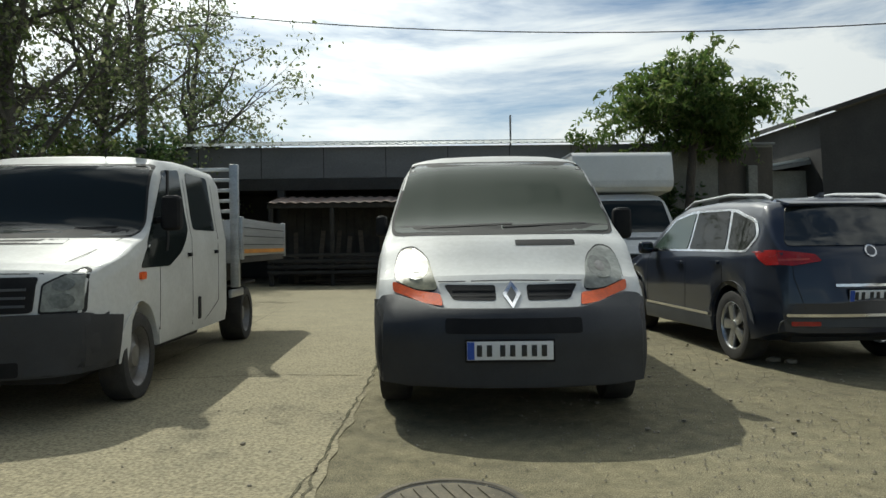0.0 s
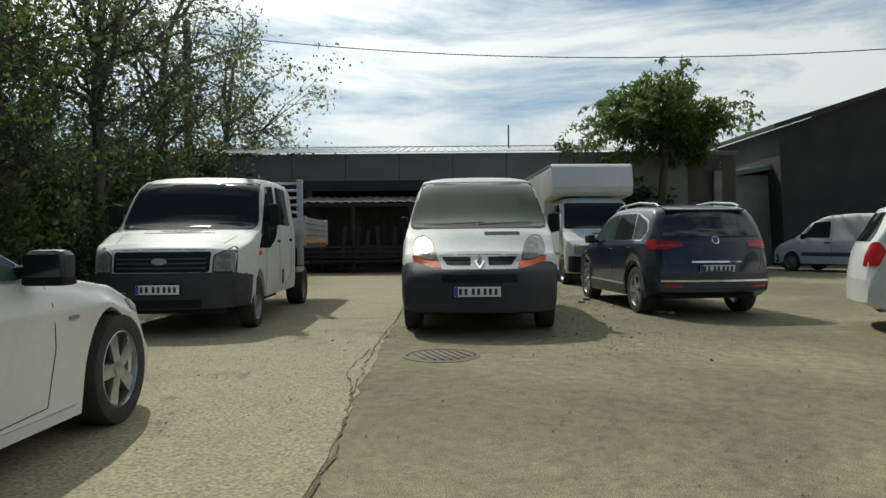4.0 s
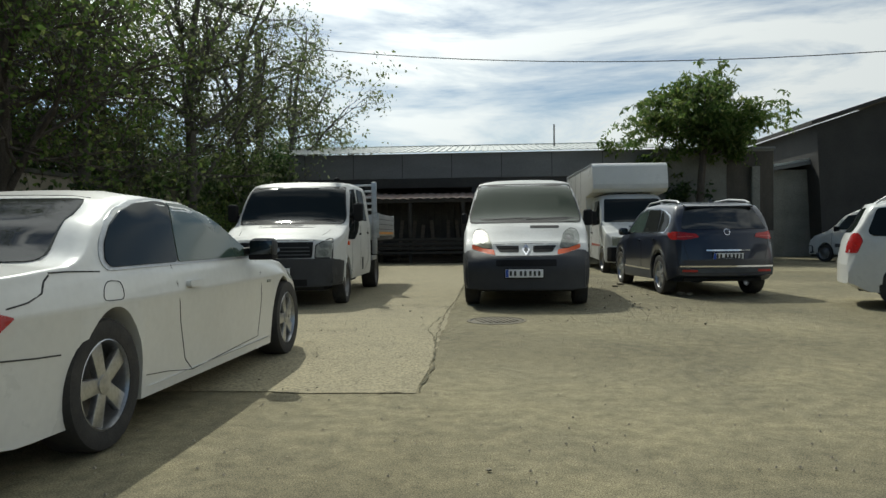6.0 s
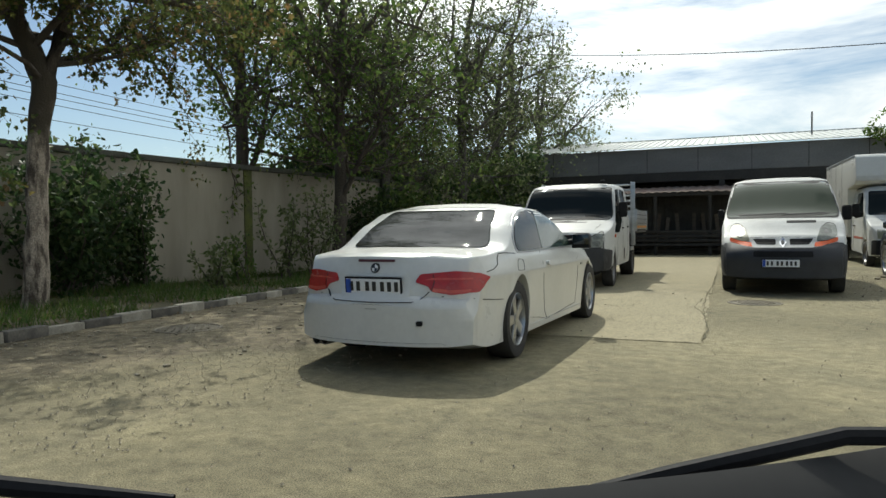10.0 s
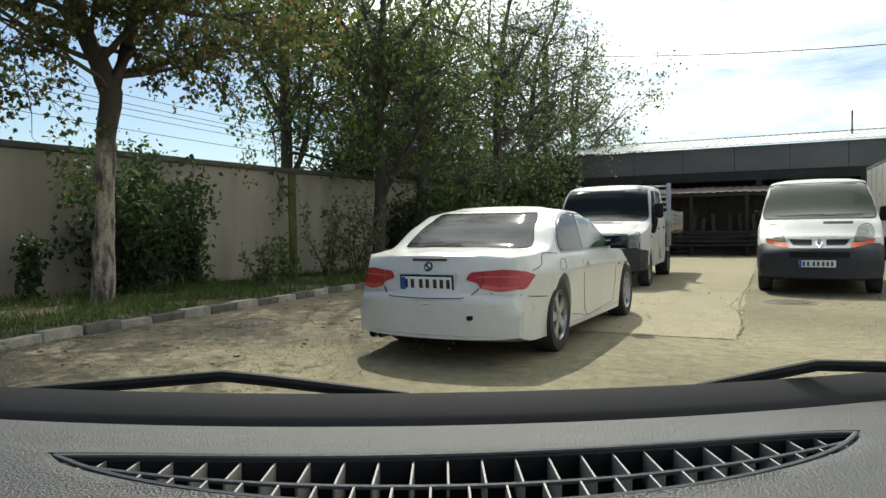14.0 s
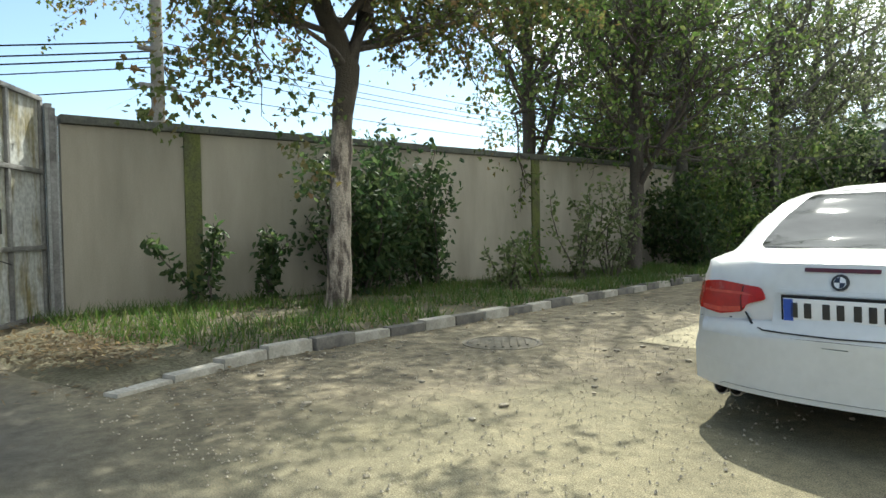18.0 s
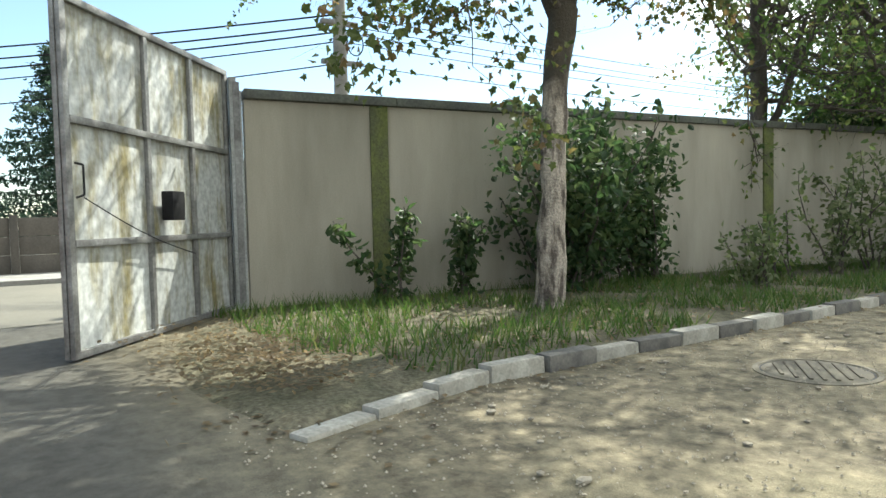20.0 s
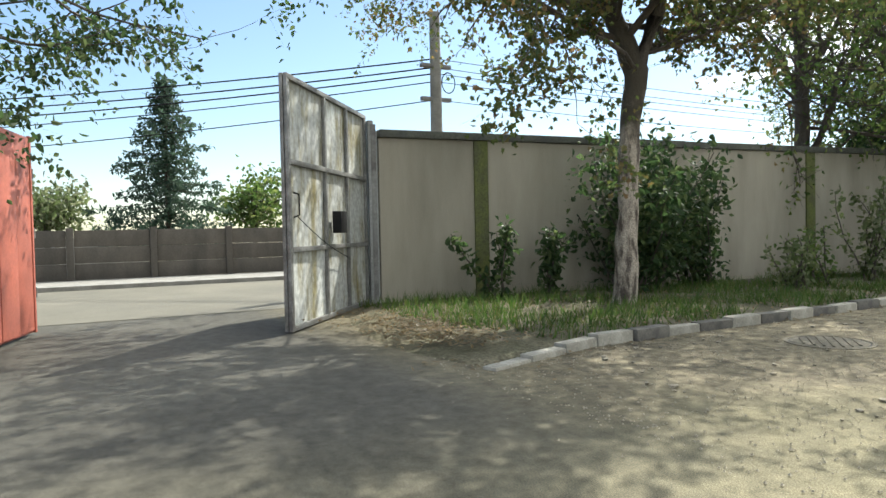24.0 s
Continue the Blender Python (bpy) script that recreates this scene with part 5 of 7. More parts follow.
def ground_material():
    """Worn asphalt that turns to gravelly dirt along the kerb and the back of the yard."""
    n, l = M_GROUND.node_tree.nodes, M_GROUND.node_tree.links
    b = n["Principled BSDF"]
    base = b.inputs["Base Color"].links[0].from_socket
    co, sep, no = n.new("ShaderNodeTexCoord"), n.new("ShaderNodeSeparateXYZ"), n.new("ShaderNodeTexNoise")
    no.inputs["Scale"].default_value, no.inputs["Detail"].default_value = 0.55, 9
    l.new(co.outputs["Object"], sep.inputs[0])
    l.new(co.outputs["Object"], no.inputs["Vector"])
    add, rng = n.new("ShaderNodeMath"), n.new("ShaderNodeMapRange")
    add.operation = "MULTIPLY_ADD"
    add.inputs[1].default_value = 7.0
    l.new(no.outputs["Fac"], add.inputs[0])
    l.new(sep.outputs["X"], add.inputs[2])
    rng.interpolation_type = "SMOOTHSTEP"
    rng.inputs["From Min"].default_value, rng.inputs["From Max"].default_value = -0.2, -2.0
    l.new(add.outputs[0], rng.inputs["Value"])
    clod, ramp, mix = n.new("ShaderNodeTexNoise"), n.new("ShaderNodeValToRGB"), n.new("ShaderNodeMix")
    clod.inputs["Scale"].default_value, clod.inputs["Detail"].default_value, clod.inputs["Roughness"].default_value = 5.0, 10, 0.75
    l.new(co.outputs["Object"], clod.inputs["Vector"])
    ramp.color_ramp.elements[0].position, ramp.color_ramp.elements[1].position = 0.36, 0.66
    ramp.color_ramp.elements[0].color, ramp.color_ramp.elements[1].color = (0.075, 0.064, 0.045, 1), (0.30, 0.255, 0.165, 1)
    l.new(clod.outputs["Fac"], ramp.inputs["Fac"])
    mix.data_type = "RGBA"
    gate, both, grey = n.new("ShaderNodeMapRange"), n.new("ShaderNodeMath"), n.new("ShaderNodeMix")
    gate.interpolation_type = "SMOOTHSTEP"
    gate.inputs["From Min"].default_value, gate.inputs["From Max"].default_value = -6.2, -4.6
    l.new(sep.outputs["Y"], gate.inputs["Value"])
    both.operation = "MULTIPLY"
    l.new(rng.outputs["Result"], both.inputs[0])
    l.new(gate.outputs["Result"], both.inputs[1])
    # greyer asphalt at the gateway, its colour darkened further for the trees' shade
    far, off, cut = n.new("ShaderNodeMapRange"), n.new("ShaderNodeMath"), n.new("ShaderNodeMath")
    off.operation, cut.operation = "SUBTRACT", "MULTIPLY"
    off.inputs[0].default_value = 1.0
    l.new(gate.outputs["Result"], off.inputs[1])
    far.interpolation_type = "SMOOTHSTEP"
    far.inputs["From Min"].default_value, far.inputs["From Max"].default_value = -3.0, -6.5
    l.new(sep.outputs["X"], far.inputs["Value"])
    l.new(off.outputs[0], cut.inputs[0])
    l.new(far.outputs["Result"], cut.inputs[1])
    grey.data_type = "RGBA"
    l.new(cut.outputs[0], grey.inputs[0])
    l.new(base, grey.inputs[6])
    grey.inputs[7].default_value = (0.085, 0.08, 0.066, 1)
    l.new(both.outputs[0], mix.inputs[0])
    l.new(grey.outputs[2], mix.inputs[6])
    l.new(ramp.outputs["Color"], mix.inputs[7])
    # broad oil and damp stains
    st, sr, mul = n.new("ShaderNodeTexNoise"), n.new("ShaderNodeMapRange"), n.new("ShaderNodeMix")
    st.inputs["Scale"].default_value, st.inputs["Detail"].default_value = 0.33, 6
    l.new(co.outputs["Object"], st.inputs["Vector"])
    sr.inputs["From Min"].default_value, sr.inputs["From Max"].default_value = 0.38, 0.6
    sr.inputs["To Min"].default_value, sr.inputs["To Max"].default_value = 0.72, 1.08
    l.new(st.outputs["Fac"], sr.inputs["Value"])
    mul.data_type, mul.blend_type = "RGBA", "MULTIPLY"
    mul.inputs[0].default_value = 1.0
    l.new(mix.outputs[2], mul.inputs[6])
    l.new(sr.outputs["Result"], mul.inputs[7])
    mid, mr, mm, mb = n.new("ShaderNodeTexNoise"), n.new("ShaderNodeMapRange"), n.new("ShaderNodeMix"), n.new("ShaderNodeBump")
    mid.inputs["Scale"].default_value, mid.inputs["Detail"].default_value, mid.inputs["Roughness"].default_value = 7.5, 12, 0.78
    l.new(co.outputs["Object"], mid.inputs["Vector"])
    mr.inputs["From Min"].default_value, mr.inputs["From Max"].default_value = 0.33, 0.67
    mr.inputs["To Min"].default_value, mr.inputs["To Max"].default_value = 0.62, 1.32
    l.new(mid.outputs["Fac"], mr.inputs["Value"])
    mm.data_type, mm.blend_type = "RGBA", "MULTIPLY"
    mm.inputs[0].default_value = 1.0
    l.new(mul.outputs[2], mm.inputs[6])
    l.new(mr.outputs["Result"], mm.inputs[7])
    l.new(mm.outputs[2], b.inputs["Base Color"])
    mb.inputs["Strength"].default_value, mb.inputs["Distance"].default_value = 0.5, 0.05
    l.new(mid.outputs["Fac"], mb.inputs["Height"])
    if b.inputs["Normal"].links:
        l.new(b.inputs["Normal"].links[0].from_socket, mb.inputs["Normal"])
    l.new(mb.outputs["Normal"], b.inputs["Normal"])


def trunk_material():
    """The pale bark turns dark above head height."""
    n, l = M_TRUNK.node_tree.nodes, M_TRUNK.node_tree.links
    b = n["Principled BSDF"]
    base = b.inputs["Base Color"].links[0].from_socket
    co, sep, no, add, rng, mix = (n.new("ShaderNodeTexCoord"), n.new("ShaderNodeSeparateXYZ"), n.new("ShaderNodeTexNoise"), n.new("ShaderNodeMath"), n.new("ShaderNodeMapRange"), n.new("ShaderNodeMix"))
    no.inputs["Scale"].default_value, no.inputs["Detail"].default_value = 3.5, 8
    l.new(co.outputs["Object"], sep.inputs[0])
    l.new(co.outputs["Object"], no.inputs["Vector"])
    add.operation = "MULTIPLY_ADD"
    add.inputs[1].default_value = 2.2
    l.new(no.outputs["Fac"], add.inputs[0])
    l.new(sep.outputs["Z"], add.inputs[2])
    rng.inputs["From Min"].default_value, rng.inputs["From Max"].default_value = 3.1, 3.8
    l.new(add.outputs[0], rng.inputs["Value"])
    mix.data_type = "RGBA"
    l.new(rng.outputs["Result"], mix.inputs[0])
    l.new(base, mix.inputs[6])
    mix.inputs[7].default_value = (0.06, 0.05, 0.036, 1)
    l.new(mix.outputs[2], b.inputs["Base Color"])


trunk_material()
ground_material()
structure("ground", sheet([(-900, -900), (900, -900), (900, 900), (-900, 900)], 0.0), M_GROUND, "sandy worn asphalt of the yard", "ground")
structure("concrete_slab", sheet(ragged([(-5.2, -1.1), (-0.62, -1.12), (-0.64, 3.2), (-0.62, 7.2), (-0.62, 19.5), (-6.4, 19.5)], 0.03, 0.2, 3), 0.006), M_SLAB, "pale concrete paving of the yard", "ground")
structure("road", sheet([(-18.6, -120), (-12.4, -120), (-12.4, 120), (-18.6, 120)], 0.006), M_ROAD, "sunlit asphalt street outside the gate", "road")

# cracks in the paving: narrow ragged strips of dark earth
def crack(pts, width, seed):
    r = random.Random(seed)
    line = []
    for p, q in zip(pts, pts[1:]):
        n = max(2, int(math.dist(p, q) / 0.08))
        for k in range(n):
            t = k / n
            line.append(Vector((p[0] + (q[0] - p[0]) * t + r.gauss(0, 0.009), p[1] + (q[1] - p[1]) * t + r.gauss(0, 0.009), 0)))
    bm = bmesh.new()
    rows = []
    for k, p in enumerate(line):
        d = (line[min(k + 1, len(line) - 1)] - line[max(k - 1, 0)]).normalized()
        s = Vector((-d.y, d.x, 0)) * width * r.uniform(0.15, 1.2)
        rows.append((bm.verts.new((p.x - s.x, p.y - s.y, 0.0095)), bm.verts.new((p.x + s.x, p.y + s.y, 0.0095))))
    for a, b in zip(rows, rows[1:]):
        bm.faces.new((a[0], b[0], b[1], a[1]))
    bmesh.ops.recalc_face_normals(bm, faces=bm.faces)
    if bm.faces[:][0].normal.z < 0:
        bmesh.ops.reverse_faces(bm, faces=bm.faces)
    structure("paving_crack", bm, M_SOIL, "dark ragged crack in the yard paving", "crack")


crack([(-0.61, -1.12), (-0.58, -0.2), (-0.66, 1.1), (-0.69, 2.5), (-0.70, 3.7), (-0.64, 5.4), (-0.62, 8.9)], 0.011, 1)
crack([(-1.04, -1.22), (-0.82, -1.10), (-0.61, -1.12)], 0.009, 2)
crack([(-0.66, 1.1), (-0.81, 2.0), (-0.74, 2.9), (-0.68, 3.6)], 0.009, 3)
crack([(-5.2, 6.0), (-3.4, 5.6), (-1.6, 5.9), (-0.6, 5.75)], 0.008, 4)
crack([(-2.9, 5.6), (-2.8, 9.5), (-3.0, 14.0)], 0.007, 6)


# loose gravel: single stones near the path, the rest as one sheet of grit
def pebble(seed):
    r = random.Random(seed)
    bm = bmesh.new()
    bmesh.ops.create_icosphere(bm, subdivisions=1, radius=1)
    for v in bm.verts:
        v.co *= r.uniform(0.75, 1.15)
        v.co.z *= 0.6
    me = bpy.data.meshes.new("stone")
    bm.to_mesh(me)
    bm.free()
    me.materials.append(M_STONE)
    return me


STONES = [pebble(k) for k in range(5)]
rng = random.Random(21)
gravel = thing("gravel_patch", "scattered loose stones on the worn ground", "gravel", pose(0, 0, 0), kind="structure")
for k in range(220):
    u = rng.random()
    if u < 0.45:
        x, y = rng.gauss(2.1, 0.5), rng.uniform(3.5, 10)
    elif u < 0.75:
        x, y = rng.uniform(-7.5, -4.0), rng.uniform(-5.0, 1.5)
    else:
        x, y = rng.uniform(-6, 6), rng.uniform(-5, 4)
    s = rng.choice((0.006, 0.009, 0.013, 0.02))
    ob = new("stone", rng.choice(STONES))
    ob.parent = gravel
    ob.matrix_basis = Matrix.Translation((x, y, s * 0.35 + 0.006)) @ Matrix.Rotation(rng.uniform(0, 6.28), 4, "Z") @ Matrix.Diagonal((s, s * rng.uniform(0.7, 1.2), s, 1))
for k in range(75):
    x, y, s = rng.uniform(-7.2, -4.2), rng.uniform(-4.6, 2.5), rng.choice((0.014, 0.02, 0.028, 0.036))
    ob = new("stone", rng.choice(STONES))
    ob.parent = gravel
    ob.matrix_basis = Matrix.Translation((x, y, s * 0.3)) @ Matrix.Rotation(rng.uniform(0, 6.28), 4, "Z") @ Matrix.Diagonal((s, s * rng.uniform(0.6, 1.2), s * 0.8, 1))
for x, y, s in ((3.18, 6.15, 0.06), (3.3, 6.05, 0.05), (2.4, 7.9, 0.05), (2.6, 8.4, 0.06)):
    ob = new("stone", STONES[1])
    ob.parent = gravel
    ob.matrix_basis = Matrix.Translation((x, y, s * 0.4)) @ Matrix.Diagonal((s * 1.4, s, s, 1))
r = np.random.RandomState(14)
n = 9000
gx = np.concatenate([r.uniform(-7.6, -3.2, n // 2), r.normal(2.0, 0.8, n // 4), r.uniform(-6, 8, n // 4)])
gy = np.concatenate([r.uniform(-5.6, 2.5, n // 2), r.uniform(2.5, 11, n // 4), r.uniform(-6, 5, n // 4)])
gs = r.uniform(0.004, 0.011, n)
cc = np.stack([gx, gy, np.full(n, 0.007)], 1)
ang = r.uniform(0, 6.28, n)
e1 = np.stack([np.cos(ang), np.sin(ang), 0 * ang], 1) * gs[:, None]
e2 = np.stack([-np.sin(ang), np.cos(ang), 0 * ang], 1) * gs[:, None]
vv = np.stack([cc + e1, cc + e2, cc - e1, cc - e2, cc + np.stack([0 * gs, 0 * gs, gs], 1)], 1).reshape(-1, 3)
qq = np.arange(5 * n).reshape(n, 5)
me = bpy.data.meshes.new("grit")
me.from_pydata(vv.tolist(), [], np.concatenate([qq[:, [0, 1, 4]], qq[:, [1, 2, 4]], qq[:, [2, 3, 4]], qq[:, [3, 0, 4]]]).tolist())
me.materials.append(M_STONE)
tagged(new("grit", me), "fine grit strewn over the yard", "gravel", kind="stuff")

# the far kerb and pavement of the street
structure("pavement", box(-20.7, -18.6, -120, 120, -0.2, 0.10), M_POLE, "raised pavement across the street", "pavement")

WALL_A, WALL_DIR = Vector((-12.05, -4.05, 0)), Vector((0.105, 0.9945, 0))
WALL_YAW = math.degrees(math.atan2(-WALL_DIR.x, WALL_DIR.y))


def wall_at(s, off=0.0, z=0.0):
    n = Vector((WALL_DIR.y, -WALL_DIR.x, 0))
    p = WALL_A + WALL_DIR * s + n * off
    return Vector((p.x, p.y, z))


# boundary wall of concrete panels: posts, panels and a dark coping
wall = thing("wall_west", "grey concrete panel wall with mossy posts and a dark coping", "wall", pose(WALL_A.x, WALL_A.y, 0, 0, 0, WALL_YAW), kind="structure")
POSTS = [1.75, 9.3, 16.8, 26.0]
ends = [0.0] + POSTS
for a, b in zip(ends, ends[1:]):
    part("panel", box(-0.14, 0.0, a + 0.0, b, 0.0, 2.60, 0.006), M_WALL, wall)
for i, s in enumerate(POSTS):
    part("post", box(-0.17, 0.035, s - 0.125, s + 0.125, 0.0, 2.60, 0.012), M_MOSS, wall, "mossy green wall post")
for i in range(13):
    s0, s1 = i * 2.0, min(26.1, i * 2.0 + 1.99)
    bm = box(-0.22, 0.075, s0, s1, 2.602, 2.72, 0.012)
    rng = random.Random(i)
    bmesh.ops.translate(bm, verts=bm.verts, vec=(rng.uniform(-0.008, 0.008), 0, rng.uniform(-0.006, 0.006)))
    part("coping", bm, M_COPING, wall)

# the wall goes on beyond the gate, out of sight
structure("wall_gate_side", box(-12.3, -12.15, -30, -9.6, 0, 2.5), M_WALL, "grey concrete wall beyond the gate", "wall")
# plain walls that close the yard behind the camera
structure("wall_south", box(-12.3, 34, -30.3, -30, 0, 2.6), M_WALL, "grey concrete wall at the end of the yard", "wall")
structure("wall_east", box(34, 34.3, -30, 30, 0, 2.6), M_WALL, "grey concrete wall at the side of the yard", "wall")


# ---- kerb and verge ----
KERB = [(-6.9, -5.3), (-7.3, -4.0), (-7.38, -2.6), (-7.42, -1.0), (-7.52, 1.0), (-7.65, 3.4), (-7.9, 9.0), (-7.6, 15.0), (-7.2, 19.5)]


def along(pts, d):
    for p, q in zip(pts, pts[1:]):
        l = math.dist(p, q)
        if d <= l:
            return Vector((p[0] + (q[0] - p[0]) * d / l, p[1] + (q[1] - p[1]) * d / l, 0)), Vector((q[0] - p[0], q[1] - p[1], 0)).normalized()
        d -= l
    return Vector((*pts[-1], 0)), Vector((pts[-1][0] - pts[-2][0], pts[-1][1] - pts[-2][1], 0)).normalized()


verge_line = [wall_at(-0.1, 0.02), wall_at(25, 0.02)]
outline = [(x - 0.08, y) for x, y in KERB] + [(verge_line[1].x, verge_line[1].y), (verge_line[0].x, verge_line[0].y), (-11.2, -4.95), (-9.8, -5.45), (-8.2, -5.6)]
bm = bmesh.new()
bm.faces.new([bm.verts.new((x, y, 0.0)) for x, y in outline])
bmesh.ops.triangulate(bm, faces=bm.faces)
bmesh.ops.subdivide_edges(bm, edges=bm.edges, cuts=9, use_grid_fill=True)
for v in bm.verts:
    if not v.is_boundary:
        edge = max(0.0, min(1.0, (v.co.y + 5.55 + 0.1 * noise.noise(v.co * 3)) / 0.8))
        v.co.z = (0.07 + 0.04 * noise.noise(v.co * 0.9) + 0.02 * noise.noise(v.co * 4)) * edge + 0.004
    else:
        v.co.z = 0.02 if v.co.y > -4.7 else -0.01
bmesh.ops.recalc_face_normals(bm, faces=bm.faces)
if sum(f.normal.z for f in bm.faces) < 0:
    bmesh.ops.reverse_faces(bm, faces=bm.faces)
structure("verge", bm, M_SOIL, "dark earth verge below the wall", "ground")

kerb = thing("kerb", "kerb of stones painted black and white in turn", "kerb", pose(0, 0, 0), kind="structure")
total = sum(math.dist(p, q) for p, q in zip(KERB, KERB[1:]))
d, i = 0.0, 0
rng = random.Random(11)
while d < total - 0.5:
    l = 0.5
    p, w = along(KERB, d + l / 2)
    bm = box(-0.075, 0.075, -l / 2 + 0.008, l / 2 - 0.008, -0.1, 0.105, 0.018)
    ob = part("kerb_stone", bm, M_KERB_W if i % 2 or i < 3 else M_KERB_B, kerb)
    ob.matrix_basis = Matrix.Translation((p.x + rng.uniform(-0.015, 0.015), p.y, rng.uniform(-0.02, 0.015) - max(0.0, 0.075 - 0.025 * i))) @ Matrix.Rotation(math.atan2(-w.x, w.y) + rng.uniform(-0.04, 0.04), 4, "Z") @ Matrix.Rotation(rng.uniform(-0.05, 0.05), 4, "Y")
    d += l
    i += 1


# ---- manholes ----
def manhole(x, y, r, seed):
    root = thing("manhole_cover", "round rusty cast iron manhole cover set in the ground", "manhole", pose(x, y, -0.017, 0, 0, 20 * seed), "manholes")
    part("frame_ring", lathe([(r, 0.0), (r * 1.12, 0.0), (r * 1.12, 0.022), (r * 1.02, 0.026), (r, 0.02)], 36, "Z"), M_IRON, root)
    part("cover", lathe([(r * 0.95, 0.0), (r * 0.95, 0.018), (r * 0.92, 0.023), (0.001, 0.024)], 36, "Z"), M_IRON, root)
    part("dirt_gap", lathe([(r * 0.955, 0.0), (r * 0.995, 0.0), (r * 0.995, 0.019), (r * 0.955, 0.019)], 36, "Z"), M_SEAM, root)
    for k in range(-3, 4):
        h = math.sqrt(max(0.0, (r * 0.82) ** 2 - (k * r * 0.22) ** 2))
        part("cover_rib", box(k * r * 0.22 - 0.012, k * r * 0.22 + 0.012, -h, h, 0.022, 0.032, 0.003), M_IRON, root)


manhole(-0.02, 2.72, 0.33, 1)
manhole(-6.2, -1.92, 0.35, 2)


# ---- gate ----
def build_gate():
    hinge, tip = Vector((-12.12, -4.28, 0)), Vector((-9.83, -6.11, 0))
    d = (tip - hinge).normalized()
    W = (tip - hinge).length
    yaw = math.degrees(math.atan2(d.y, d.x))
    root = thing("gate_leaf", "open grey sheet steel gate leaf with a rusty stained frame", "gate", pose(hinge.x, hinge.y, 0, 0, 0, yaw))
    # local x runs from the hinge to the tip, and the frame stands on the -y side of the sheets, towards the yard's entrance
    xs, zs = [0.0, 0.30 * W, 0.60 * W, W], [0.05, 0.95, 1.95, 2.91]
    for a in range(3):
        for b in range(3):
            bm = bmesh.new()
            bmesh.ops.create_grid(bm, x_segments=10, y_segments=10, size=0.5)
            for v in bm.verts:
                u, w = v.co.x + 0.5, v.co.y + 0.5
                bulge = 0.014 * math.sin(math.pi * u) * math.sin(math.pi * w) * (1 if (a + b) % 2 else -0.7) + 0.006 * noise.noise(Vector((u * 3 + a * 7, w * 3 + b * 5, 0)))
                v.co = Vector((xs[a] + 0.02 + (xs[a + 1] - xs[a] - 0.04) * u, bulge, zs[b] + 0.01 + (zs[b + 1] - zs[b] - 0.02) * w))
            ex = bmesh.ops.extrude_face_region(bm, geom=list(bm.faces))
            bmesh.ops.translate(bm, verts=[g for g in ex["geom"] if isinstance(g, bmesh.types.BMVert)], vec=(0, -0.004, 0))
            bmesh.ops.recalc_face_normals(bm, faces=bm.faces)
            part("gate_sheet", bm, M_GATE, root, smooth=60)
    for sgn in (-1, 1):
        y0, y1 = (0.004, 0.045) if sgn > 0 else (-0.05, -0.008)
        for x in xs:
            w = 0.03 if 0 < x < W else 0.035
            part("frame_post", box(x - w, x + w, y0, y1, 0.02, 2.93, 0.005), M_GATE_BAR, root)
        for z in zs[:1] + zs[3:]:
            part("frame_bar", box(-0.03, W + 0.03, y0 - 0.002, y1 + 0.002, z - 0.03, z + 0.03, 0.005), M_GATE_BAR, root)
        for z in zs[1:3]:
            part("frame_bar", box(0.03, W - 0.03, y0 - 0.006 * (sgn < 0), y1 + 0.006 * (sgn > 0), z - 0.03, z + 0.03, 0.005), M_GATE_BAR, root)
    part("lock_box", box(0.46 * W, 0.46 * W + 0.24, 0.045, 0.17, 1.13, 1.42, 0.012), M_BLACK, root, "black lock box")
    bm = bmesh.new()
    for p, q in (((W - 0.06, 0.05, 1.32), (W - 0.06, 0.12, 1.34)), ((W - 0.06, 0.12, 1.34), (W - 0.06, 0.12, 1.58)), ((W - 0.06, 0.12, 1.58), (W - 0.06, 0.05, 1.60))):
        rod(p, q, 0.009, 0.009, 8, bm)
    part("pull_handle", bm, M_BLACK, root)
    bm = bmesh.new()
    pts = [Vector((W - 0.1 - t * (W * 0.62), 0.09, 1.32 - 0.55 * t - 0.05 * math.sin(math.pi * t))) for t in [k / 10 for k in range(11)]]
    for p, q in zip(pts, pts[1:]):
        rod(p, q, 0.006, 0.006, 6, bm)
    part("cable", bm, M_BLACK, root)
    for z in (0.4, 2.2):
        part("hinge", rod((-0.05, 0, z - 0.08), (-0.05, 0, z + 0.08), 0.03, 0.03, 12), M_GATE_BAR, root)
    post = thing("gate_post", "pale grey steel gate post beside the wall", "post", pose(-12.10, -4.15, 0, 0, 0, WALL_YAW))
    part("post_tube", box(-0.08, 0.07, -0.07, 0.018, -0.1, 2.86, 0.012), M_GATE_POST, post)
    part("post_channel", box(-0.06, 0.06, 0.024, 0.078, -0.1, 2.70, 0.010), M_GATE_POST, post)
    part("post_flange", box(0.072, 0.086, -0.03, 0.05, 0.0, 2.8, 0.004), M_GATE_BAR, post)
    # the other leaf, painted red
    red = thing("red_gate_leaf", "open gate leaf of red painted sheet steel", "gate", pose(-11.6, -8.68, 0, 0, 0, -15))
    for k in range(5):
        part("gate_sheet", box(0.02 + k * 0.48, 0.02 + (k + 1) * 0.48 - 0.006, -0.004 - 0.008 * (k % 2), 0.004 + 0.008 * (k % 2), 0.06, 2.32, 0.002), M_RED_GATE, red)
    for z in (0.06, 1.15, 2.30):
        part("frame_bar", box(0, 2.46, -0.06, -0.018, z - 0.03, z + 0.03, 0.005), M_RED_GATE, red)
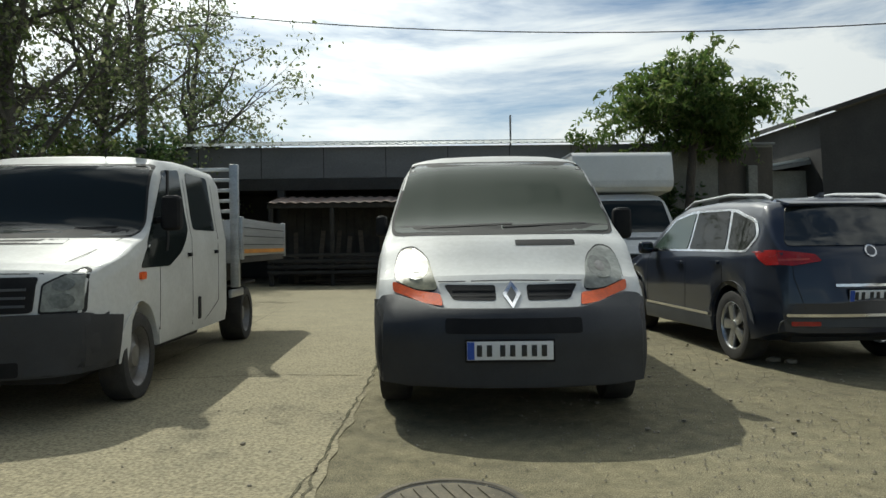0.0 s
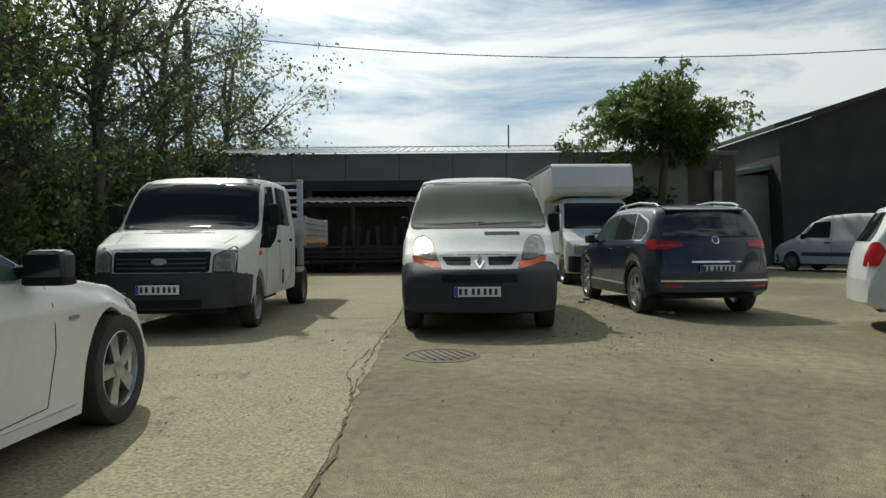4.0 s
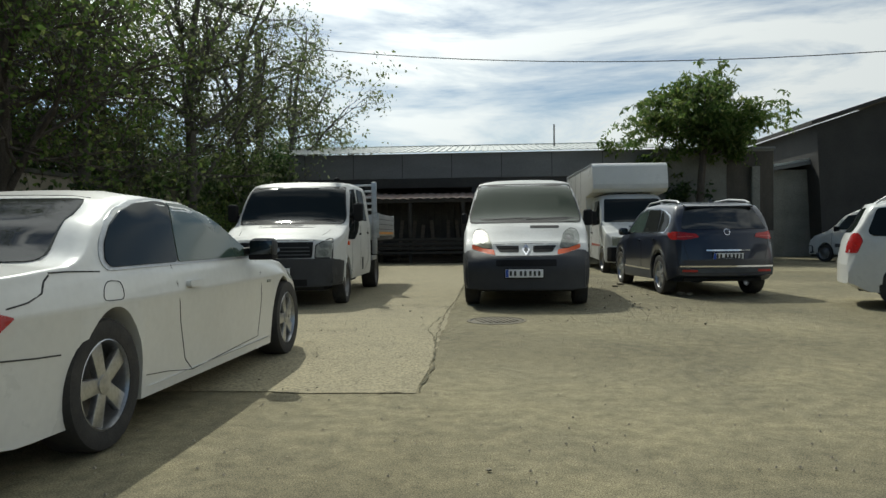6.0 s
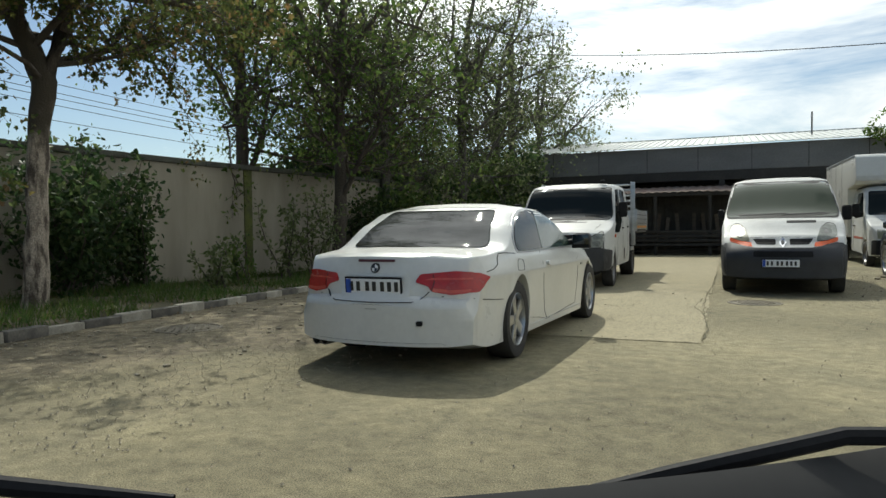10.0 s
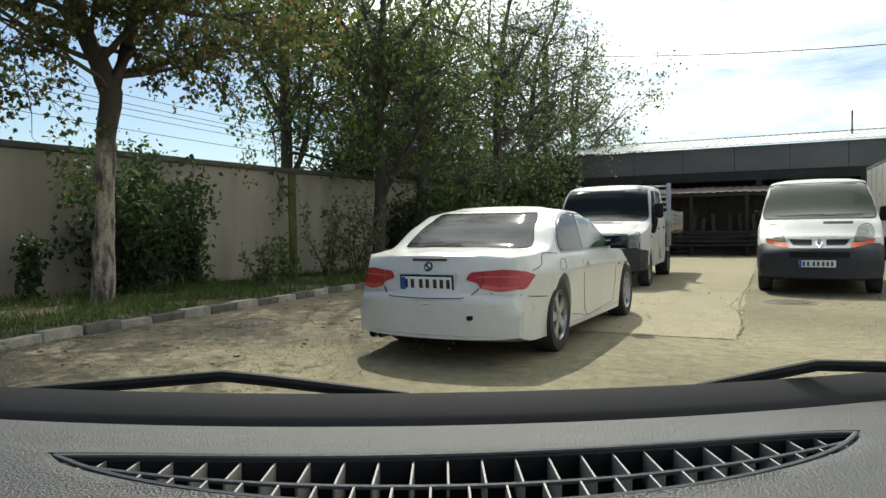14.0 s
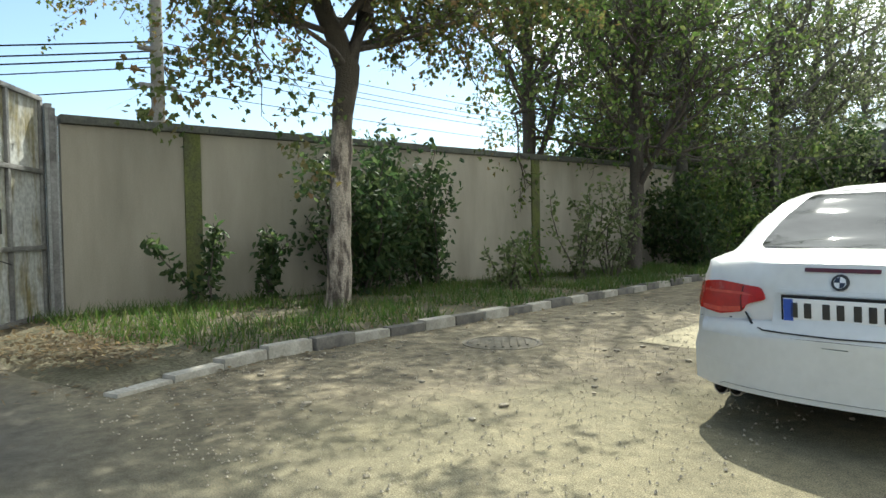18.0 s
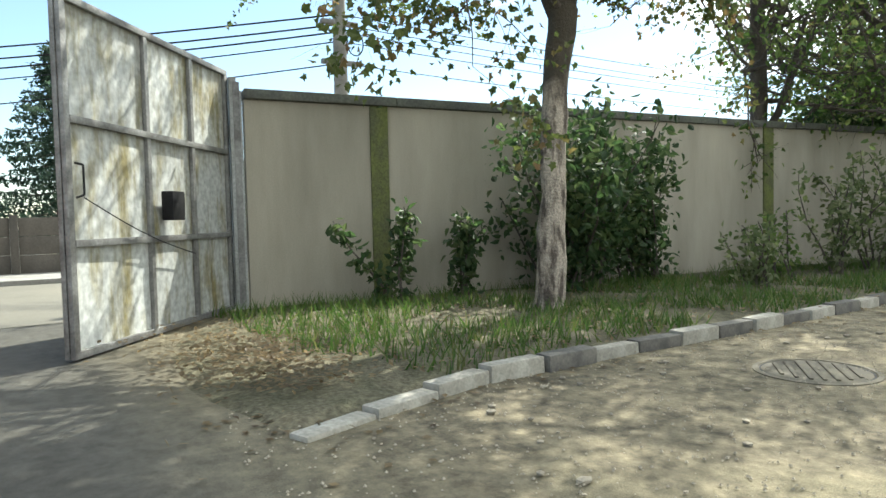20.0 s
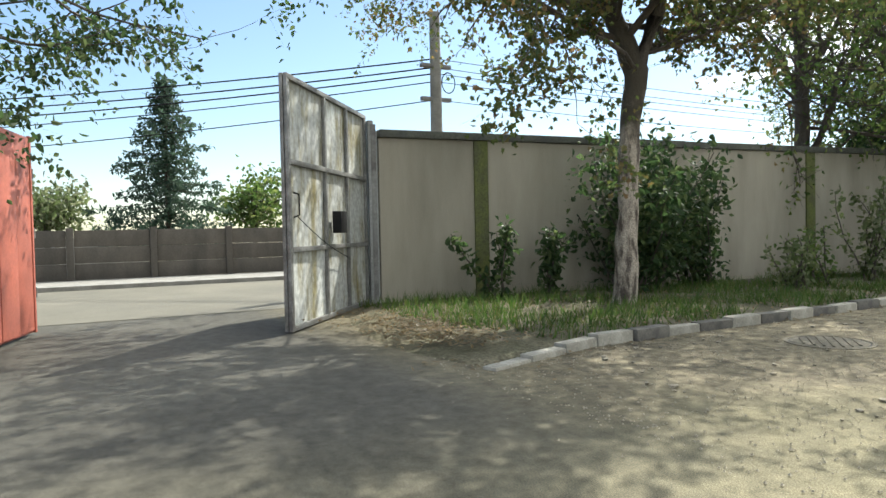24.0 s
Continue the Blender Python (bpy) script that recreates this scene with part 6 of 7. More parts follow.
    for x in (0.02, 2.44):
        part("frame_post", box(x - 0.025, x + 0.025, -0.016, 0.016, 0.03, 2.34, 0.005), M_RED_GATE, red)
    for z in (0.5, 1.2, 1.9):
        part("hinge", rod((-0.03, 0.0, z - 0.06), (-0.03, 0.0, z + 0.06), 0.022, 0.022, 10), M_GATE_BAR, red)


build_gate()


# ---- fence across the street ----
fence = thing("street_fence", "dark weathered concrete panel fence across the street", "fence", pose(-20.8, 0, 0.1), kind="structure")
rng = random.Random(4)
for k in range(-16, 18):
    y = k * 1.85 + 0.8
    part("post", box(-0.09, 0.09, y - 0.08, y + 0.08, -0.1, 1.27, 0.01), M_FENCE, fence)
    for j in range(3):
        part("panel", box(-0.03, 0.03, y + 0.085, y + 1.765, j * 0.405, j * 0.405 + 0.397, 0.008), M_FENCE, fence)


# ---- buildings ----
def build_shed():
    root = thing("long_shed", "long grey shed with a ribbed metal roof and an open dark porch", "building", pose(0, 21.5, 0), kind="structure")
    part("fascia", box(-9.5, 6.6, 0.0, 0.15, 3.36, 4.36, 0.01), M_FACADE, root, "grey sheet fascia")
    for k in range(9):
        part("fascia_joint", box(-9.5 + k * 2.0 - 0.012, -9.5 + k * 2.0 + 0.012, -0.006, 0.01, 3.38, 4.34), M_FACADE_DARK, root)
    # lintel, back wall, soffit and posts: the porch's shade is put into their near-black colour
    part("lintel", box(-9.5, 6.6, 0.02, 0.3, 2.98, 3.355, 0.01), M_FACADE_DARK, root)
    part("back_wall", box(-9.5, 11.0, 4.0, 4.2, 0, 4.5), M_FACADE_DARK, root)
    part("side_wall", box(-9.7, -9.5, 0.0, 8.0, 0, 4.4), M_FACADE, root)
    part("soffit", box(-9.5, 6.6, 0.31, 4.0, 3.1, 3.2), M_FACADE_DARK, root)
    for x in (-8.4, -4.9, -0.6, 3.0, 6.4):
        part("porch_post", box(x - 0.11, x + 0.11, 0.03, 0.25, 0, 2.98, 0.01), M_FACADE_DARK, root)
    # roof sheet with ribs
    bm = bmesh.new()
    prof = []
    x = -9.8
    while x < 6.9:
        for dx, z in ((0.0, 0.0), (0.21, 0.0), (0.225, 0.035), (0.265, 0.035), (0.28, 0.0)):
            prof.append((x + dx, z))
        x += 0.28
    for y, z in ((-0.22, 4.40), (6.0, 5.42)):
        for p in prof:
            bm.verts.new((p[0], y, z + p[1]))
    bm.verts.ensure_lookup_table()
    m = len(prof)
    for k in range(m - 1):
        bm.faces.new((bm.verts[k], bm.verts[k + 1], bm.verts[m + k + 1], bm.verts[m + k]))
    ex = bmesh.ops.extrude_face_region(bm, geom=list(bm.faces))
    bmesh.ops.translate(bm, verts=[g for g in ex["geom"] if isinstance(g, bmesh.types.BMVert)], vec=(0, 0, -0.02))
    bmesh.ops.recalc_face_normals(bm, faces=bm.faces)
    part("roof", bm, M_ROOF, root, "pale ribbed metal roof", smooth=20)
    part("ridge_cap", box(-9.8, 6.9, 5.9, 6.3, 5.40, 5.46, 0.01), M_ROOF, root)
    part("vent_pipe", rod((2.9, 3.0, 4.8), (2.9, 3.0, 5.9), 0.035), M_STEEL, root)
    # solid stretch beside the porch
    part("plaster_wall", box(6.6, 11.1, 0.0, 0.3, 0, 4.28, 0.02), M_PLASTER, root, "weathered grey plaster wall")
    part("plaster_panel", box(9.3, 11.08, -0.012, -0.003, 1.1, 4.2), M_FENCE, root)
    part("buttress", box(10.2, 10.5, -0.2, -0.013, 0, 3.6, 0.02), M_PLASTER, root)
    part("cap", box(6.55, 11.15, -0.06, 0.36, 4.283, 4.36, 0.01), M_FACADE, root)
    low = thing("low_annex", "low dark building with a sloping sheet roof", "building", pose(11.3, 23.2, 0), kind="structure")
    part("wall", box(0, 5.0, 0, 4, 0, 3.6, 0.01), M_PLASTER, low)
    part("roof", prism([(-0.3, 3.62), (-0.3, 3.70), (5.0, 4.55), (5.0, 4.45)], 1, -0.3, 4.2), M_ROOF, low)
    part("gutter", prism([(-0.3, 3.45), (-0.3, 3.60), (5.0, 4.44), (5.0, 4.29)], 1, -0.36, -0.31), M_FACADE, low)
    big = thing("dark_shed", "tall dark shed with a sloping roof edge", "building", pose(13.05, 22.2, 0), kind="structure")
    part("gable_wall", prism([(0.25, 0), (0, 5.3), (9.0, 8.15), (18.0, 5.3), (18.0, 0)], 1, 0, 0.25), M_FACADE_DARK, big)
    part("side_wall", prism([(0.25, 0), (0, 5.3), (0.2, 5.36), (0.45, 0)], 1, 0.25, 14), M_FACADE_DARK, big)
    for s in (0, 1):
        e = [(-0.35, 5.26), (9.0, 8.22), (9.0, 8.37), (-0.35, 5.41)]
        part("roof_slope", prism(e if s == 0 else [(18.0 - x, z) for x, z in e], 1, -0.35, 14), M_FACADE_DARK, big)
    part("pale_door", box(4.6, 7.4, -0.08, -0.021, 0.2, 4.45, 0.02), M_FACADE, big, "pale sheet door")
    part("door_frame", box(4.45, 7.55, -0.10, -0.022, 4.46, 4.65, 0.02), M_FACADE_DARK, big)


build_shed()


def build_lean_to():
    root = thing("lean_to", "dark lean-to of timber under a wavy rusty sheet roof", "shelter", pose(-4.9, 19.6, 0))
    bm = bmesh.new()
    n = 76
    rows = []
    for y, z in ((0.0, 2.46), (1.9, 2.75)):
        rows.append([bm.verts.new((k * 0.078, y, z + 0.022 * math.sin(k * 1.57) + 0.03 * noise.noise(Vector((k * 0.08, y, 3))))) for k in range(n)])
    for k in range(n - 1):
        bm.faces.new((rows[0][k], rows[0][k + 1], rows[1][k + 1], rows[1][k]))
    ex = bmesh.ops.extrude_face_region(bm, geom=list(bm.faces))
    bmesh.ops.translate(bm, verts=[g for g in ex["geom"] if isinstance(g, bmesh.types.BMVert)], vec=(0, 0, -0.012))
    bmesh.ops.recalc_face_normals(bm, faces=bm.faces)
    part("roof", bm, M_RUST, root, "wavy rusty roof sheet")
    # the darkness under the roof is put into the timber's near-black colour
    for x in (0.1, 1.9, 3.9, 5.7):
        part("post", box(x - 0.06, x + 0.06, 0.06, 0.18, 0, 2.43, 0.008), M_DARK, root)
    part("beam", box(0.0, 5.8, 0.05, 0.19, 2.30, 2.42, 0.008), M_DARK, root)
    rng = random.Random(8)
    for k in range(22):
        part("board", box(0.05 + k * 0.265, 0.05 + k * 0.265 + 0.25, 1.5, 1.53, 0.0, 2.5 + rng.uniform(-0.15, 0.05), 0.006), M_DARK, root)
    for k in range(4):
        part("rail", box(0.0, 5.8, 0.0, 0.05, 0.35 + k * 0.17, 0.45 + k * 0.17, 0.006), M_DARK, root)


build_lean_to()


def build_timber_stack():
    root = thing("timber_stack", "untidy stack of old boards under the lean-to", "timber", pose(-4.6, 19.85, 0))
    rng = random.Random(33)
    for k in range(34):
        z = 0.06 + 0.075 * (k // 3)
        l, x = rng.uniform(1.8, 3.6), rng.uniform(0.0, 1.9)
        bm = box(-l / 2, l / 2, -0.09, 0.09, -0.018, 0.018, 0.003, 1)
        ob = part("board", bm, M_OLD_WOOD, root)
        ob.matrix_basis = Matrix.Translation((x + l / 2, 0.25 + 0.24 * (k % 3), z)) @ Matrix.Rotation(rng.uniform(-0.06, 0.06), 4, "Z") @ Matrix.Rotation(rng.uniform(-0.02, 0.02), 4, "Y")
    for k in range(9):
        bm = box(-0.07, 0.07, -0.015, 0.015, 0, rng.uniform(1.5, 2.1), 0.003, 1)
        ob = part("leaning_board", bm, M_OLD_WOOD, root)
        ob.matrix_basis = Matrix.Translation((0.4 + 0.52 * k + rng.uniform(-0.12, 0.12), 0.98, 0.0)) @ Matrix.Rotation(-0.17, 4, "X") @ Matrix.Rotation(rng.uniform(-0.12, 0.12), 4, "Y")


build_timber_stack()


# ---- poles and wires ----
def build_poles():
    p = thing("utility_pole", "dark wooden utility pole among the trees", "pole", pose(-9.75, 22.6, 0))
    part("shaft", rod((0, 0, -0.3), (0.0, 0, 9.7), 0.19, 0.14, 14), M_POLE_WOOD, p)
    part("pole_cap", rod((0, 0, 9.7), (0, 0, 9.78), 0.15, 0.05, 12), M_POLE_WOOD, p)
    s = thing("street_pole", "tall grey concrete street pole behind the wall", "pole", pose(-15.04, -1.45, 0))
    part("shaft", rod((0, 0, -0.3), (0, 0, 5.75), 0.15, 0.11, 14), M_POLE, s)
    part("bracket", box(-0.06, 0.06, -0.35, 0.35, 4.58, 4.66, 0.01), M_STEEL, s)
    part("bracket", box(-0.06, 0.06, -0.35, 0.35, 3.88, 3.96, 0.01), M_STEEL, s)
    bm = bmesh.new()
    for k in range(14):
        a0, a1 = 2 * math.pi * k / 14, 2 * math.pi * (k + 1) / 14
        rod((0.05, 0.28 + 0.16 * math.cos(a0), 4.28 + 0.22 * math.sin(a0)), (0.05, 0.28 + 0.16 * math.cos(a1), 4.28 + 0.22 * math.sin(a1)), 0.012, 0.012, 6, bm)
    part("cable_coil", bm, M_BLACK, s)

    def wire(label, a, b, sag, r=0.012):
        a, b = Vector(a), Vector(b)
        cu = bpy.data.curves.new("overhead_wire", "CURVE")
        cu.dimensions, cu.bevel_depth, cu.bevel_resolution = "3D", r, 1
        sp = cu.splines.new("POLY")
        sp.points.add(24)
        for k in range(25):
            t = k / 24
            q = a.lerp(b, t)
            sp.points[k].co = (q.x, q.y, q.z - 4 * sag * t * (1 - t), 1)
        cu.materials.append(M_BLACK)
        tagged(new("overhead_wire", cu), label, "wire", "overhead wires")
    wire("thin dark wire slung high over the yard", (-9.75, 22.6, 9.3), (32.0, 13.0, 8.22), 1.82, 0.016)
    for z, z2, sag in ((4.78, 4.82, 0.3), (4.60, 4.65, 0.35), (4.47, 4.34, 0.35), (4.30, 4.04, 0.35), (3.91, 3.25, 0.3)):
        wire("black overhead street cable on concrete poles", (-15.04, -1.45, z), (-29.2, -19.3, z2), sag, 0.016 if z > 4.4 else 0.012)
        wire("black overhead street cable on concrete poles", (-15.04, -1.45, z), (-15.0, 28, z + 0.3), sag, 0.008)
    far = thing("street_pole", "tall grey concrete street pole farther down the street", "pole", pose(-29.2, -19.3, 0))
    part("shaft", rod((0, 0, -0.3), (0, 0, 6.4), 0.15, 0.10, 14), M_POLE, far)
    far = thing("street_pole", "tall grey concrete street pole up the street", "pole", pose(-15.0, 28, 0))
    part("shaft", rod((0, 0, -0.3), (0, 0, 6.4), 0.15, 0.10, 14), M_POLE, far)


build_poles()


# ---- plants ----
def tube(bm, pts, radii, sides=7):
    rings = []
    up = Vector((0.3, 0.2, 1)).normalized()
    for i, p in enumerate(pts):
        d = (pts[min(i + 1, len(pts) - 1)] - pts[max(i - 1, 0)]).normalized()
        u = d.cross(up)
        u = u.normalized() if u.length > 0.05 else d.orthogonal().normalized()
        v = d.cross(u)
        rings.append([bm.verts.new(p + (u * math.cos(2 * math.pi * k / sides) + v * math.sin(2 * math.pi * k / sides)) * radii[i]) for k in range(sides)])
    for a, b in zip(rings, rings[1:]):
        for k in range(sides):
            bm.faces.new((a[k], a[(k + 1) % sides], b[(k + 1) % sides], b[k]))


LEAF_PLAIN = ((0, 0), (0.28, 0.42), (0.62, 0.36), (1.0, 0), (0.62, -0.36), (0.28, -0.42))
LEAF_LOBED = ((0, 0), (0.10, 0.42), (0.30, 0.30), (0.52, 0.62), (0.62, 0.24), (1.0, 0), (0.62, -0.24), (0.52, -0.62), (0.30, -0.30), (0.10, -0.42))


def leaf_mesh(name, centres, size, material, parent, seed, label="", aspect=1.5, droop=0.3, shape=LEAF_PLAIN):
    """A crown of many small folded leaves, each an island of its own."""
    r = np.random.RandomState(seed)
    c = np.asarray(centres, float)
    n = len(c)
    d = r.normal(size=(n, 3))
    d[:, 2] -= droop
    d /= np.linalg.norm(d, axis=1)[:, None]
    o = np.cross(d, r.normal(size=(n, 3)))
    o /= np.linalg.norm(o, axis=1)[:, None] + 1e-9
    nn = np.cross(d, o)
    s = size * r.uniform(0.6, 1.3, (n, 1))
    tip, w = d * s * aspect, o * s * 0.5
    fold = nn * s * 0.18
    k = len(shape)
    curl = nn * s * 0.25
    v = np.stack([c + tip * u + w * 2 * t + fold * abs(t) * 2 - curl * u * u for u, t in shape], 1).reshape(-1, 3)
    q = np.arange(k * n).reshape(n, k)
    # two halves, joined along the midrib
    half = k // 2
    tri = [(0, j, j + 1) for j in range(1, half)] + [(0, j, j + 1) for j in range(half, k - 1)]
    faces = np.concatenate([q[:, list(t)] for t in tri])
    me = bpy.data.meshes.new(name)
    me.from_pydata(v.tolist(), [], faces.tolist())
    me.materials.append(material)
    ob = new(name, me)
    ob.parent = parent
    if label:
        ob["label"] = label
    return ob


def tree(name, label, at, seed, trunk, limbs, leaf, leaves, leaf_size, bark, spread=0.35, twig=0.9, pale=None, droop=0.3, depth=3, category="tree", aspect=1.5, shape=LEAF_PLAIN, frond=0.0, size=1.0):
    """A tree: trunk (list of points and radii), limbs as (start share of trunk, direction, length, radius), twigs and leaves."""
    rng = random.Random(seed)
    root = thing(name, label, category, Matrix.Translation(at) @ sized(size, size, size))
    pts = [Vector(p) for p, _ in trunk]
    rad = [r for _, r in trunk]
    bm = bmesh.new()
    fine = [pts[0]]
    fr = [rad[0] * 1.25]
    for (p, a), (q, b) in zip(zip(pts, rad), zip(pts[1:], rad[1:])):
        for k in range(1, 5):
            t = k / 4
            fine.append(p.lerp(q, t) + Vector((rng.uniform(-1, 1), rng.uniform(-1, 1), 0)) * a * 0.10)
            fr.append((a + (b - a) * t) * rng.uniform(0.95, 1.06))
    tube(bm, fine, fr, 12)
    part("trunk", bm, M_TRUNK if pale else bark, root, "pale flaking trunk, dark above" if pale else "", smooth=60)
    tips = []

    def grow(wood, p, d, length, r, level):
        n = 5
        line, rr = [p], [r]
        for k in range(n):
            d = (d + Vector((rng.gauss(0, 1), rng.gauss(0, 1), rng.gauss(0, 0.8))) * 0.16 + Vector((0, 0, 0.05 - (0.07 * droop * level)))).normalized()
            p = p + d * length / n
            line.append(p)
            rr.append(r * (1 - 0.72 * (k + 1) / n))
        tube(wood, line, rr, 7 if level == 0 else 5 if level == 1 else 4)
        if level >= depth - 1:
            tips.extend((line[k], line[k + 1]) for k in range(n))
        elif level >= depth - 2:
            tips.extend((line[k], line[k + 1]) for k in range(2, n))
        if level < depth:
            kids = (5, 5, 4, 3)[level]
            for j in range(kids):
                k = rng.randint(1, n)
                side = Vector((rng.gauss(0, 1), rng.gauss(0, 1), rng.gauss(0, 0.7))).normalized()
                grow(wood, line[k], (d * 0.55 + side * 0.75).normalized(), length * rng.uniform(0.42, 0.68), rr[k] * 0.75, level + 1)
    for share, d, length, r in limbs:
        i = min(len(fine) - 1, int(share * (len(fine) - 1)))
        wood = bmesh.new()
        grow(wood, fine[i], Vector(d).normalized(), length, r, 0)
        part("limb", wood, bark, root, smooth=60)
    if leaves:
        per = [rng.choice(tips) for _ in range(leaves)]
        # leaves stand in loose clumps along the twigs, with gaps between
        weight = {id(t): rng.random() ** 1.6 for t in tips}
        keep = [t for t in per if rng.random() < 0.25 + weight[id(t)]]
        c = [a.lerp(b, rng.random()) + Vector((rng.gauss(0, 1), rng.gauss(0, 1), rng.gauss(0, 1) - 0.3)) * spread * 0.5 for a, b in keep]
        if frond:
            # compound leaves: leaflets in pairs along a drooping stalk
            stalks, c = c[:len(c) // 14], []
            for p in stalks:
                d = Vector((p.x * 0.5 + rng.gauss(0, 0.7), p.y * 0.5 + rng.gauss(0, 0.7), rng.gauss(0.25, 0.35))).normalized()
                side = d.cross(Vector((0, 0, 1))).normalized()
                for j in range(14):
                    t = (j + 1) / 14
                    c.append(p + d * frond * t + Vector((0, 0, -0.5 * frond * t * t)) + side * (0.05 if j % 2 else -0.05))
        leaf_mesh("crown", [tuple(x) for x in c], leaf_size, leaf, root, seed, aspect=aspect, droop=droop + 0.3, shape=shape)
    return root


def build_trees():
    rng = random.Random(2)
    # tree on the verge with the pale trunk
    tree("tree", "autumn tree with a pale flaking trunk and browning leaves", (-9.42, -1.5, 0.03), 5,
         [((0, 0, -0.2), 0.165), ((0.05, 0.05, 1.2), 0.135), ((0.05, 0.1, 2.3), 0.135), ((0.12, 0.15, 3.05), 0.155), ((-0.08, -0.08, 3.9), 0.12), ((-0.22, -0.30, 4.8), 0.09)],
         [(0.60, (0.45, 0.62, 1.0), 3.6, 0.125), (0.97, (-0.1, -0.1, 1.2), 3.0, 0.085), (0.80, (-0.45, -0.95, 0.22), 3.5, 0.075), (0.88, (0.8, -0.6, 0.45), 2.9, 0.06), (0.66, (0.2, 1.0, 0.25), 3.4, 0.07), (0.72, (0.9, 0.1, 0.4), 2.6, 0.055), (0.84, (-0.9, 0.2, 0.5), 3.4, 0.065), (0.92, (-0.3, 0.8, 0.6), 2.8, 0.06), (0.64, (0.5, -0.9, 0.35), 2.2, 0.04), (0.70, (-0.6, -0.8, 0.3), 2.4, 0.045), (0.68, (0.7, 0.8, 0.25), 2.2, 0.04), (0.76, (-0.2, 1.0, 0.25), 2.6, 0.045), (0.78, (0.9, -0.3, 0.3), 2.2, 0.04), (0.86, (-0.5, -1.0, 0.2), 2.6, 0.04)],
         M_LEAF_DRY, 42000, 0.058, M_BARK, spread=0.15, pale=2.45, droop=0.5, aspect=1.3, shape=LEAF_LOBED, size=1.06)
    # trees along the wall
    row = [((-9.73, 7.08), 21, 6.2, M_LEAF, 11000, 0.09, M_BARK), ((-10.39, 10.80), 22, 6.8, M_LEAF_SILVER, 9500, 0.09, M_BARK_GREY), ((-8.99, 13.97), 23, 7.0, M_LEAF_SILVER, 10500, 0.09, M_BARK_GREY),
           ((-9.32, 18.84), 24, 7.2, M_LEAF_SILVER, 10000, 0.10, M_BARK_GREY), ((-11.50, 5.40), 25, 7.4, M_LEAF, 9000, 0.09, M_BARK), ((-13.25, 12.09), 26, 7.0, M_LEAF_DRY, 10000, 0.10, M_BARK), ((-12.58, 15.48), 27, 7.2, M_LEAF, 10000, 0.11, M_BARK), ((-9.26, 25.52), 28, 6.8, M_LEAF_SILVER, 8500, 0.12, M_BARK_GREY)]
    labels = {21: "leafy green tree with a forked trunk by the wall", 22: "slender grey poplar by the wall", 23: "tall silvery poplar by the wall", 24: "silvery poplar with loose twigs near the shed", 25: "green tree leaning over the wall",
              26: "brownish tree behind the wall", 27: "dense green tree behind the wall", 28: "silvery poplar behind the far end of the wall"}
    for (x, y), seed, h, leaf, count, size, bark in row:
        r = random.Random(seed)
        limbs = []
        for k in range(10):
            a = 2.4 * k + r.uniform(-0.4, 0.4)
            limbs.append((0.30 + 0.072 * k, (math.cos(a) * 0.8, math.sin(a) * 0.8, r.uniform(0.5, 1.2)), r.uniform(2.4, 3.6), 0.075))
        limbs += [(1.0, (0.15, 0.1, 1), 3.6, 0.09), (0.75, (0.9, -0.4, 0.15), 2.6, 0.05), (0.62, (0.2, 0.9, -0.05), 2.4, 0.05), (0.68, (0.3, -0.9, 0.0), 2.4, 0.05), (0.42, (0.3, -0.9, -0.05), 2.4, 0.045), (0.40, (0.7, 0.7, -0.05), 2.3, 0.045), (0.44, (-0.6, 0.7, 0.05), 2.4, 0.045)]
        tree("tree", labels[seed], (x, y, 0.0), seed, [((0, 0, -0.3), 0.17), ((0.1, 0.05, h * 0.4), 0.14), ((0.0, 0.12, h * 0.7), 0.12), ((0.2, 0.1, h), 0.09)], limbs, leaf, int(count * (0.85 if seed in (24, 28) else 0.98)), size * 0.85, bark, spread=0.28, size=1.07)
    # broad dark tree in front of the shed's plain wall
    r = random.Random(31)
    limbs = [(0.84 + 0.016 * k, (math.cos(2.4 * k) * 0.9, math.sin(2.4 * k) * 0.5, r.uniform(0.25, 1.0)), r.uniform(1.4, 2.0), 0.06) for k in range(10)] + [(0.90, (1, -0.1, -0.05), 2.1, 0.06), (0.88, (-1, 0.1, 0.1), 1.9, 0.05), (0.99, (0.1, 0, 1), 1.7, 0.06)]
    tree("tree", "dark green tree with long leaflets growing before the shed", (7.9, 20.6, 0), 31, [((0, 0, -0.2), 0.16), ((0.1, 0, 2.4), 0.14), ((0.3, 0, 5.5), 0.12)], limbs, M_LEAF, 30000, 0.08, M_BARK, spread=0.25, droop=0.5, aspect=2.4, frond=0.5)
    # tree whose branch hangs in by the red gate
    tree("tree", "green tree whose branches hang over the red gate", (-11.2, -11.7, 0), 41, [((0, 0, -0.2), 0.16), ((0, 0.1, 2.2), 0.14), ((0.1, 0.2, 3.4), 0.12)],
         [(1.0, (0.8, 4.1, 0.5), 3.7, 0.07), (0.97, (0.9, 3.1, 0.9), 3.2, 0.06), (0.98, (0.5, 3.4, -0.2), 3.1, 0.06), (1.0, (-0.6, -0.4, 0.8), 2.6, 0.06), (0.92, (1.2, 3.0, 0.2), 2.8, 0.05), (1.0, (1.5, 2.0, 2.0), 2.8, 0.05)], M_LEAF_DARK, 22000, 0.058, M_BARK, spread=0.17, droop=0.5)


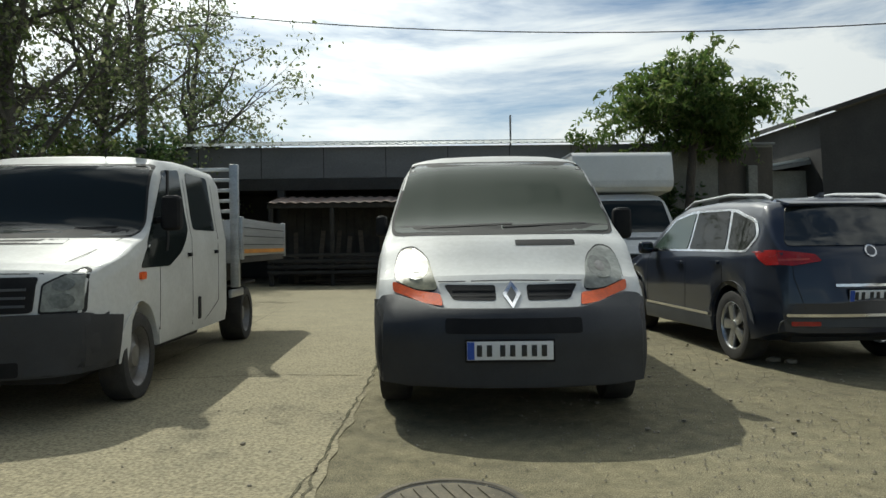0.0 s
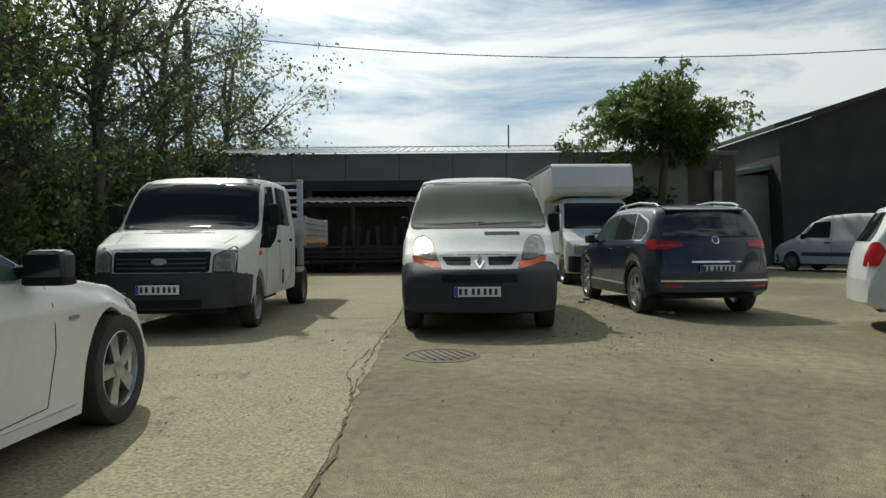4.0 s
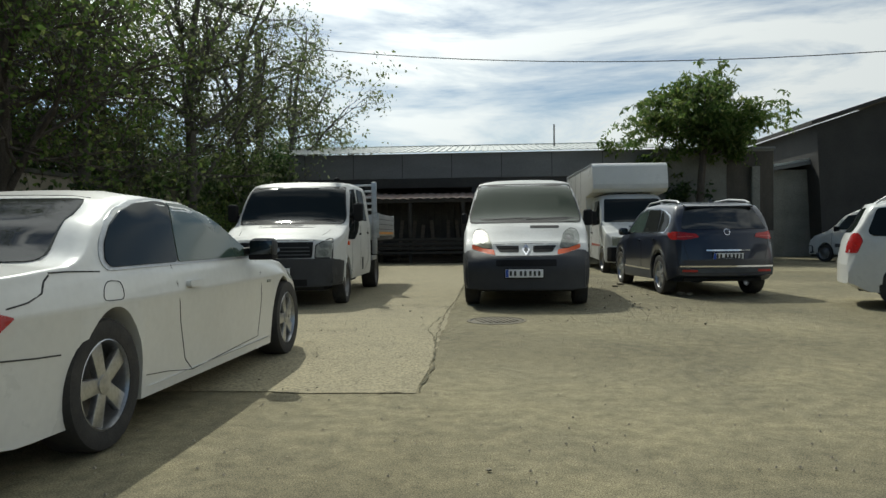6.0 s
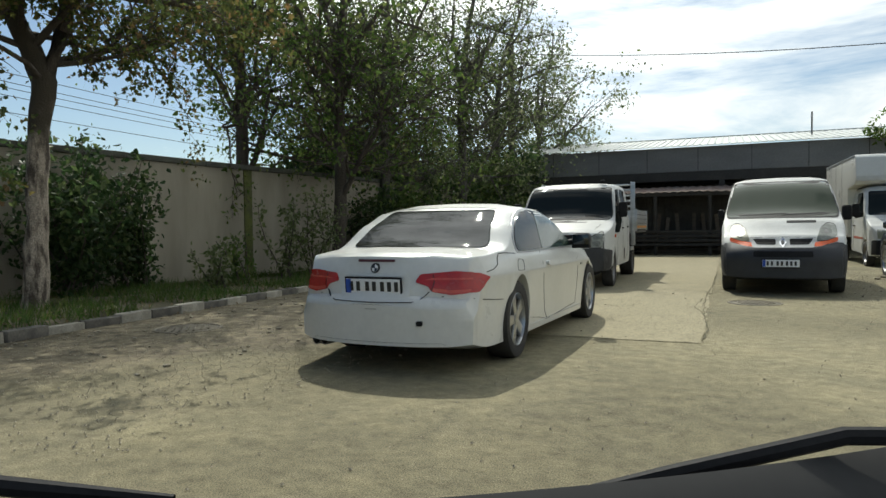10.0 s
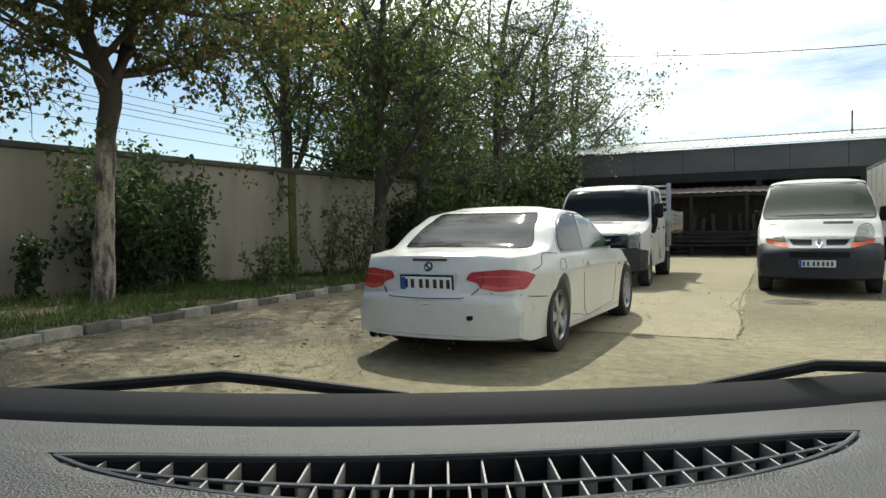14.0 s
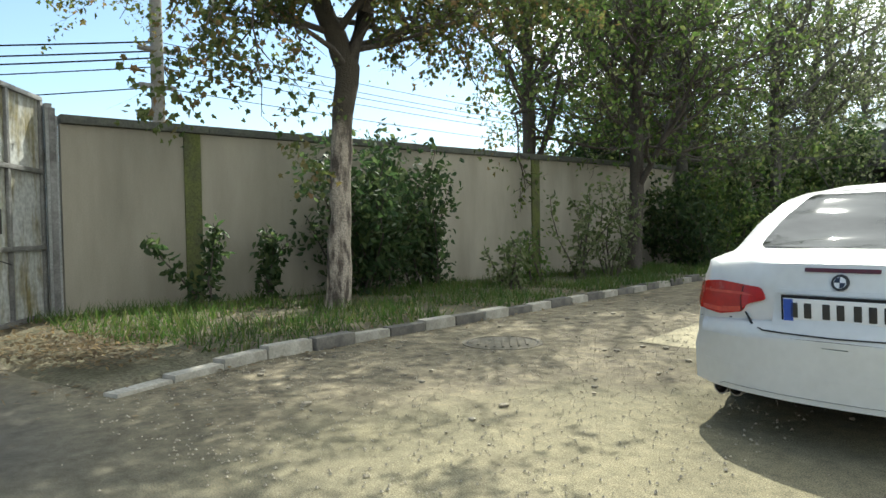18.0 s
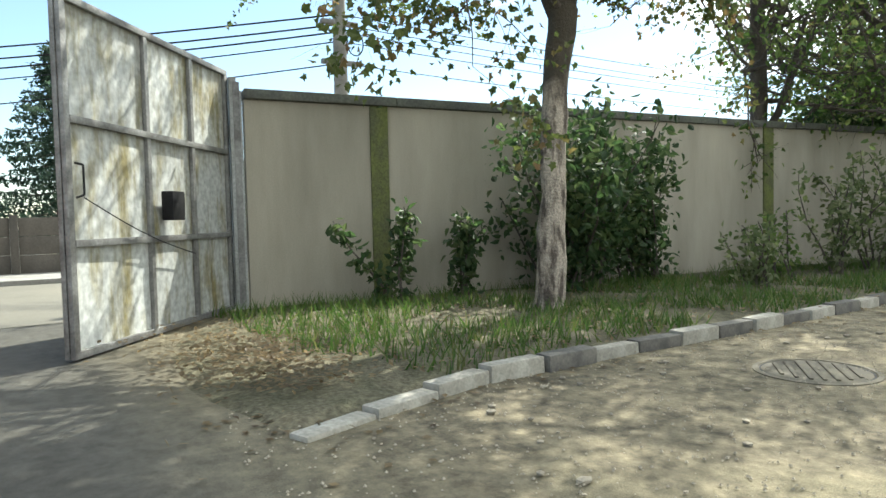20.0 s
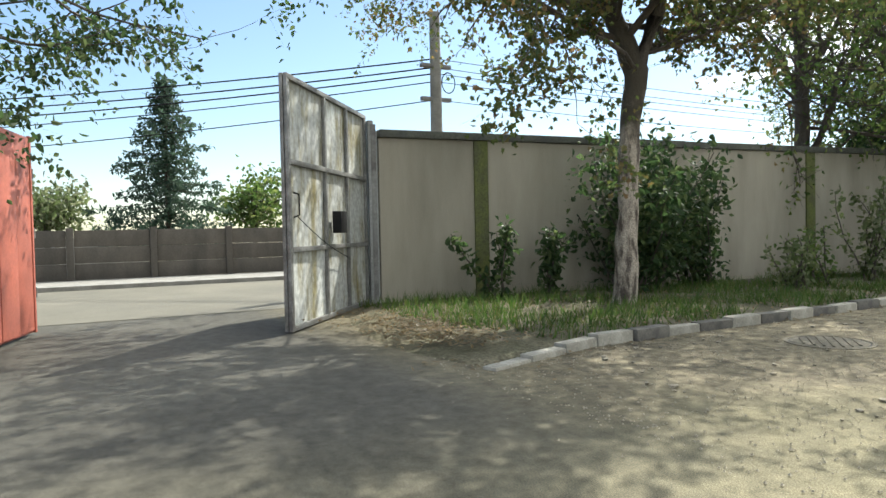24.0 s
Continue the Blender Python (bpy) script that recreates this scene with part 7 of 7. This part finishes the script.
def shrub(name, label, at, seed, h, w, leaf, leaves, size, stems=9):
    rng = random.Random(seed)
    root = thing(name, label, "shrub", Matrix.Translation(at) @ sized(1.06, 1.06, 1.06), "shrubs below the wall")
    c = []
    for k in range(stems):
        wood = bmesh.new()
        a = rng.uniform(0, 6.28)
        p, d = Vector((rng.gauss(0, 0.12 * w), rng.gauss(0, 0.12 * w), -0.05)), Vector((math.cos(a) * w / h * 0.5, math.sin(a) * w / h * 0.5, 1)).normalized()
        line = [p]
        for j in range(6):
            d = (d + Vector((rng.gauss(0, 0.16), rng.gauss(0, 0.16), 0.02))).normalized()
            p = p + d * h * rng.uniform(0.7, 1.05) / 6
            line.append(p)
        tube(wood, line, [0.016 * (1 - j / 7) + 0.003 for j in range(7)], 5)
        part("stem", wood, M_BARK, root)
        for j in range(int(leaves / stems)):
            t = rng.uniform(0.15, 1) * 5.99
            q = line[int(t)].lerp(line[int(t) + 1], t % 1)
            c.append(tuple(q + Vector((rng.gauss(0, 1), rng.gauss(0, 1), rng.gauss(0, 1))) * 0.10 * w))
    leaf_mesh("foliage", c, size, leaf, root, seed)


def build_shrubs():
    shrub("shrub", "tall dark leafy shrub behind the verge tree", (-10.53, 0.20, 0.05), 51, 2.75, 1.8, M_LEAF_DARK, 3600, 0.08, 16)
    shrub("shrub", "dark leafy shrub against the wall", (-10.68, 1.37, 0.05), 52, 2.2, 1.4, M_LEAF_DARK, 1900, 0.075, 13)
    shrub("shrub", "thin young shrub by the wall", (-10.92, -2.55, 0.05), 53, 1.35, 0.6, M_LEAF_DARK, 350, 0.075, 4)
    shrub("shrub", "thin young shrub by the wall", (-11.02, -1.60, 0.05), 54, 1.25, 0.7, M_LEAF_DARK, 350, 0.075, 4)
    shrub("shrub", "slender shrub with pale leaves on the verge", (-9.38, 4.43, 0.05), 55, 1.9, 0.7, M_LEAF_SILVER, 500, 0.07, 6)
    shrub("shrub", "slender shrub with pale leaves on the verge", (-9.27, 5.59, 0.05), 56, 2.1, 0.9, M_LEAF_SILVER, 700, 0.07, 7)
    shrub("shrub", "low green shrub on the verge", (-9.09, 1.88, 0.05), 57, 1.0, 0.7, M_LEAF_SILVER, 380, 0.06, 6)
    shrub("shrub", "low green shrub on the verge", (-9.39, 3.05, 0.05), 58, 1.2, 0.6, M_LEAF, 300, 0.06, 5)
    rng = random.Random(77)
    for k in range(7):
        shrub("shrub", "dense dark shrub below the trees", (-9.3 + 0.2 * k + rng.uniform(-0.4, 0.4), 9.3 + 1.75 * k, 0.0), 60 + k, rng.uniform(1.7, 2.7), 1.7, M_LEAF if k % 2 else M_LEAF_DARK, 1500, 0.085, 12)
    shrub("shrub", "ivy-like shrub against the shed wall", (7.7, 21.1, 0.0), 71, 3.3, 1.3, M_LEAF_DARK, 2000, 0.11, 10)
    # tall undergrowth before and behind the far stretch of the wall
    for k, (x, y, h, w) in enumerate([(-9.6, 20.6, 5.0, 2.6), (-9.9, 18.2, 4.6, 2.4), (-10.2, 16.2, 3.8, 2.2), (-10.6, 13.9, 3.4, 2.0), (-10.9, 11.9, 3.1, 1.8), (-11.0, 9.9, 2.9, 1.6), (-12.6, 10.3, 4.2, 2.2), (-12.7, 13.0, 4.6, 2.4), (-12.4, 17.0, 5.0, 2.6), (-12.6, 20.5, 5.2, 2.8)]):
        shrub("shrub", "tall dense undergrowth shrub before the wall" if k < 6 else "tall dense undergrowth shrub behind the wall", (x, y, 0.0), 80 + k, h, w, M_LEAF if k % 3 == 1 else M_LEAF_DARK, int(1500 * h), 0.10, 14)
    # grass on the verge
    r = np.random.RandomState(9)
    n = 17000
    s, u = r.uniform(0, 14, n), r.uniform(0.1, 1, n)
    pts = []
    for a, b in zip(s, u):
        w = wall_at(a - 0.6, 0.1)
        kx = -7.45 if w.y > -3 else -7.25
        x = w.x + (kx - 0.15 - w.x) * b
        if noise.noise(Vector((x * 0.8, w.y * 0.8, 0))) > -0.15:
            pts.append((x, w.y, 0.06 + 0.03 * noise.noise(Vector((x, w.y, 0)) * 0.9)))
    c = np.array(pts)
    n = len(c)
    a = r.uniform(0, 6.28, n)
    h = r.uniform(0.06, 0.22, n)
    side = np.stack([np.cos(a), np.sin(a), 0 * a], 1) * 0.009
    lean = np.stack([r.normal(0, 0.4, n), r.normal(0, 0.4, n), np.ones(n)], 1) * h[:, None]
    v = np.stack([c - side, c + side, c + lean], 1).reshape(-1, 3)
    me = bpy.data.meshes.new("grass")
    me.from_pydata(v.tolist(), [], np.arange(3 * n).reshape(n, 3).tolist())
    me.materials.append(M_GRASS)
    tagged(new("grass", me), "patchy green grass on the verge", "grass", kind="stuff")
    # fallen leaves at the end of the verge and along the kerb
    n = 2600
    x = np.concatenate([r.normal(-8.7, 0.85, n // 2), r.uniform(-10.5, -7.0, n // 2)])
    y = np.concatenate([r.normal(-5.0, 0.35, n // 2), r.uniform(-5.2, 3.0, n // 2)])
    c = np.stack([x, y, np.where(x > -7.45, 0.012, 0.11)], 1)
    dirs = r.normal(size=(n, 3)) * [1, 1, 0.25]
    dirs /= np.linalg.norm(dirs, axis=1)[:, None]
    sd = np.cross(dirs, [0, 0, 1])
    v = np.stack([c, c + dirs * 0.028 + sd * 0.02, c + dirs * 0.056, c + dirs * 0.028 - sd * 0.02 + [0, 0, 0.006]], 1).reshape(-1, 3)
    v[:, 2] = np.maximum(v[:, 2], 0.012)
    q = np.arange(4 * n).reshape(n, 4)
    me = bpy.data.meshes.new("fallen_leaves")
    me.from_pydata(v.tolist(), [], np.concatenate([q[:, [0, 1, 2]], q[:, [0, 2, 3]]]).tolist())
    me.materials.append(M_FALLEN)
    tagged(new("fallen_leaves", me), "brown fallen leaves scattered at the verge", "leaves", kind="stuff")


def build_far_trees():
    # spruce across the street
    rng = random.Random(90)
    root = thing("spruce_tree", "tall pointed spruce tree across the street", "tree", pose(-28.8, -5.4, 0) @ sized(0.82, 0.82, 0.82))
    part("trunk", rod((0, 0, -0.3), (0, 0, 8.3), 0.16, 0.03, 10), M_BARK, root)
    wood, c = bmesh.new(), []
    for k in range(150):
        z = 0.8 + 7.7 * (k / 150) ** 0.9
        reach = 4.1 * (1 - z / 8.9) ** 0.95 * rng.choice((0.5, 0.75, 0.95, 1.2)) * rng.uniform(0.85, 1.12) + 0.10
        a = k * 2.399 + rng.uniform(-0.3, 0.3)
        tip = Vector((math.cos(a) * reach, math.sin(a) * reach, z - 0.14 * reach + 0.12 * reach * rng.random()))
        tube(wood, [Vector((0, 0, z)), Vector((0, 0, z)).lerp(tip, 0.5) + Vector((0, 0, -0.03)), tip], [0.02, 0.013, 0.005], 4)
        for j in range(int(10 + 36 * reach)):
            t = rng.random() ** 0.7
            q = Vector((0, 0, z)).lerp(tip, t)
            c.append((q.x + rng.gauss(0, 0.09), q.y + rng.gauss(0, 0.09), q.z - abs(rng.gauss(0, 0.10))))
    part("branchwork", wood, M_BARK, root)
    leaf_mesh("foliage", c, 0.10, M_NEEDLE, root, 90, aspect=2.2, droop=0.5)
    # rounded trees behind the fence
    for k, (x, y, h, w, m) in enumerate([(-36.7, -9.6, 5.0, 3.0, M_LEAF_SILVER), (-40.0, -12.8, 4.2, 3.4, M_LEAF), (-35.1, -0.9, 5.2, 3.4, M_LEAF), (-31.8, 2.2, 5.6, 3.2, M_LEAF_DARK), (-37.5, 6.0, 6.4, 3.6, M_LEAF), (-39.2, -16.5, 5.0, 3.6, M_LEAF_SILVER), (-30.2, 7.3, 6.5, 3.4, M_LEAF), (-28.5, 13.8, 7, 3.6, M_LEAF_DARK), (-33.4, -22.3, 6, 3.6, M_LEAF)]):
        r = random.Random(100 + k)
        limbs = [(0.5 + 0.05 * j, (math.cos(2.4 * j), math.sin(2.4 * j), r.uniform(0.3, 1.0)), w * r.uniform(0.5, 0.75), 0.06) for j in range(8)]
        tree("tree", "rounded leafy tree behind the street fence", (x, y, 0), 100 + k, [((0, 0, -0.2), 0.15), ((0, 0, h * 0.35), 0.12), ((0.1, 0, h * 0.62), 0.08)], limbs, m, 3600, 0.2, M_BARK, spread=0.8, depth=2, size=0.82)


build_van()
build_pickup()
build_box_truck()
build_convertible()
build_suv()
build_estate()
build_small_van()
build_trees()
build_shrubs()
build_far_trees()


# ---- the dashboard of the car that carries the camera, at the place where it halts longest ----
def build_dashboard():
    root = thing("car_dashboard", "dark grained plastic car dashboard with a long defroster vent", "dashboard", pose(-0.351, -8.419, 1.139, -1.65, 0.69, 25.73))
    # local: x to the right, y ahead, z up from the eye
    deck = -0.222

    def top_edge(x):
        return 0.7133 + 0.25 * (x + 0.17) ** 2

    def low_edge(x):
        return 0.578 + 0.80 * (x + 0.01) ** 2

    x0, x1, n = -0.412, 0.495, 48
    slot = []
    for k in range(n + 1):
        x = x0 + (x1 - x0) * k / n
        e = (1 - abs(2 * k / n - 1) ** 14)
        m = (top_edge(x) + low_edge(x)) / 2
        slot.append((x, m + max(0.008, top_edge(x) - m) * e))
    for k in range(n - 1, 0, -1):
        x = x0 + (x1 - x0) * k / n
        e = (1 - abs(2 * k / n - 1) ** 14)
        m = (top_edge(x) + low_edge(x)) / 2
        slot.append((x, m + min(-0.008, low_edge(x) - m) * e))

    def far_edge(x):
        return 0.862 + 0.07 * x + 0.22 * x * x
    c = ((x0 + x1) / 2, 0.68)
    bm = bmesh.new()
    rings = []
    for t in (0.0, 0.02, 0.06, 0.3, 0.65, 1.0):
        ring = []
        for k, (x, y) in enumerate(slot):
            dx, dy = x - c[0], y - c[1]
            if k <= n:
                ox = -0.95 + 1.9 * k / n
                oy = far_edge(ox)
            else:
                ox = 0.95 - 1.9 * (k - n) / n
                oy = 0.40
            z = deck + (0.004 if t == 0.02 else 0.0 if t else -0.004) - 0.03 * max(0, t - 0.3) * (1 if k > n else 0.2)
            ring.append(bm.verts.new((x + (ox - x) * t, y + (oy - y) * t, z)))
        rings.append(ring)
    m = len(slot)
    for a, b in zip(rings, rings[1:]):
        for k in range(m):
            bm.faces.new((a[k], a[(k + 1) % m], b[(k + 1) % m], b[k]))
    bmesh.ops.recalc_face_normals(bm, faces=bm.faces)
    if sum(f.normal.z for f in bm.faces) < 0:
        bmesh.ops.reverse_faces(bm, faces=bm.faces)
    part("deck", bm, M_DASH, root, "grained dark grey top surface", smooth=60)
    vent = part("defroster_vent", prism(slot, 2, deck - 0.062, deck - 0.054), M_SEAM, root, "long black defroster vent with thin fins")
    bm = bmesh.new()
    up, dn = [bm.verts.new((x, y, deck - 0.004)) for x, y in slot], [bm.verts.new((x, y, deck - 0.057)) for x, y in slot]
    for k in range(m):
        bm.faces.new((up[k], up[(k + 1) % m], dn[(k + 1) % m], dn[k]))
    part("vent_wall", bm, M_BLACK, vent)
    # raised lip round the opening
    bm = bmesh.new()
    ring = [Vector((x, y, deck + 0.002)) for x, y in slot]
    for p, q in zip(ring, ring[1:] + ring[:1]):
        rod(p, q, 0.0028, 0.0028, 6, bm)
    part("vent_lip", bm, M_TRIM, vent, "thin raised lip round the vent")

    def split(x):
        return low_edge(x) + 0.45 * (top_edge(x) - low_edge(x))
    for k in range(25):
        for near, x in ((False, -0.395 + k * 0.0365), (True, -0.412 + k * 0.0365)):
            lo, hi = (low_edge(x) + 0.002, split(x)) if near else (split(x), top_edge(x) - 0.002)
            if hi - lo > 0.008 and x0 + 0.02 < x < x1 - 0.015:
                fin = box(x - 0.0012, x + 0.0012, lo, hi, deck - 0.040, deck - 0.004, 0.0004, 1)
                part("vent_fin", fin, M_FIN, vent)
    bm = bmesh.new()
    pts = [Vector((x0 + 0.012 + (x1 - x0 - 0.024) * k / 40, 0, deck - 0.005)) for k in range(41)]
    for p in pts:
        p.y = split(p.x)
    for p, q in zip(pts, pts[1:]):
        rod(p, q, 0.0026, 0.0026, 6, bm)
    part("vent_bar", bm, M_TRIM, vent)
    # black gap and ceramic band at the foot of the windscreen, the scuttle and the wipers beyond it
    bm = bmesh.new()
    profile = ((0.0, -0.014), (0.003, -0.006), (0.018, -0.020), (0.026, -0.006), (0.032, 0.002), (0.066, 0.024), (0.071, 0.022), (0.08, -0.08))
    rows = [[bm.verts.new((x, far_edge(x) + d, deck + z)) for x in [-0.95 + 1.9 * k / 30 for k in range(31)]] for d, z in profile]
    for a, b in zip(rows, rows[1:]):
        for k in range(30):
            bm.faces.new((a[k], a[k + 1], b[k + 1], b[k]))
    bmesh.ops.recalc_face_normals(bm, faces=bm.faces)
    if sum(f.normal.z for f in bm.faces) < 0:
        bmesh.ops.reverse_faces(bm, faces=bm.faces)
    part("cowl", bm, M_SEAM, root, "black cowl below the windscreen")
    for line in (((-0.72, 1.02, -0.222), (-0.50, 1.02, -0.206), (-0.33, 1.02, -0.192), (-0.26, 1.02, -0.199), (-0.18, 1.02, -0.209), (-0.05, 1.02, -0.222)),
                 ((0.30, 1.04, -0.236), (0.41, 1.04, -0.214), (0.58, 1.04, -0.180), (0.68, 1.04, -0.182), (0.80, 1.04, -0.190))):
        bm = bmesh.new()
        tube(bm, [Vector(p) for p in line], [0.006] + [0.009] * (len(line) - 2) + [0.005], 8)
        part("wiper", bm, M_BLACK, root, "black wiper arm with its blade")
    part("bulkhead", box(-0.93, 0.93, 0.62, 0.86, -1.125, deck - 0.07, 0.02), M_BLACK, root, "plain dark panel carrying the dashboard")
    part("cowl_panel", box(-0.93, 0.93, 0.861, 1.0, -0.60, deck - 0.14, 0.02), M_BLACK, root)


build_dashboard()
